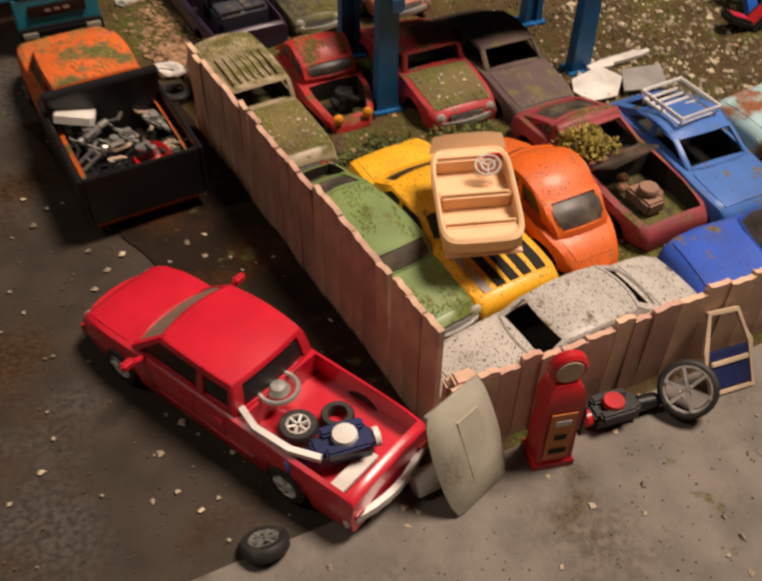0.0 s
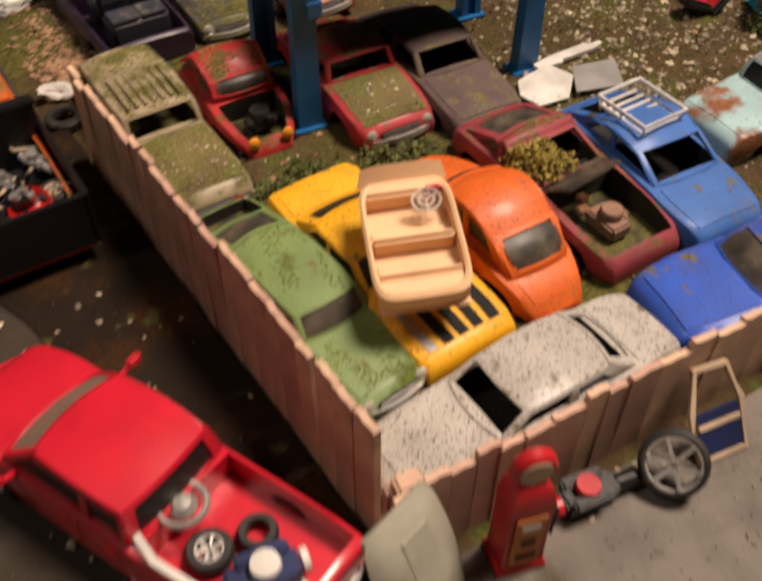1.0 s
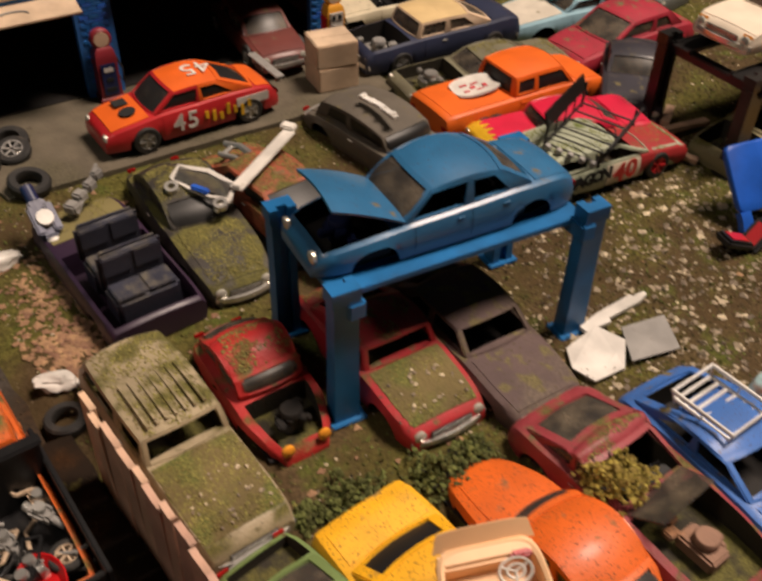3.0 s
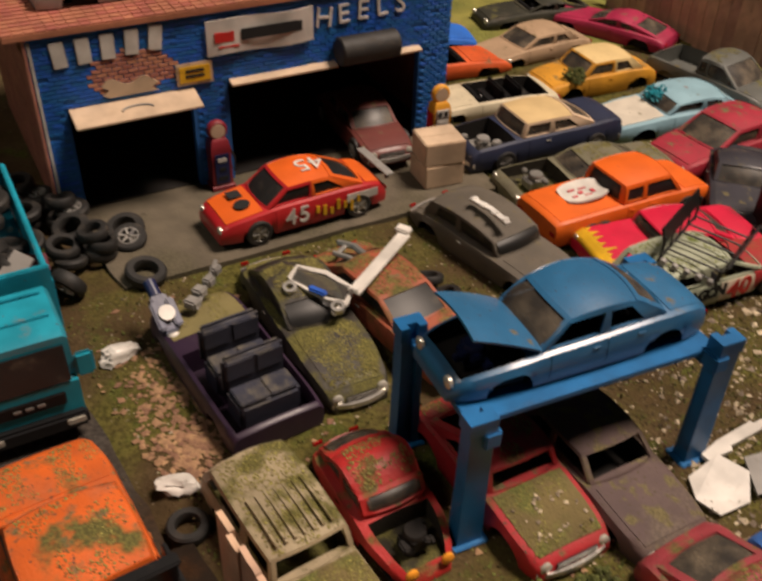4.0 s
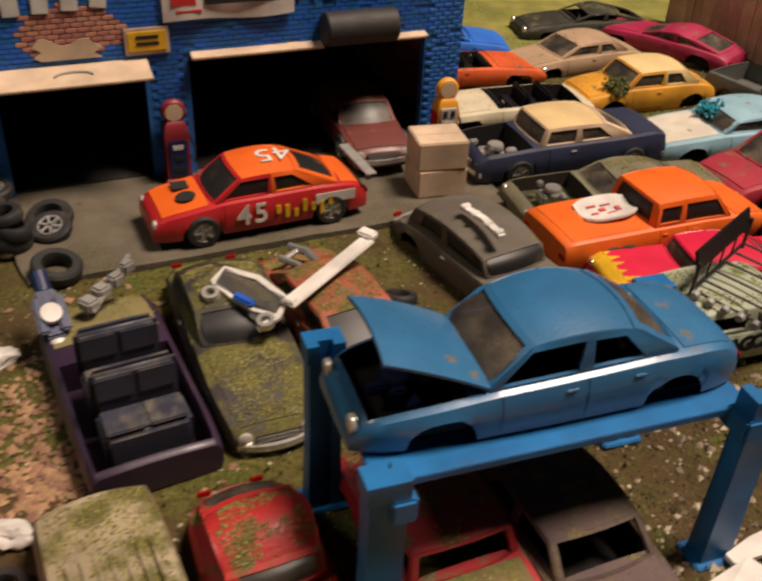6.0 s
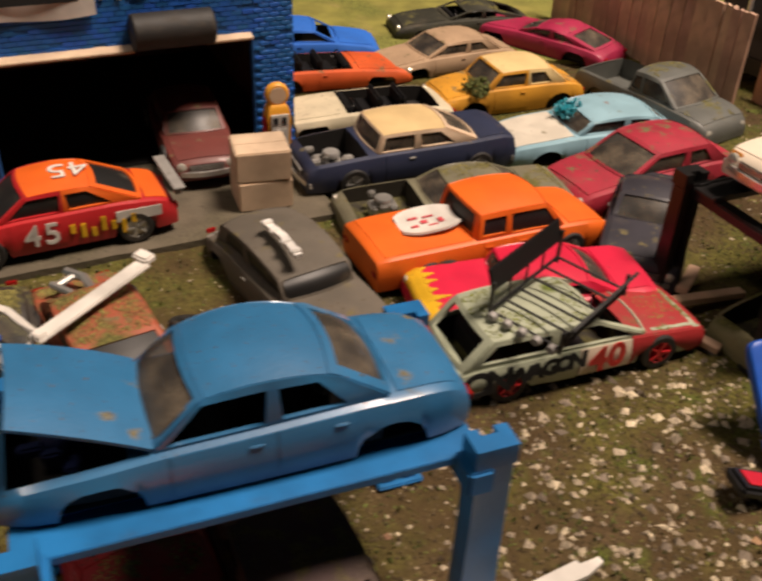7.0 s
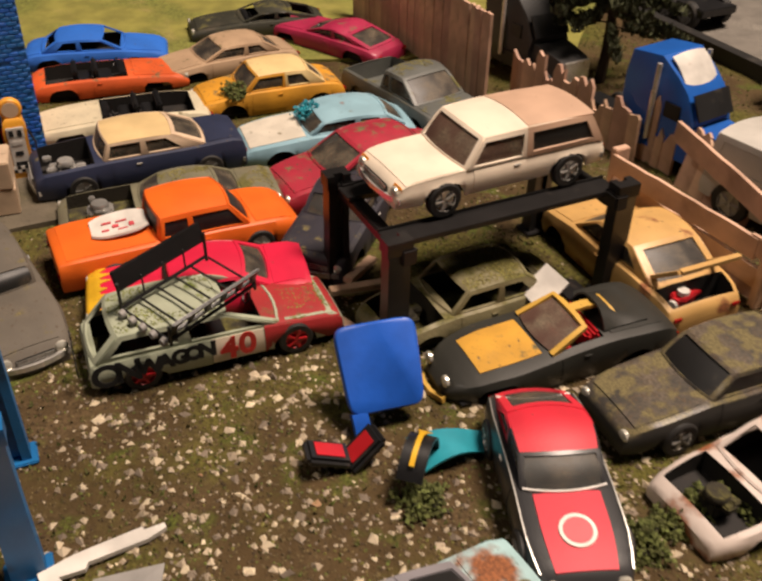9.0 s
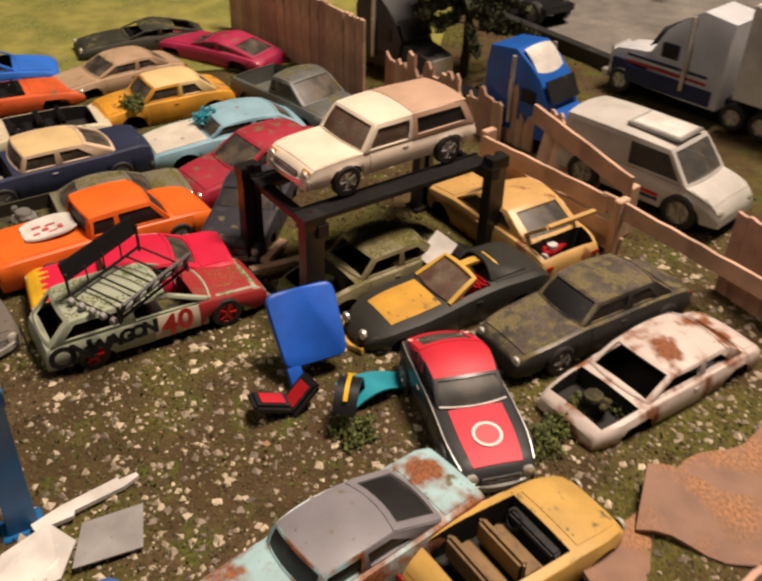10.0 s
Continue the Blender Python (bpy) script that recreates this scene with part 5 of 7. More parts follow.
for k in range(5):   # the name at the start of the sign, as plain bars
    bm = bmesh.new()
    x = 1.0 + k * .82
    box(bm, (x, -.06, 6.3 + .03 * k), (.5, .06, .92), .03)
    bmesh.ops.rotate(bm, verts=bm.verts, cent=(x, 0, 6.3), matrix=Matrix.Rotation(radians(-4 + 3 * k), 3, "Y"))
    part("sign_bar", bm, M["white"], G, "white raised bar on the blue wall")
for k, ch in enumerate("HEELS"):
    bm = lettering(ch, 1.08, .04)
    m = Matrix.Translation((10.75 + k * .82, -.05, 6.12 + .03 * k)) @ Euler((radians(90), 0, 0)).to_matrix().to_4x4() @ Matrix.Rotation(radians((-6, 3, -2, 5, -4)[k]), 4, "Z")
    part("sign_letter", place_bm(bm, m), M["white"], G, "white raised sign letter")
bm = bmesh.new()
slab(bm, lambda u, v: (2.35 + 1.75 * v + .12 * math.sin(9 * u + 2), -.05, 4.5 + u * (.62 + .2 * math.sin(7 * v + 1) - .35 * abs(2 * v - 1) ** 3)), 8, 14, .02)
part("bare_plaster", bm, M["card"], G, "bare plaster showing under peeled paint")


def at_garage(x, y, z):
    return inside(G, x, y, z)


# cars on the roof
for x, y, t, L, c, nm in ((4.6, 2.9, 2, 7.6, (0.30, 0.30, 0.29), "silver grey saloon shell on the garage roof"), (13.6, 3.6, 2, 7.4, (0.085, 0.075, 0.06), "dark brown saloon shell on the garage roof"), (2.0, 6.6, 10, 6.4, (0.07, 0.055, 0.06), "dark car shell on the garage roof")):
    car("saloon_car", at_garage(x, y, GH + .28), GA + t, nm, P(c, dust=.35, rough=.35), "sedan", L=L, W=2.7, scale=.92, wheels=False, glass="clear", chrome=False, seed=int(x * 9), doors=4, seats=None, group="cars on the roof")

# ---- loose things: makers ----


def tyre_thing(place, r=.55, w=.34, ratio=.6, tip=0.0, lean=90.0, turn=0.0, rim=None, label="black rubber model tyre", group="loose tyres"):
    T = thing("tyre" if not rim else "wheel", place, turn, label, "tyre" if not rim else "wheel", group, tip, lean)
    bm = bmesh.new()
    lathe(bm, [(r * ratio, -w / 2), (r * .9, -w / 2), (r, -w * .3), (r * 1.01, -w * .05), (r, w * .3), (r * .9, w / 2), (r * ratio, w / 2), (r * (ratio - .05), w * .25), (r * (ratio - .05), -w * .25), (r * ratio, -w / 2)], 22, None, "y")
    part("tyre_ring", bm, M["rubber"], T)
    if rim:
        bm = bmesh.new()
        for s in (1, -1):
            lathe(bm, [(r * (ratio + .02), s * w * .5), (r * (ratio - .05), s * w * .5), (r * (ratio - .08), s * w * .3)], 22, None, "y")
        lathe(bm, [(r * .15, w * .4), (r * .15, -w * .4)], 12, None, "y")
        for k in range(6):
            a = k * math.tau / 6
            d = Vector((math.cos(a), 0, math.sin(a)))
            rod(bm, [d * r * .1 + Vector((0, w * .35, 0)), d * r * (ratio - .02) + Vector((0, w * .45, 0))], r * .16, r * .1)
            rod(bm, [d * r * .1 - Vector((0, w * .35, 0)), d * r * (ratio - .02) - Vector((0, w * .45, 0))], r * .16, r * .1)
        part("rim", bm, M[rim], T)
    return T


def engine_thing(place, turn, m, label, s=1.0, tip=0.0, cap="white"):
    T = thing("engine", place, turn, label, "engine", tip=tip)
    bm = bmesh.new()
    box(bm, (0, 0, .25 * s), (1.0 * s, .42 * s, .4 * s), .06)
    box(bm, (-.05 * s, .2 * s, .45 * s), (.75 * s, .2 * s, .2 * s), .05)
    box(bm, (-.05 * s, -.2 * s, .45 * s), (.75 * s, .2 * s, .2 * s), .05)
    rod(bm, [(.5 * s, 0, .25 * s), (.95 * s, 0, .2 * s)], .16 * s, n=10)
    part("block", bm, m, T)
    bm = bmesh.new()
    lathe(bm, [(.001, .12), (.2 * s, .12), (.22 * s, 0), (.001, 0)], 14, Matrix.Translation((-.05 * s, 0, .52 * s)))
    part("air_filter", bm, M[cap], T)
    bm = bmesh.new()
    lathe(bm, [(.001, -.06), (.17 * s, -.06), (.17 * s, .06), (.001, .06)], 14, Matrix.Translation((-.58 * s, 0, .28 * s)), "x")
    part("pulley", bm, M[cap], T)
    return T


def gas_pump(place, turn, label, low_m, high_m, h=3.0):
    T = thing("fuel_pump", place, turn, label, "fuel pump", "fuel pumps")
    k = h / 3.0
    bm = bmesh.new()
    loft(bm, [[Vector((x * w, y * w * .8, z * k)) for x, y in ((-.42, -.42), (.42, -.42), (.42, .42), (-.42, .42))] for z, w in ((0, 1.1), (.15, 1.1), (.2, .95), (1.2, .9), (1.75, .95), (2.1, .8), (2.2, .55))], closed=True, caps=True)
    b = part("casing", bm, low_m, T)
    bm = bmesh.new()
    lathe(bm, [(.001, -.14), (.34, -.14), (.4, -.08), (.4, .08), (.34, .14), (.001, .14)], 20, Matrix.Translation((0, 0, 2.5 * k)), "y")
    part("globe", bm, low_m, T)
    bm = bmesh.new()
    lathe(bm, [(.001, -.16), (.28, -.16), (.28, .16), (.001, .16)], 20, Matrix.Translation((0, 0, 2.5 * k)), "y")
    part("globe_face", bm, M["card"], T)
    bm = bmesh.new()
    box(bm, (0, -.345, .95 * k), (.56, .03, 1.3 * k), .01)
    pl = part("label_plate", bm, high_m, T)
    for z, w in ((1.35, .34), (.95, .26), (.55, .38)):
        bm = bmesh.new()
        box(bm, (0, -.37, z * k), (w, .02, .16), .005)
        part("printed_bar", bm, M["writing" if z < 1.3 else "white"], pl)
    bm = bmesh.new()
    rod(bm, [Vector((.42, -.05, 1.7 * k)), Vector((.6, -.1, 1.2 * k)), Vector((.58, -.1, .6 * k)), Vector((.42, -.05, .9 * k))], .04, n=6)
    part("hose", bm, M["rubber"], T)
    return T


def rough_clump(name, place, r, h, n, m, label, category, seed, spread=1.0):
    """A bush of small torn foam leaves and crumbs on short twigs."""
    T = thing(name, place, 0, label, category)
    rng = np.random.default_rng(seed)
    d = rng.normal(0, 1, (n, 3))
    d /= np.linalg.norm(d, axis=1)[:, None]
    k = rng.uniform(.2, 1, (n, 1)) ** .5
    lob = 1 + .35 * np.sin(d[:, :1] * 5 + seed) * np.cos(d[:, 1:2] * 4)
    p = d * k * lob * np.array([r, r * spread, h])
    p[:, 2] = np.abs(p[:, 2]) * .9 + .03
    v, f = crumbs(rng, p, (.03, .085), 1.0)
    stuff("foliage", v, f, M[m], T)
    bm = bmesh.new()
    rg = random.Random(seed)
    for _ in range(6):
        a = rg.uniform(0, math.tau)
        rod(bm, [(0, 0, -.02), (math.cos(a) * r * .3, math.sin(a) * r * .3, h * .35), (math.cos(a) * r * .7, math.sin(a) * r * .7, h * .6)], .02, n=4)
    part("twigs", bm, M["inside"], T)
    return T


def flat_piece(name, place, turn, pts, thick, m, label, category, tip=0.0, lean=0.0, bend=0.0):
    """A flat scrap with its own outline and a slight bend."""
    T = thing(name, place, turn, label, category, "scrap pieces", tip, lean)
    bm = bmesh.new()
    lo = [bm.verts.new((x, y, bend * x * x)) for x, y in pts]
    hi = [bm.verts.new((x, y, bend * x * x + thick)) for x, y in pts]
    bm.faces.new(lo[::-1])
    bm.faces.new(hi)
    for i in range(len(pts)):
        j = (i + 1) % len(pts)
        bm.faces.new((lo[i], lo[j], hi[j], hi[i]))
    part("sheet", bm, m, T)
    return T


# ---- loads and loose parts in the front yard ----
a = red_pickup
tyre_thing(inside(a, -2.0, .35, .95), .42, .3, turn=140, rim="white", label="small tyre with a pale hub in the pickup bed")
tyre_thing(inside(a, -2.45, -.38, .95), .36, .26, turn=140, label="small black tyre in the pickup bed")
T = thing("bumper_salvage", inside(a, -1.6, .75, .95), 141, "white plastic bumper in the pickup bed", "bumper")
bm = bmesh.new()
rod(bm, [(-1.5, .1, .5), (-.9, .35, .52), (0, .4, .5), (.7, .2, .55), (1.0, -.15, .6)], .14, .12)
part("bar", bm, M["white"], T)
T = thing("wheel_trim", inside(a, -1.25, .1, 1.35), 141, "pale grey wheel trim lying in the pickup bed", "wheel trim")
bm = bmesh.new()
rod(bm, [(.42 * math.cos(t), .42 * math.sin(t), .1) for t in np.linspace(0, math.tau, 18)[:-1]], .06, n=6, closed=True)
lathe(bm, [(.001, .2), (.16, .18), (.26, .05), (.001, .03)], 14)
part("ring", bm, M["silver"], T)
engine_thing(inside(a, -3.1, .25, .82), 200, M["navy"], "dark blue model engine with white cap in a truck bed", 1.25)
flat_piece("white_strip", inside(a, -3.55, .55, .85), 231, [(-.7, -.16), (.7, -.16), (.7, .16), (-.7, .16)], .1, M["white"], "small white plastic strip in the pickup bed", "plastic strip")

# black bed and scrap of the orange truck
a = orange_truck
for n, c, s in (("bed_side", (-2.55, 1.62, 1.25), (4.3, .12, 1.5)), ("bed_side", (-2.55, -1.62, 1.25), (4.3, .12, 1.5)), ("tailgate", (-4.64, 0, 1.25), (.12, 3.1, 1.5)), ("bed_front", (-1.35, 0, 1.5), (.16, 3.2, 2.1)), ("bed_floor", (-2.5, 0, .82), (4.2, 3.1, .1))):
    bm = bmesh.new()
    box(bm, c, s, .03)
    part(n, bm, M["black"], a)
bm = bmesh.new()
box(bm, (-1.38, 0, 2.58), (.34, 3.3, .14), .04)
part("headboard", bm, M["black"], a)
rs = random.Random(21)
for k in range(26):
    x, y = rs.uniform(-4.1, -1.1), rs.uniform(-1.25, 1.25)
    z = .95 + rs.uniform(0, .55)
    m = M[rs.choice(("silver", "grey", "chrome", "black", "silver", "card"))]
    if k % 3 == 0:
        T = thing("bar_scrap", inside(a, x, y, z), rs.uniform(0, 180), "bent silver bar in a heap of scrap", "scrap bar", "truck scrap", rs.uniform(-20, 20))
        bm = bmesh.new()
        rod(bm, [(-.5, 0, 0), (-.15, .12, .05), (.2, -.05, .1), (.55, .1, .02)], .05, n=6)
        part("bar", bm, m, T)
    elif k % 3 == 1:
        T = thing("frame_scrap", inside(a, x, y, z), rs.uniform(0, 180), "small plastic frame in a heap of scrap", "scrap frame", "truck scrap", rs.uniform(-25, 25), rs.uniform(-25, 25))
        bm = bmesh.new()
        for yy in (-.2, .2):
            rod(bm, [(-.5, yy, 0), (.5, yy, 0)], .06, .06)
        for xx in (-.5, -.15, .2, .5):
            rod(bm, [(xx, -.2, 0), (xx, .2, 0)], .06, .06)
        part("frame", bm, m, T)
    else:
        engine_thing(inside(a, x, y, z), rs.uniform(0, 360), m, "small scrap engine among truck parts", .6, rs.uniform(-20, 20), "silver")
flat_piece("seat_salvage", inside(a, -1.35, .85, 1.75), 100, [(-.75, -.45), (-.6, -.55), (.7, -.5), (.8, .45), (-.7, .5)], .22, M["white"], "pale grey moulded seat panel on the scrap", "panel", 14, 10)
T = thing("red_tray", inside(a, -3.9, -.5, 1.35), 110, "translucent red plastic tray on the scrap", "tray")
bm = bmesh.new()
lathe(bm, [(.001, .02), (.45, .02), (.62, .22), (.66, .22), (.5, -.03), (.001, -.03)], 18, Matrix.Diagonal((1.1, .75, 1, 1)))
part("dish", bm, M["tail"], T)
tyre_thing(inside(a, -3.5, -1.15, 1.4), .38, .2, turn=60, rim="card", label="small wheel with pale rim on the scrap")

# cream cabin tub lying on two cars
M["tub"] = mat("cream_cabin_plastic", (0.78, 0.50, 0.28), 0.5, 0, [(DIRT, 8, 0.66, 0.72, True, 0.8)], (10, 0.05), tint=.04)
T = thing("cabin_tub", (4.95, 18.5, 1.8), -85, "cream plastic car cabin tub with chrome steering wheel", "car cabin", tip=9, lean=3)
bm = bmesh.new()
box(bm, (.1, 0, .06), (4.0, 1.9, .12), .04)
rim = [(2.0 * math.copysign(abs(math.cos(t)) ** .35, math.cos(t)) + .05, 1.0 * math.copysign(abs(math.sin(t)) ** .35, math.sin(t))) for t in np.linspace(0, math.tau, 49)[:-1]]
loft(bm, [[Vector((x * k, y * k, z)) for k, z in ((.97, 0), (1.03, .3), (1.04, .58), (.98, .64), (.92, .60), (.90, .1))] for x, y in rim + rim[:1]])
part("tub_shell", bm, M["tub"], T)
for nm, x, w, h in (("dashboard", -1.72, .5, .62), ("bench_seat", .05, .24, .60), ("bench_seat", 1.25, .24, .58)):
    bm = bmesh.new()
    box(bm, (x, 0, h / 2), (w, 1.86, h), .09, None, 3)
    if nm == "bench_seat":
        box(bm, (x - .36, 0, .13), (.62, 1.8, .16), .06, None, 3)
    part(nm, bm, M["tub"], T)
bm = bmesh.new()
box(bm, (1.68, 0, .27), (.62, 1.86, .54), .08, None, 3)
part("rear_deck", bm, M["tub"], T)
bm = bmesh.new()
slab(bm, lambda u, v: (-2.0 - .3 * u, (v - .5) * 2.0 * (1 - .12 * u), .55 + .35 * u - .1 * (2 * v - 1) ** 4), 3, 6, .07)
part("windscreen_frame", bm, M["tub"], T)
bm = bmesh.new()
c0 = Vector((-1.1, .42, .62))
for rr in (.32, .17):
    rod(bm, [c0 + Vector((rr * .8 * math.cos(t), rr * math.sin(t), -rr * .5 * math.cos(t))) for t in np.linspace(0, math.tau, 17)[:-1]], .035, n=5, closed=True)
for t in (0, 2.1, 4.2):
    rod(bm, [c0, c0 + Vector((.26 * math.cos(t), .32 * math.sin(t), -.16 * math.cos(t)))], .03, n=5)
part("steering_wheel", bm, M["white"], T, "pale chrome steering wheel")
bm = bmesh.new()
box(bm, (-1.5, .62, .60), (.2, .4, .2), .05)
part("gauge_pod", bm, M["red"], T, "red instrument pod")

T.matrix_basis = T.matrix_basis @ Matrix.Diagonal((.76, 1.0, 1.0, 1))

# stripes on the yellow car, white trim and the fence corner post
yo = BODY[yellow_car.name]
for k, (j0, j1) in enumerate(((4.2, 4.7), (5.0, 5.5), (5.8, 6.3), (6.6, 7.1), (7.4, 7.8))):
    panel("bonnet_stripe", yo, .70, .95, j0, j1, .045, M["writing" if k < 4 else "silver"], yellow_car)
T = thing("corner_post", (4.15, 12.55, 0), 20, "split pale wood block at the fence corner", "post")
bm = bmesh.new()
box(bm, (0, 0, 1.1), (.55, .3, 2.2), .05)
box(bm, (.1, -.1, 2.25), (.5, .4, .3), .06)
part("block", bm, M["wood"], T)

# chrome roof rack on the blue coupe, plate and moss on the maroon one
a = blue_coupe
T = thing("luggage_rack", inside(a, -.9, 0, 1.78), -61, "chrome wire roof rack on a blue car", "roof rack")
bm = bmesh.new()
for z, k in ((.05, 1.0), (.32, 1.12)):
    rod(bm, [(-.75 * k, -.65 * k, z), (.75 * k, -.65 * k, z), (.75 * k, .65 * k, z), (-.75 * k, .65 * k, z)], .06, n=6, closed=True)
for k in range(7):
    rod(bm, [(-.75 + k * .25, -.65, .05), (-.75 + k * .25, .65, .05)], .045, n=5)
for x in (-.75, 0, .75):
    for y in (-.65, .65):
        rod(bm, [(x, y, -.1), (x * 1.12, y * 1.12, .32)], .03, n=5)
part("wire_frame", bm, M["bright"], T)
a = maroon
flat_piece("bonnet_salvage", inside(a, .75, -.1, 1.5), -61, [(-.5, -.95), (.5, -.85), (.55, .8), (-.45, .95)], .06, M["glass"], "dull grey bent bonnet panel propped on a car", "panel", -32, 6)
rough_clump("moss_tuft", inside(a, -.3, -.75, 1.3), .85, .7, 900, "olive", "yellow-green foam moss on the maroon car", "moss", 3, .7)
rough_clump("moss_tuft", inside(a, .1, -1.3, .8), .5, .5, 350, "olive", "yellow-green foam moss on the maroon car", "moss", 4)
for k, (x, y, r, h) in enumerate(((2.7, 22.9, .8, .7), (4.9, 23.3, .9, .75), (5.7, 23.9, .55, .5), (9.7, 17.6, .6, .45), (1.6, 22.6, .4, .4), (17.7, 29.9, .65, .5), (22.3, 28.6, .75, .6), (23.4, 29.1, .55, .45), (23.9, 29.6, .5, .5))):
    rough_clump("bush", (x, y, 0), r, h, int(700 * r), "bush", "dark green foam bush on the dirt", "bush", 20 + k)

# ---- along the outside of the front fence ----
M["door_grey"] = mat("grey_door_plastic", (0.36, 0.34, 0.27), 0.5, 0, [((0.25, 0.22, 0.16), 0.8, 0.5, 0.8, False, 0.6)], (10, 0.06))
T = thing("shell_salvage", (4.65, 11.15, .25), 45, "grey moulded plastic seat shell leaning on the fence", "seat shell", lean=66)
bm = bmesh.new()
slab(bm, lambda u, v: ((v - .5) * (1.45 + .25 * math.sin(u * 3.1)), 2.5 * u, .2 * (1 - (2 * v - 1) ** 4) * (1 - (2 * u - 1) ** 6)), 10, 10, .12)
part("shell", bm, M["door_grey"], T)
bm = bmesh.new()
box(bm, (.05, 1.4, .28), (.7, 1.5, .1), .05)
part("raised_panel", bm, M["door_grey"], T)
gas_pump((6.2, 12.15, .2), 12, "red old-style fuel pump with orange label", M["red"], mat("orange_print", (0.62, 0.20, 0.03), 0.5), 3.5)
engine_thing((7.75, 13.1, .2), 20, M["black"], "black model engine with red fan", 1.15, 0, "red")
tyre_thing((9.4, 13.45, .86), .66, .34, ratio=.8, turn=-28, lean=-42, rim="chrome", label="low-profile tyre with chrome spoked rim")
tyre_thing((.35, 9.85, .35), .5, .3, turn=20, lean=60, rim="silver", label="black tyre with silver hub on the board")
T = thing("door_salvage", (10.7, 13.95, .2), 20, "tan car door frame with blue panel leaning on fence", "car door", lean=-34)
bm = bmesh.new()
rod(bm, [(-.55, 0, .05), (.55, 0, .05), (.6, 0, 1.1), (.35, 0, 1.9), (-.4, 0, 1.95), (-.58, 0, 1.1)], .13, .1, closed=True)
part("frame", bm, M["card"], T)
bm = bmesh.new()
box(bm, (0, 0, .58), (1.05, .07, .95), .03)
part("door_panel", bm, M["navy"], T)
bm = bmesh.new()
box(bm, (0, -.05, .75), (1.0, .06, .12), .02)
part("arm_rest", bm, M["card"], T)
T = thing("white_can", (3.6, 11.3, .2), 30, "small white can beside the pickup", "can")
bm = bmesh.new()
lathe(bm, [(.001, -.35), (.25, -.35), (.28, -.3), (.28, .3), (.25, .35), (.001, .35)], 16, Matrix.Translation((0, 0, .28)), "x")
part("drum", bm, M["white"], T)

# ---- the derby wagon ----
wo = BODY[wagon.name]
M["derby_red"] = P((0.32, 0.018, 0.02), moss=.36, dust=.45, rust=.25)
for j0, j1 in ((.05, 3.0), (9.0, 11.95)):
    panel("front_wing", wo, .665, .992, j0, j1, .05, M["derby_red"], wagon, "red front wing")
panel("painted_bonnet", wo, .668, .985, 3.0, 9.0, .03, M["derby_red"], wagon, "red mossy bonnet")
M["derby_green"] = P((0.34, 0.37, 0.27), moss=.3, dust=.3, green=True)
for j0, j1 in ((.15, 3.0), (9.0, 11.85)):
    panel("rear_wing", wo, .02, .45, j0, j1, .06, M["derby_green"], wagon, "closed green rear wing")
M["derby_white"] = P((0.60, 0.52, 0.40), dust=.3)
for j0, j1 in ((.3, 3.0), (9.0, 11.7)):
    panel("white_door_panel", wo, .455, .66, j0, j1, .075, M["derby_white"], wagon, "white door panel")


def side_words(T, text, x, z, size, m, y, stretch=1.0, tilt=0.0, flip=False, depth=.012, bold=.012):
    bm = lettering(text, size, depth, bold)
    r = Matrix(((1, 0, 0), (0, 0, -1), (0, 1, 0))).to_4x4() if not flip else Matrix(((-1, 0, 0), (0, 0, 1), (0, 1, 0))).to_4x4()
    place_bm(bm, Matrix.Translation((x, y, z)) @ r @ Matrix.Rotation(radians(tilt), 4, "Z") @ Matrix.Diagonal((stretch, 1, 1, 1)))
    return part("painted_letter", bm, M[m], T)


side_words(wagon, "4", .12, .80, .95, "red_writing", -1.335, bold=.03)
side_words(wagon, "0", .62, .84, .95, "red_writing", -1.335, bold=.03)
for k, (ch, z, h) in enumerate((("O", .80, .95), ("N", .82, .9), ("W", .84, .62), ("A", .88, .6), ("G", .9, .6), ("O", .92, .58), ("N", .94, .62))):
    side_words(wagon, ch, (-3.05, -2.5, -1.98, -1.56, -1.18, -.82, -.46)[k], z, h, "writing", -1.335, bold=.035)
for k in range(4):
    bm = bmesh.new()
    box(bm, (-3.73, -.75 + k * .5, .8 - .02 * k), (.03, .26, .34), .01)
    part("painted_bar", bm, M["writing"], wagon)
T = thing("luggage_rack", (11.85, 35.25, 1.9), 49, "black wire roof rack with lamps and tilted side boards", "roof rack", tip=-3, lean=3)
bm = bmesh.new()
for y in (-.95, .95):
    rod(bm, [(-1.45, y, .15), (1.45, y, .15)], .05, n=6)
for k in range(6):
    rod(bm, [(-1.45 + k * .58, -.95, .15), (-1.45 + k * .58, .95, .15)], .035, n=5)
for x in (-1.45, 1.45):
    for y in (-.95, .95):
        rod(bm, [(x, y, .0), (x, y, .95 if y > 0 else .6)], .05, n=6)
for x in (-.7, 0, .7):
    rod(bm, [(x, .95, .15), (x, .95, .8)], .03, n=5)
part("wire_frame", bm, M["black"], T)
bm = bmesh.new()
box(bm, (0, 0, 0), (2.95, .08, .6), .03, Matrix.Translation((0, 1.05, .95)) @ Euler((radians(-18), 0, 0)).to_matrix().to_4x4())
part("side_board", bm, M["black"], T)
bm = bmesh.new()
m = Matrix.Translation((0, -1.05, .55)) @ Euler((radians(24), 0, 0)).to_matrix().to_4x4()
for z in (-.2, .2):
    box(bm, (0, 0, z), (2.95, .08, .16), .03, m)
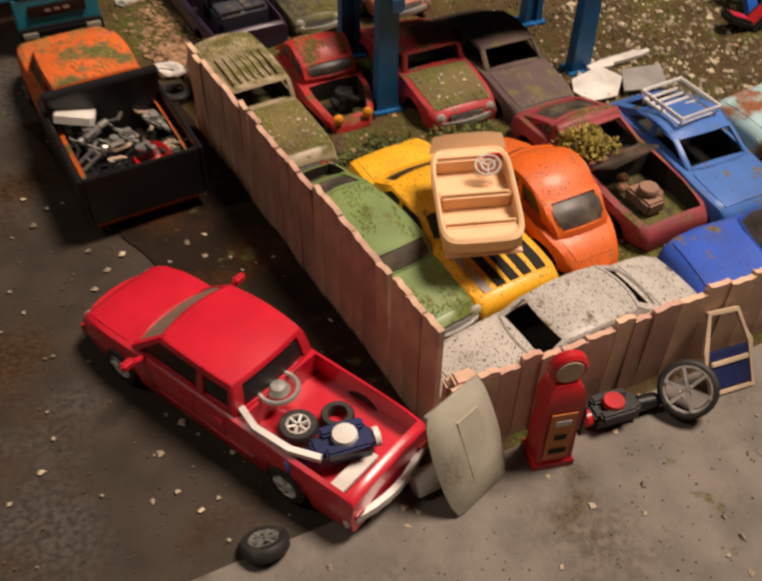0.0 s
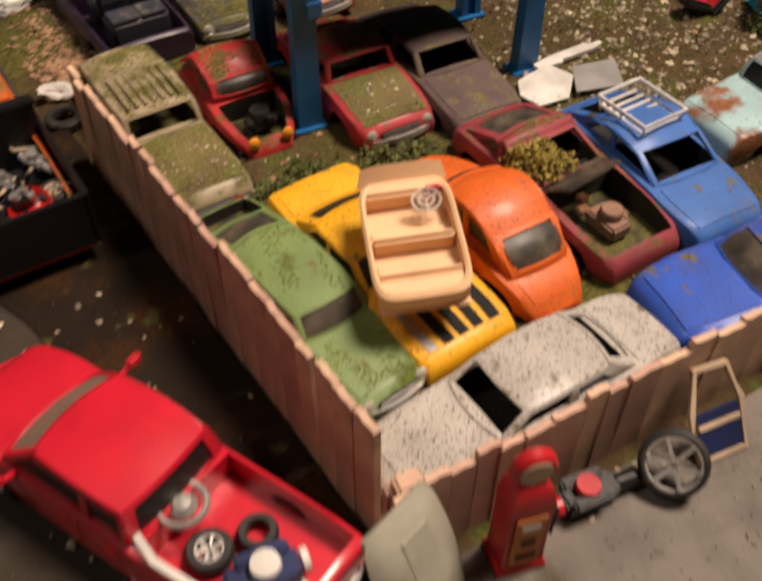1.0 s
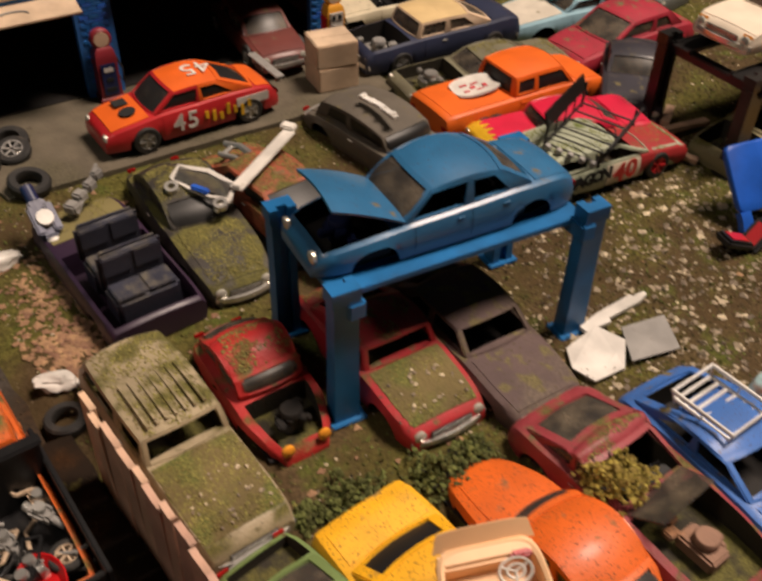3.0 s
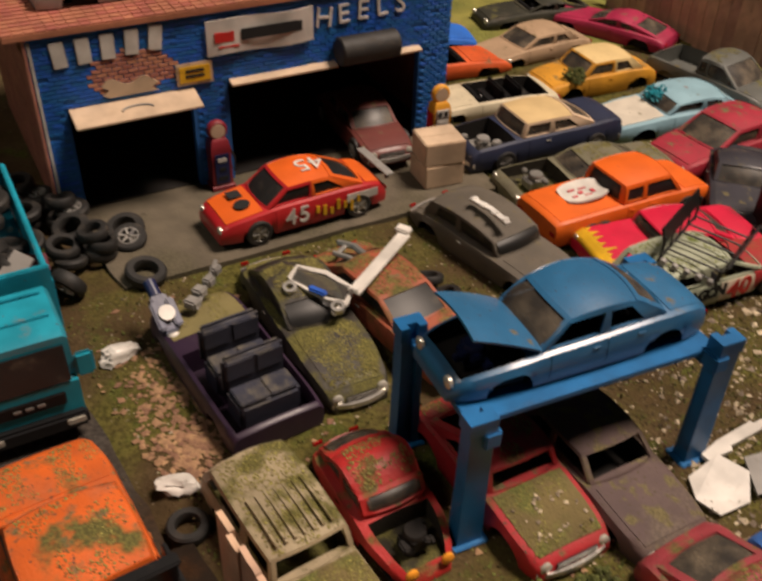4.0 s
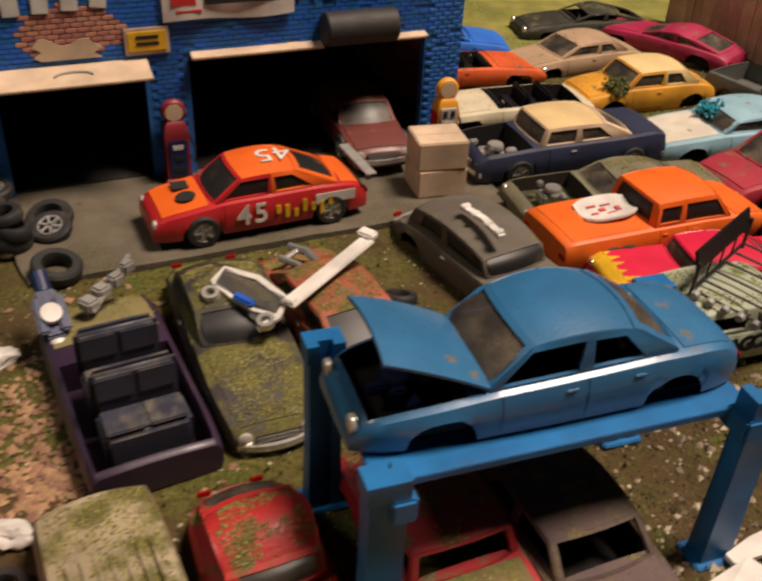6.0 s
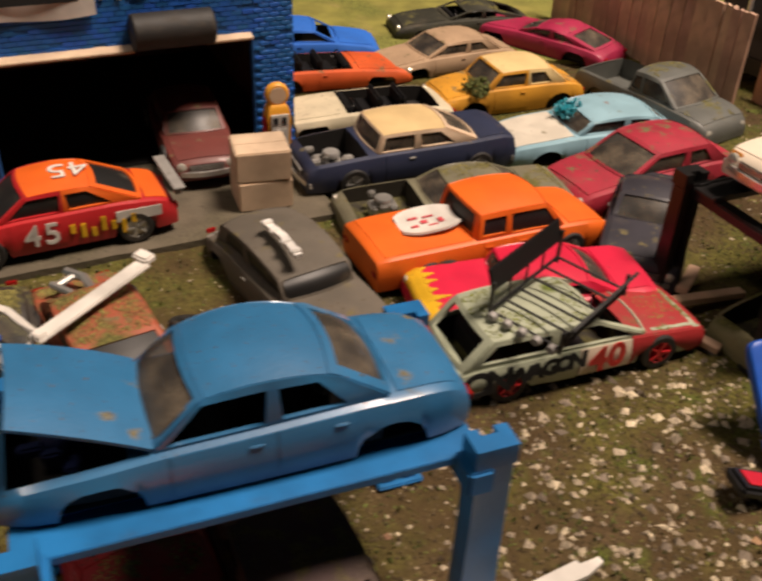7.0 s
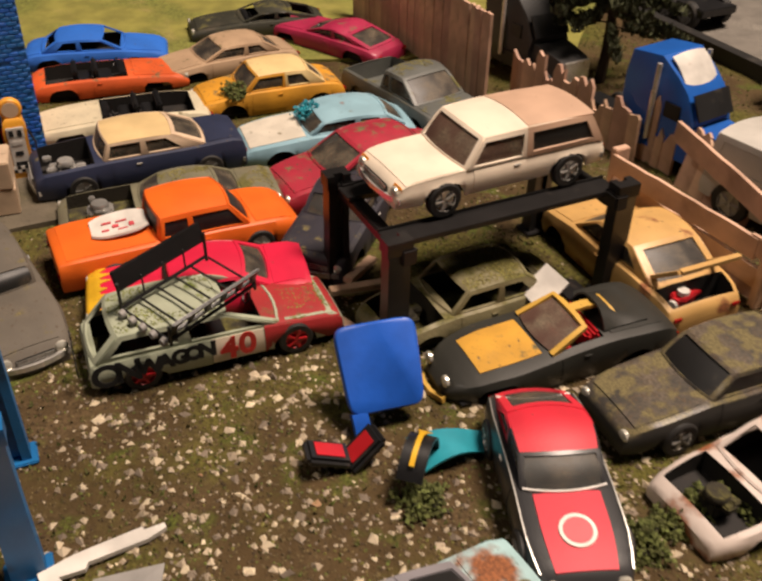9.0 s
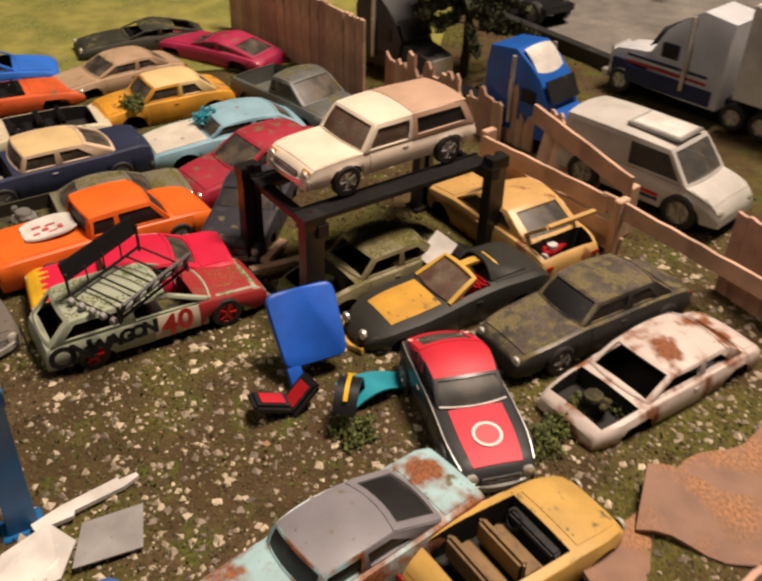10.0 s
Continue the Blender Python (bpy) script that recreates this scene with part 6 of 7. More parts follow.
for x in (-1.35, -.8, -.25, .3, .85, 1.35):
    box(bm, (x, 0, 0), (.2, .07, .3), .02, m)
part("slotted_board", bm, M["black"], T)
for k in range(5):
    bm = bmesh.new()
    lathe(bm, [(.001, -.08), (.1, -.08), (.13, .05), (.001, .07)], 10, Matrix.Translation((-1.55, -.8 + k * .4, .1)), "x")
    part("spot_lamp", bm, M["grey"], T)

# ---- numbers on the race car ----
side_words(race, "4", .72, .82, .9, "white", 1.29, 1.0, 0, True)
side_words(race, "5", .2, .82, .9, "white", 1.29, 1.0, 0, True)
ro = lettering("45", 1.15, .012)
part("roof_number", place_bm(ro, Matrix.Translation((-.6, 0, 2.07))), M["white"], race, "white number on the roof")
for k in range(7):
    bm = bmesh.new()
    x = -.35 - k * .28
    box(bm, (x, 1.275, .85 - .1 * (k % 3)), (.15, .03, .3 + .15 * (k % 2)), .02)
    part("flame_drip", bm, M["yellow"], race)
bm = bmesh.new()
box(bm, (-2.2, 1.26, .95), (1.3, .03, .34), .01)
part("side_bar", bm, M["white"], race)
bm = bmesh.new()
lathe(bm, [(.001, .02), (.3, .02), (.3, 0), (.001, 0)], 18, Matrix.Translation((2.2, .3, 1.27)) @ Euler((0, radians(7), 0)).to_matrix().to_4x4())
part("bonnet_mark", bm, M["writing"], race)
bm = bmesh.new()
box(bm, (2.2, -.45, 1.28), (.5, .5, .03), .01)
part("bonnet_mark", bm, M["writing"], race)
bm = bmesh.new()
box(bm, (-3.45, 0, 1.42), (.35, 2.3, .06), .02)
box(bm, (-3.45, .9, 1.28), (.2, .06, .3), .01)
box(bm, (-3.45, -.9, 1.28), (.2, .06, .3), .01)
part("spoiler", bm, M["grey"], race)

# ---- flames on the custom car ----
fo = BODY[flame.name]
panel("nose_cover", fo, .93, .998, .3, 11.7, .03, M["yellow"], flame, "yellow painted nose", n=6)
rf = random.Random(3)
for k in range(8):
    j, reach = 3.3 + k * .66 + rf.uniform(-.12, .12), rf.uniform(.02, .085)
    for i, w in enumerate((.42, .27, .13)):
        panel("flame_lick", fo, .935 - reach * (i + 1) / 3, .937 - reach * i / 3, j - w / 2, j + w / 2, .04, M["yellow"], flame)

# ---- scrap lying on the mossy cars ----
T = thing("dash_salvage", (-.9, 33.6, 1.62), -28, "white plastic dashboard frame with blue dial", "dashboard", tip=6, lean=12)
bm = bmesh.new()
rod(bm, [(-1.0, .1, .1), (-.95, .5, .25), (0, .62, .35), (.95, .5, .25), (1.0, .05, .1), (.8, -.5, .05)], .16, .1)
rod(bm, [(-1.0, .1, .1), (-.3, -.05, .1), (.4, -.1, .1), (1.0, .05, .1)], .1, .1)
part("frame", bm, M["white"], T)
bm = bmesh.new()
slab(bm, lambda u, v: (-.9 + 1.8 * v, .05 + .45 * u, .14 + .18 * u), 3, 6, .03)
part("screen", bm, M["clear"], T)
for x in (-.8, .85):
    bm = bmesh.new()
    lathe(bm, [(.12, -.06), (.22, -.06), (.22, .12), (.12, .12), (.12, -.06)], 14, Matrix.Translation((x, -.25, .1)))
    part("gauge_ring", bm, M["chrome"], T)
bm = bmesh.new()
box(bm, (.05, -.02, .22), (.6, .22, .14), .05)
part("dial", bm, M["blue"], T)
T = thing("white_strip", (1.1, 34.65, 2.0), 57, "white plastic strip lying across two cars", "plastic strip", tip=-5)
bm = bmesh.new()
box(bm, (0, 0, .05), (3.3, .42, .1), .03)
box(bm, (1.75, .1, .12), (.35, .5, .2), .05)
box(bm, (-1.5, 0, .13), (.25, .3, .08), .03)
part("bar", bm, M["white"], T)
T = thing("arm_salvage", (.35, 36.0, 1.35), -35, "silver suspension arm on a mossy car", "car part")
bm = bmesh.new()
rod(bm, [(-.8, .25, .1), (-.2, .3, .15), (.3, .1, .15), (.8, -.25, .1)], .12, n=7)
rod(bm, [(-.6, -.35, .1), (0, -.3, .1), (.5, -.4, .1), (.75, -.2, .1)], .1, n=7)
rod(bm, [(-.5, .28, .1), (-.45, -.35, .1)], .09, n=7)
part("arm", bm, M["silver"], T)
engine_thing((-5.6, 33.3, 1.0), 120, M["navy"], "dark blue engine with white cap on the truck", 1.25, -35)
T = thing("axle_unit", (-4.35, 34.2, 1.15), 60, "dark grey jointed axle unit on the bonnet", "car part")
bm = bmesh.new()
for k in range(4):
    box(bm, (-.7 + k * .45, .05 * (k % 2), .22 + .12 * k), (.4, .45 - .06 * k, .32), .06)
rod(bm, [(-.8, -.2, .1), (.9, .2, .75)], .07, n=6)
part("unit", bm, M["grey"], T)
# chrome trim on the grey saloon, plate on the orange pickup
T = thing("bumper_salvage", (5.1, 37.75, 1.86), -58, "chrome bumper trim on the grey saloon", "car part")
bm = bmesh.new()
rod(bm, [(-.95, 0, .08), (0, .05, .14), (.95, 0, .08)], .22, .12)
for x in (-.8, -.3, .3, .8):
    box(bm, (x, -.02, .18), (.16, .3, .12), .03)
part("bar", bm, M["bright"], T)
T = thing("engraved_plate", inside(orange_pickup, -1.75, .1, 1.30), 20, "white plastic plate with red shapes on the pickup", "plate", tip=-5)
bm = bmesh.new()
slab(bm, lambda u, v: ((u - .5) * 1.7, (v - .5) * (1.35 - .5 * abs(2 * u - 1) ** 3), .1 + .1 * (2 * v - 1) ** 2), 8, 6, .07)
part("plate", bm, M["white"], T)
for x, y, w, h in ((-.35, .22, .3, .1), (.1, .18, .34, .07), (-.1, -.05, .2, .16), (.38, -.12, .16, .22), (-.42, -.2, .22, .1), (.1, -.28, .3, .06)):
    bm = bmesh.new()
    box(bm, (x, y, .13), (w, h, .04), .01)
    part("red_shape", bm, M["derby_pink"], T)

# ---- open yard: scrap on the gravel ----
flat_piece("white_strip", (10.8, 28.55, .1), 29, [(-1.4, -.2), (-.5, -.28), (-.4, -.14), (.9, -.14), (1.35, -.02), (1.35, .12), (.9, .14), (.9, .24), (-.6, .2), (-1.4, .06)], .12, M["white"], "white plastic strip lying on gravel", "plastic strip", 2)
flat_piece("grey_sheet", (11.3, 27.35, .1), 10, [(-.85, -.7), (.75, -.55), (.95, .7), (-.5, .55)], .05, M["grey"], "grey plastic sheet lying on gravel", "plastic sheet", 3, 4, .08)
flat_piece("white_sheet", (9.75, 26.9, .1), 40, [(-.9, -.5), (.1, -.8), (.9, -.3), (.8, .6), (-.4, .75), (-.95, .2)], .06, M["white"], "crumpled white sheet lying on gravel", "plastic sheet", -4, 3, .12)
T = thing("blue_board", (17.1, 32.0, .05), 15, "bright blue plastic panel leaning back on gravel", "panel", lean=-39)
bm = bmesh.new()
rim = [(math.copysign(abs(math.cos(t)) ** .28, math.cos(t)), math.copysign(abs(math.sin(t)) ** .28, math.sin(t))) for t in np.linspace(0, math.tau, 57)[:-1]]
loft(bm, [[Vector((x * 1.03 * k * (1 + .05 * z), y, 1.78 + z * 1.12 * k)) for x, z in rim] for k, y in ((.95, -.12), (.985, -.09), (1, -.03), (1, .06), (.96, .12))], closed=True, caps=True)
part("board", bm, M["blue"], T)
bm = bmesh.new()
rod(bm, [(-.74, .02, .72), (-.72, .02, .4), (-.7, .12, .0)], .4, .26)
part("leg", bm, M["blue"], T)
T = thing("seat_salvage", (15.8, 31.15, .05), 12, "black and red toy car seat on its side", "car seat", tip=8)
for x, tp, nm in ((-.35, -12, "seat_cushion"), (.5, 48, "seat_back")):
    m = Matrix.Translation((x, 0, .3 if x < 0 else .42)) @ Euler((0, radians(-tp), radians(15 if x > 0 else 0))).to_matrix().to_4x4()
    bm = bmesh.new()
    box(bm, (0, 0, 0), (1.15, .75, .28), .09, m)
    c = part(nm, bm, M["black"], T)
    bm = bmesh.new()
    box(bm, (0, 0, .12), (.8, .5, .1), .04, m)
    part("red_pad", bm, M["red"], c)
T = thing("wing_salvage", (17.6, 30.55, .05), 70, "black curved wing with a yellow arrow", "car wing")
bm = bmesh.new()
slab(bm, lambda u, v: (1.05 * math.cos(math.pi * (.05 + .75 * u)) * .8, (v - .5) * .62, 1.15 * math.sin(math.pi * (.05 + .75 * u))), 12, 4, .08)
w = part("arch", bm, M["black"], T)
bm = bmesh.new()
slab(bm, lambda u, v: (1.18 * math.cos(math.pi * (.3 + .4 * u)) * .82, (v - .5) * (.12 if .3 < u else .12 + .8 * (.3 - u)), 1.29 * math.sin(math.pi * (.3 + .4 * u))), 10, 3, .03)
part("arrow", bm, M["yellow"], w)
T = thing("wing_salvage", (18.5, 31.5, .05), 15, "teal curved plastic wing on gravel", "car wing", lean=12)
bm = bmesh.new()
slab(bm, lambda u, v: ((u - .5) * 2.0, (v - .5) * (1.1 - .5 * u), .1 + .42 * math.sin(math.pi * min(1, u * 1.1)) * (1 - .4 * v)), 8, 6, .07)
part("curve", bm, M["teal"], T)
flat_piece("grey_sheet", (21.6, 36.6, 1.25), 30, [(-.6, -.5), (.55, -.45), (.6, .5), (-.5, .5)], .06, M["white"], "pale grey sheet on a stripped car", "plastic sheet", -35, 8)
flat_piece("grey_sheet", (22.5, 36.8, 1.1), 30, [(-.7, -.5), (.6, -.45), (.6, .5), (-.6, .55)], .06, M["black"], "black curved sheet beside a stripped car", "plastic sheet", 25, 8, -.2)
for k, (x, y, t, L, z) in enumerate(((16.6, 38.0, 20, 2.4, .3), (15.6, 36.6, -40, 2.0, .15), (16.4, 39.0, 60, 1.6, .2))):
    T = thing("wood_batten", (x, y, z), t, "pale wooden batten on the ground", "batten", "battens", 4)
    bm = bmesh.new()
    box(bm, (0, 0, .1), (L, .32, .2), .02)
    part("stick", bm, M["wood"], T)
# raised lid of the ochre car, interior pink engine
T = yellow_truck
bm = bmesh.new()
m = Matrix.Translation((-2.0, 0, 1.35)) @ Euler((0, radians(38), 0)).to_matrix().to_4x4()
for a, b in (((-1.5, -1.05, 0), (.05, -1.05, 0)), ((-1.5, 1.05, 0), (.05, 1.05, 0)), ((-1.5, -1.05, 0), (-1.5, 1.05, 0)), ((.0, -1.05, 0), (.0, 1.05, 0))):
    rod(bm, [m @ Vector(a), m @ Vector(b)], .18, .12)
part("raised_lid", bm, M["ochre"], T)
engine_thing(inside(yellow_truck, -2.7, .2, .55), 40, M["red"], "dull red scrap inside an ochre car boot", .9)
# mossy lining of stripped shells, small dirt heaps
rough_clump("moss_tuft", inside(rust_frame, 1.7, .1, .25), .75, .55, 600, "bush", "dark moss inside a rusty shell", "moss", 61)
rough_clump("moss_tuft", inside(taxi, 1.6, .9, 1.05), .55, .7, 450, "bush", "dark green foam bush on an ochre car", "moss", 62)
rough_clump("moss_tuft", inside(white_teal, .5, -.3, 1.4), .6, .5, 400, "teal", "teal foam lump on a pale car", "moss", 63)
for k, (x, y, s) in enumerate(((-4.6, 27.4, .7), (-6.95, 32.6, .75))):
    T = thing("white_lump", (x, y, .05), 40 * k, "crumpled white scrap on the dirt", "scrap")
    bm = bmesh.new()
    bmesh.ops.create_icosphere(bm, subdivisions=3, radius=.55 * s)
    for v in bm.verts:
        v.co *= 1 + .45 * noise.noise(v.co * 2.5 + Vector((k * 9, 0, 0))) + .4 * noise.noise(v.co * 7 + Vector((0, k * 5, 2)))
        v.co = Vector((v.co.x * 1.4, v.co.y * .7, max(0, v.co.z * .6 + .2)))
    part("lump", bm, M["white"], T)
tyre_thing((-4.15, 26.1, .18), .55, .3, turn=10, label="black tyre lying on moss")

# ---- tyre heap beside the garage ----
rt = random.Random(12)
spots = [(-8.4, 37.9), (-7.3, 38.4), (-8.0, 39.2), (-9.3, 38.9), (-9.9, 40.0), (-9.4, 37.3), (-6.7, 36.3), (-10.8, 38.4), (-11.3, 39.9), (-12.1, 41.0), (-10.9, 40.9), (-13.0, 39.6), (-12.4, 42.4), (-13.6, 41.4), (-13.9, 43.0), (-14.6, 40.6), (-11.7, 37.6), (-15.2, 42.2)]
for k, (x, y) in enumerate(spots):
    for lv in range(rt.choice((1, 2, 2, 3)) if k not in (6,) else 1):
        chromed = rt.random() < .15
        tyre_thing((x + rt.uniform(-.25, .25), y + rt.uniform(-.25, .25), .42 + lv * .36), rt.uniform(.5, .72), rt.uniform(.3, .42), turn=rt.uniform(0, 360), lean=90 + rt.uniform(-22, 22), rim="chrome" if chromed else None,
                   label="black tyre on chrome rim in a heap" if chromed else "black rubber model tyre in a heap")
tyre_thing((-9.0, 35.7, .6), .62, .45, turn=-30, lean=25, rim="chrome", label="chrome wire wheel with thin tyre")
for k, (x, y, z) in enumerate(((2.9, 36.0, .4), (3.4, 35.2, .3), (2.2, 32.7, .5))):
    tyre_thing((x, y, z), .5, .3, turn=50 * k, lean=70, label="black tyre beside a mossy car")
gas_pump((-4.6, 42.55, .21), GA, "dark red fuel pump between the garage doors", P((0.22, 0.015, 0.025), dust=.3), M["navy"], 2.9)
M["pump_yellow"] = mat("yellow_pump_paint", (0.72, 0.33, 0.03), 0.45, 0, [(DIRT, 4, 0.62, 0.8, False, 0.7)], (10, 0.06))
T = gas_pump((4.25, 45.55, .2), GA - 4, "yellow fuel pump with black and white checks", M["pump_yellow"], M["white"], 3.0)
bm = bmesh.new()
box(bm, (-.42, -.02, 1.0), (.06, .5, 1.5), .02)
part("side_panel", bm, M["red"], T, "red side panel")
bm = bmesh.new()
box(bm, (0, -.33, 1.72), (.6, .06, .42), .02)
dial = part("dial_plate", bm, M["white"], T, "white dial plate")
for x in (-.14, .14):
    bm = bmesh.new()
    box(bm, (x, -.37, 1.72), (.15, .02, .22), .005)
    part("printed_bar", bm, M["writing"], dial)
for i in range(5):
    for j in range(2):
        bm = bmesh.new()
        box(bm, (-.26 + i * .13, -.4, .28 + j * .13), (.12, .03, .12), .005)
        part("check_square", bm, M["white" if (i + j) % 2 else "writing"], T)
for k, (z, t) in enumerate(((.21, 19), (1.18, 16))):
    T = thing("cardboard_box", (3.95, 43.05, z), t, "plain cream block box stacked on the pad", "box", "stacked boxes")
    bm = bmesh.new()
    box(bm, (0, 0, .48), (1.68, 1.5, .96), .04)
    part("carton", bm, M["card"], T)
    bm = bmesh.new()
    box(bm, (0, 0, .965), (1.62, .05, .012), .004)
    part("lid_seam", bm, M["card"], T)

# ---- cyan dump truck ----
M["cyan"] = mat("cyan_truck_plastic", (0.015, 0.30, 0.42), 0.38, 0, [((0.22, 0.12, 0.05), 1.2, 0.58, 0.75, True, 0.8), (DIRT, 6, 0.66, 0.75, False, 0.8)], (10, 0.06), coat=.3)
T = thing("dump_truck", (-8.4, 28.95, .14), -65, "cyan toy dump truck loaded with tyres and scrap", "truck")
bm = bmesh.new()
loft(bm, [[Vector((x, y, z)) for y, z in ((-w, .55), (w, .55), (w, 1.9), (w * .98, 3.2), (w * .9, h), (-w * .9, h), (-w * .98, 3.2), (-w, 1.9))] for x, w, h in ((-2.5, 1.36, 3.35), (-.5, 1.38, 3.4), (-.22, 1.36, 3.3))], closed=True, caps=True)
loft(bm, [[Vector((x, y, z)) for y, z in ((-1.36, .55), (1.36, .55), (1.36, 1.95), (-1.36, 1.95))] for x in (-.25, 0, .02)], closed=True, caps=True)
part("cab", bm, M["cyan"], T)
bm = bmesh.new()
slab(bm, lambda u, v: (-.19 + .20 * (1 - u), (v - .5) * 2.35, 2.0 + 1.05 * u), 4, 6, .04)
part("windscreen", bm, M["dark_glass"], T)
bm = bmesh.new()
box(bm, (.05, 0, 1.5), (.08, 1.9, .42), .03)
g = part("grille", bm, M["black"], T)
for y in (-.3, 0, .3):
    bm = bmesh.new()
    box(bm, (.1, y, 1.5), (.03, .2, .1), .01)
    part("badge_bar", bm, M["silver"], g)
bm = bmesh.new()
box(bm, (.08, 0, .72), (.35, 2.8, .5), .08)
bp = part("front_bumper", bm, M["black"], T)
for s in (1, -1):
    bm = bmesh.new()
    box(bm, (.25, s * 1.05, .78), (.08, .5, .22), .03)
    part("headlight", bm, M["lamp"], bp)
    bm = bmesh.new()
    box(bm, (-.15, s * 1.6, 2.3), (.18, .52, .8), .08)
    part("mirror", bm, M["cyan"], T)
for x in (-2.2, -1.1):
    bm = bmesh.new()
    box(bm, (x, 0, 3.42), (.12, 2.2, .07), .02)
    part("roof_rib", bm, M["cyan"], T)
for nm, c, s in (("bed_side", (-6.6, 1.5, 2.3), (7.4, .16, 1.7)), ("bed_side", (-6.6, -1.5, 2.3), (7.4, .16, 1.7)), ("bed_front", (-2.95, 0, 2.6), (.18, 3.1, 2.2)), ("bed_tailgate", (-10.2, 0, 2.3), (.16, 2.8, 1.7)), ("bed_floor", (-6.6, 0, 1.5), (7.0, 2.8, .14))):
    bm = bmesh.new()
    box(bm, c, s, .04)
    part(nm, bm, M["cyan"], T)
bm = bmesh.new()
box(bm, (-5.2, 0, .95), (9.6, 1.2, .5), .06)
part("chassis", bm, M["black"], T)
for x in (-1.3, -7.4, -8.8):
    for s in (1, -1):
        wheel(T, x, s * 1.2, .55, .55, .4, M["cyan"])
cy = T
for k in range(16):
    x, y = rt.uniform(-9.6, -3.6), rt.uniform(-1.0, 1.0)
    tyre_thing(inside(cy, x, y, 2.0 + rt.uniform(0, .9)), rt.uniform(.5, .75), .38, turn=rt.uniform(0, 360), lean=90 + rt.uniform(-50, 50), rim="chrome" if k % 5 == 0 else None, label="black tyre in a load of scrap" if k % 5 else "chrome-rimmed tyre in a load of scrap")
flat_piece("panel_scrap", inside(cy, -4.6, -.1, 2.9), 30, [(-1.9, -.4), (1.8, -.45), (1.9, .4), (-1.8, .45)], .1, P((0.10, 0.02, 0.03), dust=.4), "dark maroon panel on the truck load", "panel", 12, 5)
flat_piece("panel_scrap", inside(cy, -3.8, .5, 2.8), 70, [(-1.0, -.4), (.9, -.3), (1.0, .35), (-.9, .4)], .08, M["grey"], "grey bent panel on the truck load", "panel", -18, 8, .1)
T = thing("metal_crook", (-13.2, 36.4, 0), 0, "thin grey metal arm beside the tyre heap", "crane arm")
bm = bmesh.new()
rod(bm, [(0, 0, 0), (-.2, .2, 3.0), (-.3, .3, 6.0), (.5, .3, 6.15), (.6, .3, 5.5)], .14, .14)
part("arm", bm, M["grey"], T)

# ---- broken fence and road on the far side ----
fence((23.3, 53.4), (26.9, 46.9), 3.0, 2.4, "jagged broken plank fence", .7, jag=.35, seed=8)
fence((27.2, 47.4), (28.2, 45.6), 3.3, 2.2, "splintered upright planks", .5, jag=.5, seed=9)
fence((28.2, 45.0), (29.6, 41.8), 2.6, 2.4, "leaning broken fence boards", .6, jag=.2, seed=10, lean=-14)
for k, (a, b, w) in enumerate((((27.5, 44.3, 2.5), (29.0, 38.2, 2.2), .75), ((25.0, 43.0, 1.9), (28.1, 37.9, 1.7), .7), ((28.0, 38.2, 1.8), (31.0, 31.6, 1.7), .62), ((25.6, 42.6, 1.1), (28.2, 37.6, .9), .7), ((27.4, 39.4, .4), (28.5, 37.2, .35), .6))):
    a, b = Vector(a), Vector(b)
    d = b - a
    T = thing("split_rail", tuple((a + b) / 2 - Vector((0, 0, w / 2))), math.degrees(math.atan2(d.y, d.x)), "pale split fence rail, partly fallen", "rail", "fence rails", math.degrees(math.atan2(-d.z, d.xy.length)), rt.uniform(-6, 6))
    bm = bmesh.new()
    n = 12
    loft(bm, [[Vector((-d.length / 2 + d.length * i / n, y, z + .05 * noise.noise((i * .9, z, k)))) for y, z in ((-.07, 0), (.07, 0), (.07, w), (-.07, w))] for i in range(n + 1)], closed=True, caps=True)
    part("board", bm, M["wood"], T)
for x, y, h in ((28.35, 37.4, 2.2), (25.3, 43.2, 2.4), (29.3, 38.6, 2.0)):
    T = thing("timber_stake", (x, y, 0), 26, "pale wooden fence post", "post", "fence posts")
    bm = bmesh.new()
    box(bm, (0, 0, h / 2), (.6, .3, h), .03)
    part("post", bm, M["wood"], T)
for k, (x, y, z, t) in enumerate(((23.4, 24.7, .05, 20), (25.6, 25.2, .3, -30), (27.2, 26.2, .4, 15))):
    T = thing("fallen_board", (x, y, z), t, "fallen brown board on the gravel", "board", "fallen boards", 12 - 8 * k, 14)
    bm = bmesh.new()
    slab(bm, lambda u, v: ((u - .5) * 3.4, (v - .5) * 1.9 + .15 * math.sin(u * 8), .1), 8, 4, .14)
    part("board", bm, M["rust_board"], T)
M["kerb"] = mat("black_kerb", (0.018, 0.017, 0.016), 0.5, 0, [((0.06, 0.05, 0.04), 1, 0.5, 0.9, True, 0.7)], (10, 0.15))
a, b = Vector((27.5, 72, .2)), Vector((44.5, 34.5, .2))
bm = bmesh.new()
rod(bm, [a.lerp(b, k / 30) for k in range(31)], .6, 1.1)
tagged(part("kerb", bm, M["kerb"]), "black raised kerb along the model road", "kerb", kind="structure")

# delivery van
M["van_paint"] = P((0.48, 0.46, 0.42), dust=.2)
van = car("van", (31.45, 41.1, .05), -58, "silver grey van with roof hatch and red stripe", M["van_paint"], "van", L=7.2, W=3.0, scale=1.0, group="", category="van", glass="clear", r=.72, sit=.55, chrome=False, side_glass=True, rear_side="van_paint", doors=2)
vo = BODY[van.name]
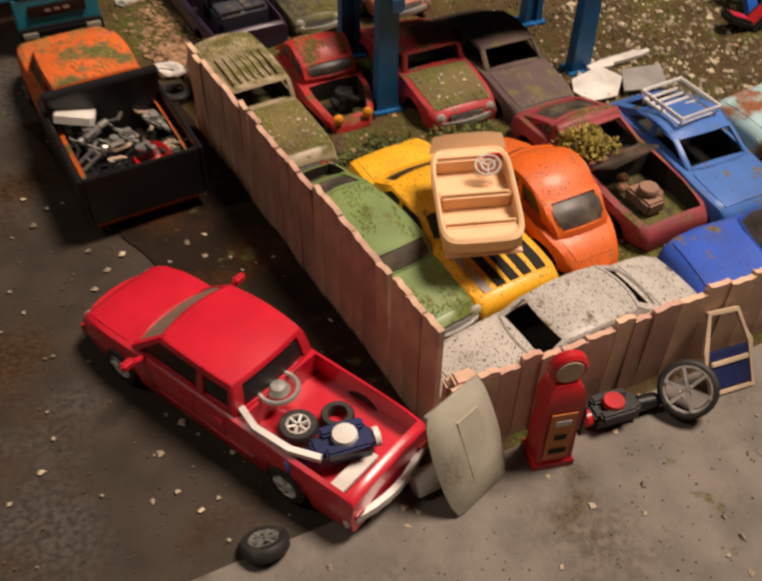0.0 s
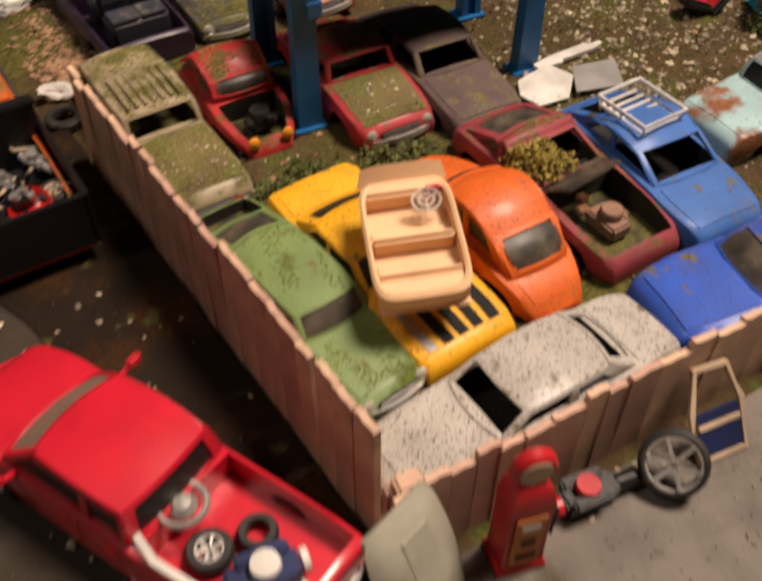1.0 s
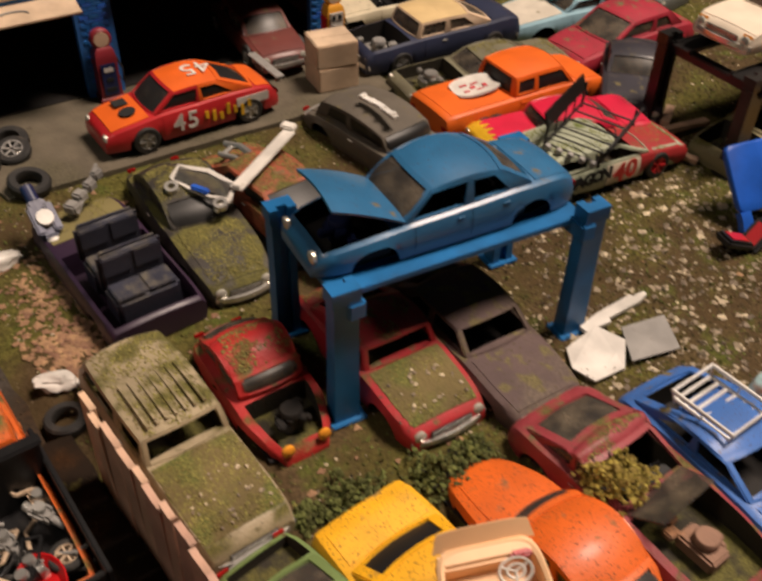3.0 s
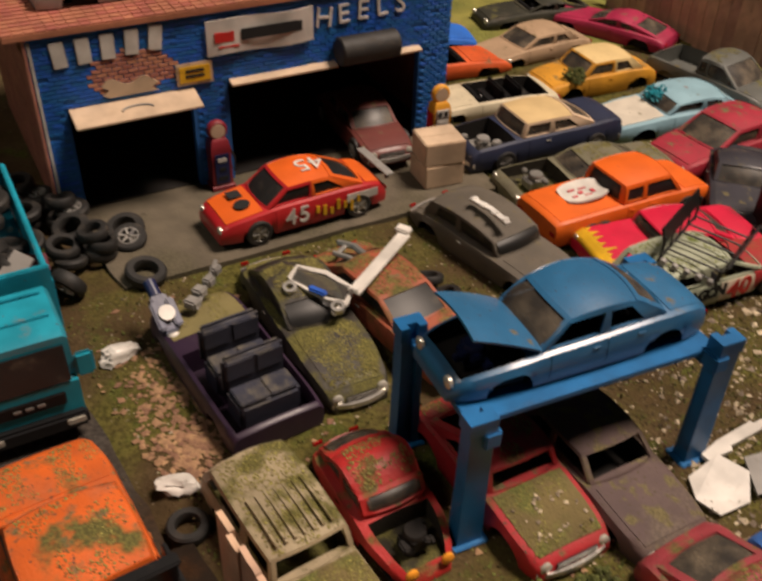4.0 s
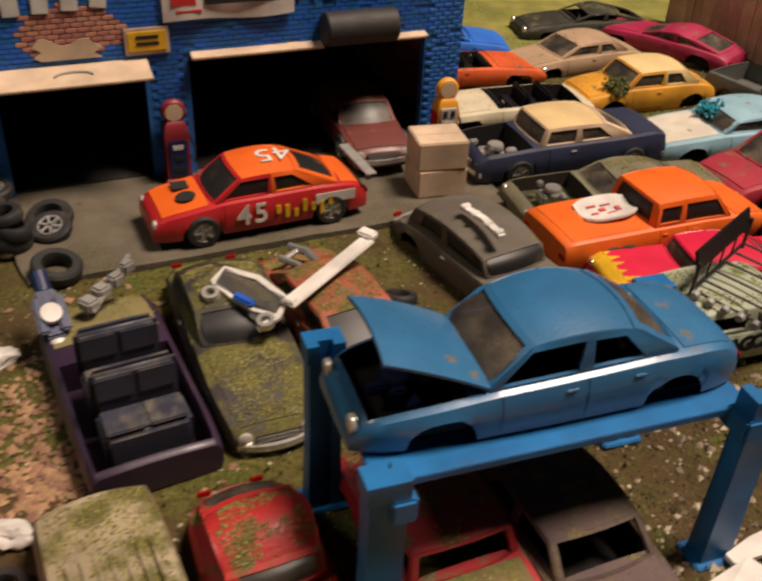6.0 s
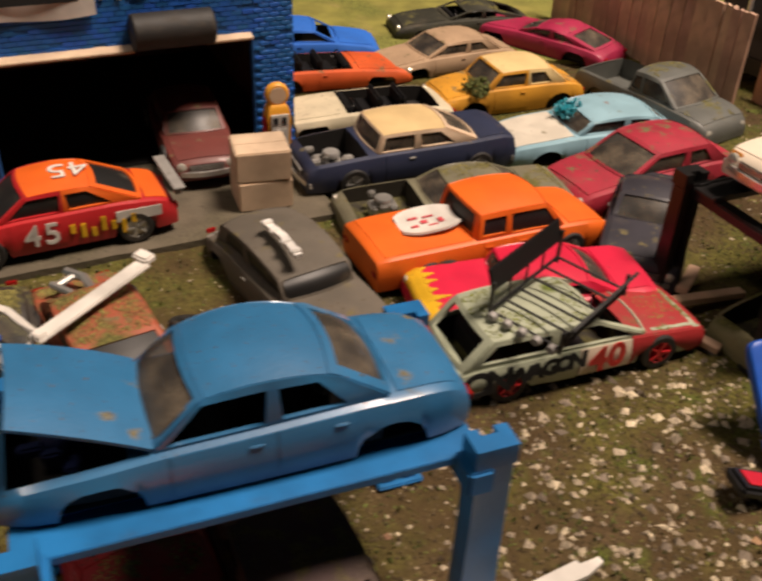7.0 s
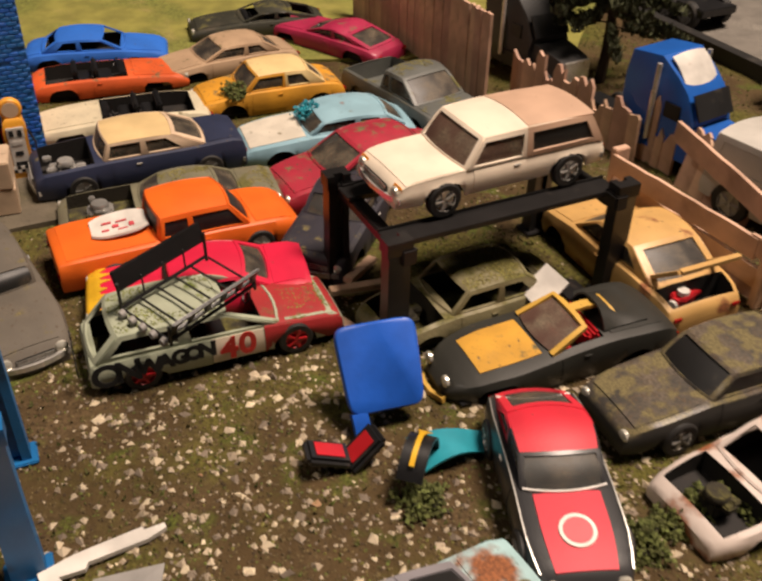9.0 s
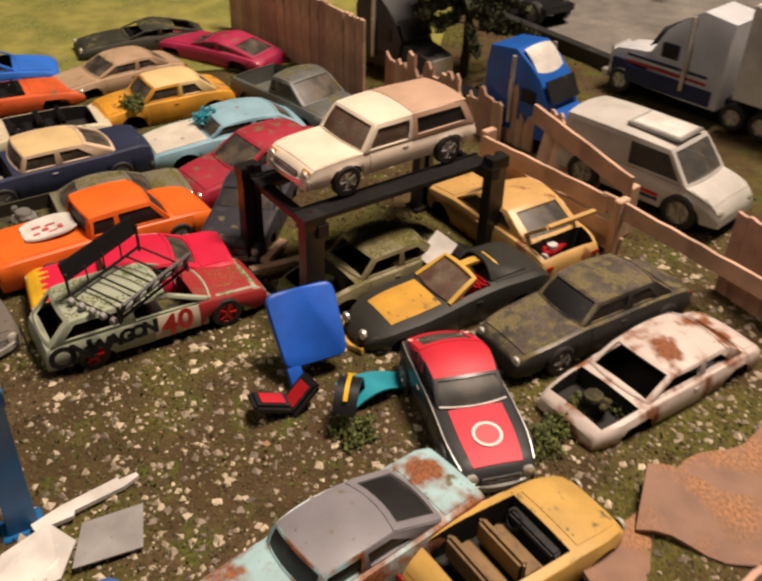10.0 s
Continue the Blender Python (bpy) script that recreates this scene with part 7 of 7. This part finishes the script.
for z0, z1, mm in ((.9, 1.25, "red"), (.5, .8, "navy")):
    panel("side_stripe", vo, .34, .66, 12 - z1, 12 - z0, .025, M[mm], van)
bm = bmesh.new()
box(bm, (.1, 0, 3.06), (2.3, 1.7, .14), .04)
h = part("roof_hatch", bm, M["grey"], van)
bm = bmesh.new()
box(bm, (.1, 0, 3.13), (2.0, 1.4, .06), .02)
part("hatch_panel", bm, M["white"], h)


def tractor(place, turn, label, m, low_m, trailer=None, s=1.0):
    """A lorry tractor with bonnet, cab and sleeper."""
    T = thing("lorry", place, turn, label, "lorry", "lorries")
    bm = bmesh.new()
    loft(bm, [[Vector((x * s, y * s, z * s)) for y, z in ((-w, .7), (w, .7), (w, h * .6), (w * .85, h), (-w * .85, h), (-w, h * .6))] for x, w, h in ((1.5, 1.2, 2.3), (2.4, 1.15, 2.2), (3.6, 1.05, 2.0), (3.9, .95, 1.75))], closed=True, caps=True)
    part("bonnet", bm, m, T)
    bm = bmesh.new()
    loft(bm, [[Vector((x * s, y * s, z * s)) for y, z in ((-w, .7), (w, .7), (w, h * .8), (w * .85, h), (-w * .85, h), (-w, h * .8))] for x, w, h in ((-2.2, 1.45, 4.6), (-.6, 1.45, 4.8), (.3, 1.4, 4.2), (1.0, 1.38, 3.6), (1.6, 1.35, 2.5))], closed=True, caps=True)
    part("cab", bm, m, T)
    bm = bmesh.new()
    slab(bm, lambda u, v: ((1.76 - .55 * u) * s, (v - .5) * 2.2 * s, (2.6 + 1.0 * u) * s), 3, 4, .06)
    part("windscreen", bm, M["dark_glass"], T)
    for sy in (1, -1):
        bm = bmesh.new()
        box(bm, (.55 * s, sy * 1.42 * s, 2.75 * s), (.9 * s, .06, .7 * s), .03)
        part("side_window", bm, M["dark_glass"], T)
        bm = bmesh.new()
        box(bm, (0.4 * s, sy * 1.43 * s, 1.15 * s), (4.6 * s, .08, .8 * s), .03)
        part("lower_stripe", bm, low_m, T)
        if trailer:
            bm = bmesh.new()
            box(bm, (2.2 * s, sy * 1.17 * s, 1.2 * s), (2.9 * s, .1, .9 * s), .04)
            part("bonnet_side", bm, low_m, T)
            for z, m2 in ((1.74, "red"), (1.92, "white"), (2.06, "navy")):
                bm = bmesh.new()
                box(bm, (.6 * s, sy * 1.46 * s, z * s), (4.2 * s, .05, .12 * s), .01)
                part("side_stripe", bm, M[m2], T)
        bm = bmesh.new()
        rod(bm, [(-.4 * s, sy * 1.6 * s, 1.2 * s), (-.4 * s, sy * 1.6 * s, 4.6 * s)], .11 * s, n=8)
        part("exhaust_pipe", bm, M["chrome"], T)
        for x in (3.0, -3.0, -4.4):
            wheel(T, x * s, sy * 1.15 * s, .62 * s, .62 * s, .4 * s, M["chrome"])
    bm = bmesh.new()
    box(bm, (3.95 * s, 0, 1.45 * s), (.12, 1.6 * s, 1.1 * s), .03)
    part("grille", bm, M["chrome"], T)
    bm = bmesh.new()
    box(bm, (4.0 * s, 0, .7 * s), (.3, 2.4 * s, .4 * s), .05)
    part("front_bumper", bm, M["chrome"], T)
    bm = bmesh.new()
    box(bm, (-2.6 * s, 0, .95 * s), (5.5 * s, 1.2 * s, .35 * s), .04)
    part("chassis", bm, M["black"], T)
    if trailer:
        bm = bmesh.new()
        box(bm, (-8.6 * s, 0, 3.6 * s), (11.5 * s, 3.0 * s, 4.2 * s), .06)
        part("trailer", bm, trailer, T)
    return T


blue_lorry = tractor((28.7, 47.2, 0), -58, "bright blue toy lorry tractor with roof highlight in white", P((0.012, 0.10, 0.42), dust=.1, rough=.34, coat=.5), M["blue"], s=.86)
tractor((37.2, 49.3, .2), 122, "white toy lorry with red and navy stripes", P((0.55, 0.56, 0.58), dust=.15), M["navy"], M["white"], s=1.0)
tractor((24.4, 55.8, 0), -62, "black toy lorry with a chrome grille", P((0.02, 0.02, 0.02), dust=.15), M["black"], s=.85)
# white slab paints the highlight on the blue lorry's sloped roof
bm = bmesh.new()
slab(bm, lambda u, v: ((-.3 + 1.25 * u) * .86, (v - .5) * 2.0 * .86, (4.8 - .62 * u - .75 * u * u + .1 * (1 - (2 * v - 1) ** 2)) * .86), 6, 6, .06)
part("roof_fairing", bm, M["white"], blue_lorry, "roof fairing with its highlight put in as white")
T = thing("flat_trailer", (33.6, 64.0, .2), 115, "black toy trailer with dark wheels", "trailer")
bm = bmesh.new()
box(bm, (0, 0, 1.0), (7, 2.4, .4), .05)
box(bm, (2.4, 0, 1.7), (1.6, 2.0, 1.2), .15)
part("frame", bm, M["black"], T)
for x in (-2.5, -1.0, 2.4):
    for s in (1, -1):
        wheel(T, x, s * 1.1, .7, .7, .45, M["grey"])
T = thing("toy_box", (29.6, 70.5, .8), 20, "small red toy block beside the road", "toy")
bm = bmesh.new()
box(bm, (0, 0, .8), (3, 1.8, 1.6), .3)
part("block", bm, M["red"], T)


def conifer(place, h, r, low, seed, label):
    T = thing("conifer_tree", place, 0, label, "tree", "model trees")
    bm = bmesh.new()
    rod(bm, [(.05 * math.sin(k), .05 * math.cos(k * 2), h * k / 8) for k in range(9)], .16, n=7)
    for v in bm.verts:
        k = 1 - .85 * v.co.z / h
        v.co.x, v.co.y = v.co.x * k * 1.6, v.co.y * k * 1.6
    part("trunk", bm, M["bark"], T)
    rng = np.random.default_rng(seed)
    bm = bmesh.new()
    pts = []
    for k in range(80):
        z = low + (h - low) * (k / 80) ** .9
        a = k * 2.4 + rng.uniform(-.4, .4)
        l = r * (1 - (z - low) / (h - low)) ** .8 * rng.uniform(.7, 1.1) + .2
        e = Vector((math.cos(a) * l, math.sin(a) * l, z - .25 * l))
        rod(bm, [(0, 0, z), Vector((0, 0, z)).lerp(e, .5) + Vector((0, 0, .12)), e], .035, n=4)
        for t in np.linspace(.25, 1, int(8 + l * 9)):
            pts += [np.array((e.x * t, e.y * t, z - .25 * l * t)) + rng.normal(0, .10, 3) for _ in range(5)]
    part("branches", bm, M["bark"], T)
    v, f = blades(rng, np.array(pts), (.12, .34))
    stuff("needles", v, f, M["needle"], T)


M["bark"] = mat("dark_bark", (0.05, 0.032, 0.02), 0.9, 0, (), (12, 0.5))
M["needle"] = mat("dark_conifer_needles", (0.06, 0.065, 0.028), 0.9, 0, (), (12, 0.2), island=.5)
conifer((27.6, 54.6, 0), 12, 3.2, 2.6, 5, "dark green model conifer behind the fence")
conifer((43.5, 67.5, .2), 12, 3.0, 3.0, 6, "dark model conifer beyond the road")

# ---- loose cover of the ground: gravel, flock, tufts ----
rng = np.random.default_rng(11)


def keep_out(p):
    """True where the garage apron, boards or the road lie."""
    x, y = p[:, 0], p[:, 1]
    v = -(x - C0.x) * math.sin(AX) + (y - C0.y) * math.cos(AX)
    q = (x + 8.8) * -math.sin(radians(25)) + (y - 35.6) * math.cos(radians(25))
    along = (x + 8.8) * math.cos(radians(25)) + (y - 35.6) * math.sin(radians(25))
    apron = (q > -.1) & (q < 20) & (along > -1.5) & (along < 16.8)
    kx = 27.5 + (72 - y) * 17 / 37.5
    return apron | (v < .1) | (x > kx - .3) | ((y - 12.9) * 7.35 + (x - 3.75) * 12.1 < 0.1 * 14)


def ground_points(n, lo, hi, power=None):
    p = np.stack([rng.uniform(lo[0], hi[0], n), rng.uniform(lo[1], hi[1], n)], 1)
    p = p[~keep_out(p)]
    if power is not None:
        k = np.array([noise.noise((a * .45, b * .45, power)) for a, b in p])
        p = p[k > rng.uniform(-.55, .35, len(p))]
    return np.array([(a, b, swell(a, b) + .01) for a, b in p])


for nm, n, lo, hi, size, m, pw, lab in (
        ("gravel", 6000, (8, 23), (34, 38), (.025, .08), "stone", 1.0, "pale gravel scattered over the dirt"),
        ("gravel", 7000, (-8, 14), (27, 52), (.02, .065), "stone", 2.0, "fine pale gravel between the cars"),
        ("gravel", 1500, (9, 24), (33, 37), (.07, .16), "stone", None, "larger pale stones on the dirt"),
        ("flock", 30000, (-9, 13), (34, 60), (.02, .06), "flock", 3.0, "olive flock on the dirt"),
        ("flock", 25000, (-9, 13), (34, 60), (.02, .055), "flock_green", 4.0, "green flock on the dirt"),
        ("flock", 26000, (6, 23), (34, 44), (.02, .06), "dirt_crumb", None, "brown dirt crumbs")):
    if m == "dirt_crumb":
        M[m] = mat("dirt_crumbs", (0.095, 0.064, 0.028), 0.95, 0, (), (20, 0.3), island=.5)
    v, f = crumbs(rng, ground_points(n, lo, hi, pw), size, .7)
    tagged(stuff(nm, v, f, M[m]), lab, nm, kind="stuff")
v, f = blades(rng, ground_points(16000, (-10, 14), (36, 64), 6.0), (.05, .14))
tagged(stuff("grass_tufts", v, f, M["flock_green"]), "short green flock tufts", "grass", kind="stuff")
pts = np.stack([rng.uniform(-9, 3.5, 900), rng.uniform(8.5, 26, 900)], 1)
pts = pts[(pts[:, 1] - 12.9) * 7.35 + (pts[:, 0] - 3.75) * 12.1 < -6]
pts = np.concatenate([pts[:100], np.stack([rng.uniform(-3, 12, 60), rng.uniform(8, 14.5, 60)], 1)])
pts = np.concatenate([pts, np.full((len(pts), 1), .215)], 1)
v, f = crumbs(rng, pts, (.025, .1), .6)
tagged(stuff("gravel", v, f, M["stone"]), "stray pale stones on the grey board", "gravel", kind="stuff")
v, f = crumbs(rng, np.concatenate([np.stack([rng.uniform(-12, 16, 5000), rng.uniform(5, 28, 5000)], 1), np.full((5000, 1), .2)], 1), (.008, .03), .7)
tagged(stuff("dirt_specks", v, f, M["dirt_crumb"]), "dark dirt specks on the board", "dirt", kind="stuff")

M["leaf_flake"] = mat("dry_pink_flakes", (0.27, 0.15, 0.085), 0.85, 0, (), (14, 0.3), island=.35)
p = np.concatenate([rng.normal((-5.3, 30.6), (.8, 1.9), (380, 2)), rng.normal((-4.3, 28.9), (.5, .6), (200, 2)), rng.normal((3, 25), (5, 4), (150, 2))])
p = p[~keep_out(p)]
p = np.array([(a, b, swell(a, b) + .03) for a, b in p])
v, f = crumbs(rng, p, (.05, .16), .22)
tagged(stuff("dry_flakes", v, f, M["leaf_flake"]), "dry pinkish flakes scattered on the dirt", "flakes", kind="stuff")

# indicators of the off-road car
for y in (-.95, .95):
    bm = bmesh.new()
    box(bm, (3.22, y, 1.0), (.1, .42, .2), .04)
    part("indicator", bm, M["amber"], bronco)

# ribs on the roof of the mossy estate car, and engine trim of the beetle
for k in range(7):
    bm = bmesh.new()
    rod(bm, [(-1.35, -.72 + k * .24, 1.9), (-.6, -.72 + k * .24, 1.93), (.2, -.72 + k * .24, 1.9)], .06, .07)
    part("roof_rib", bm, M["suv_paint"], moss_suv, "pale roof rib")
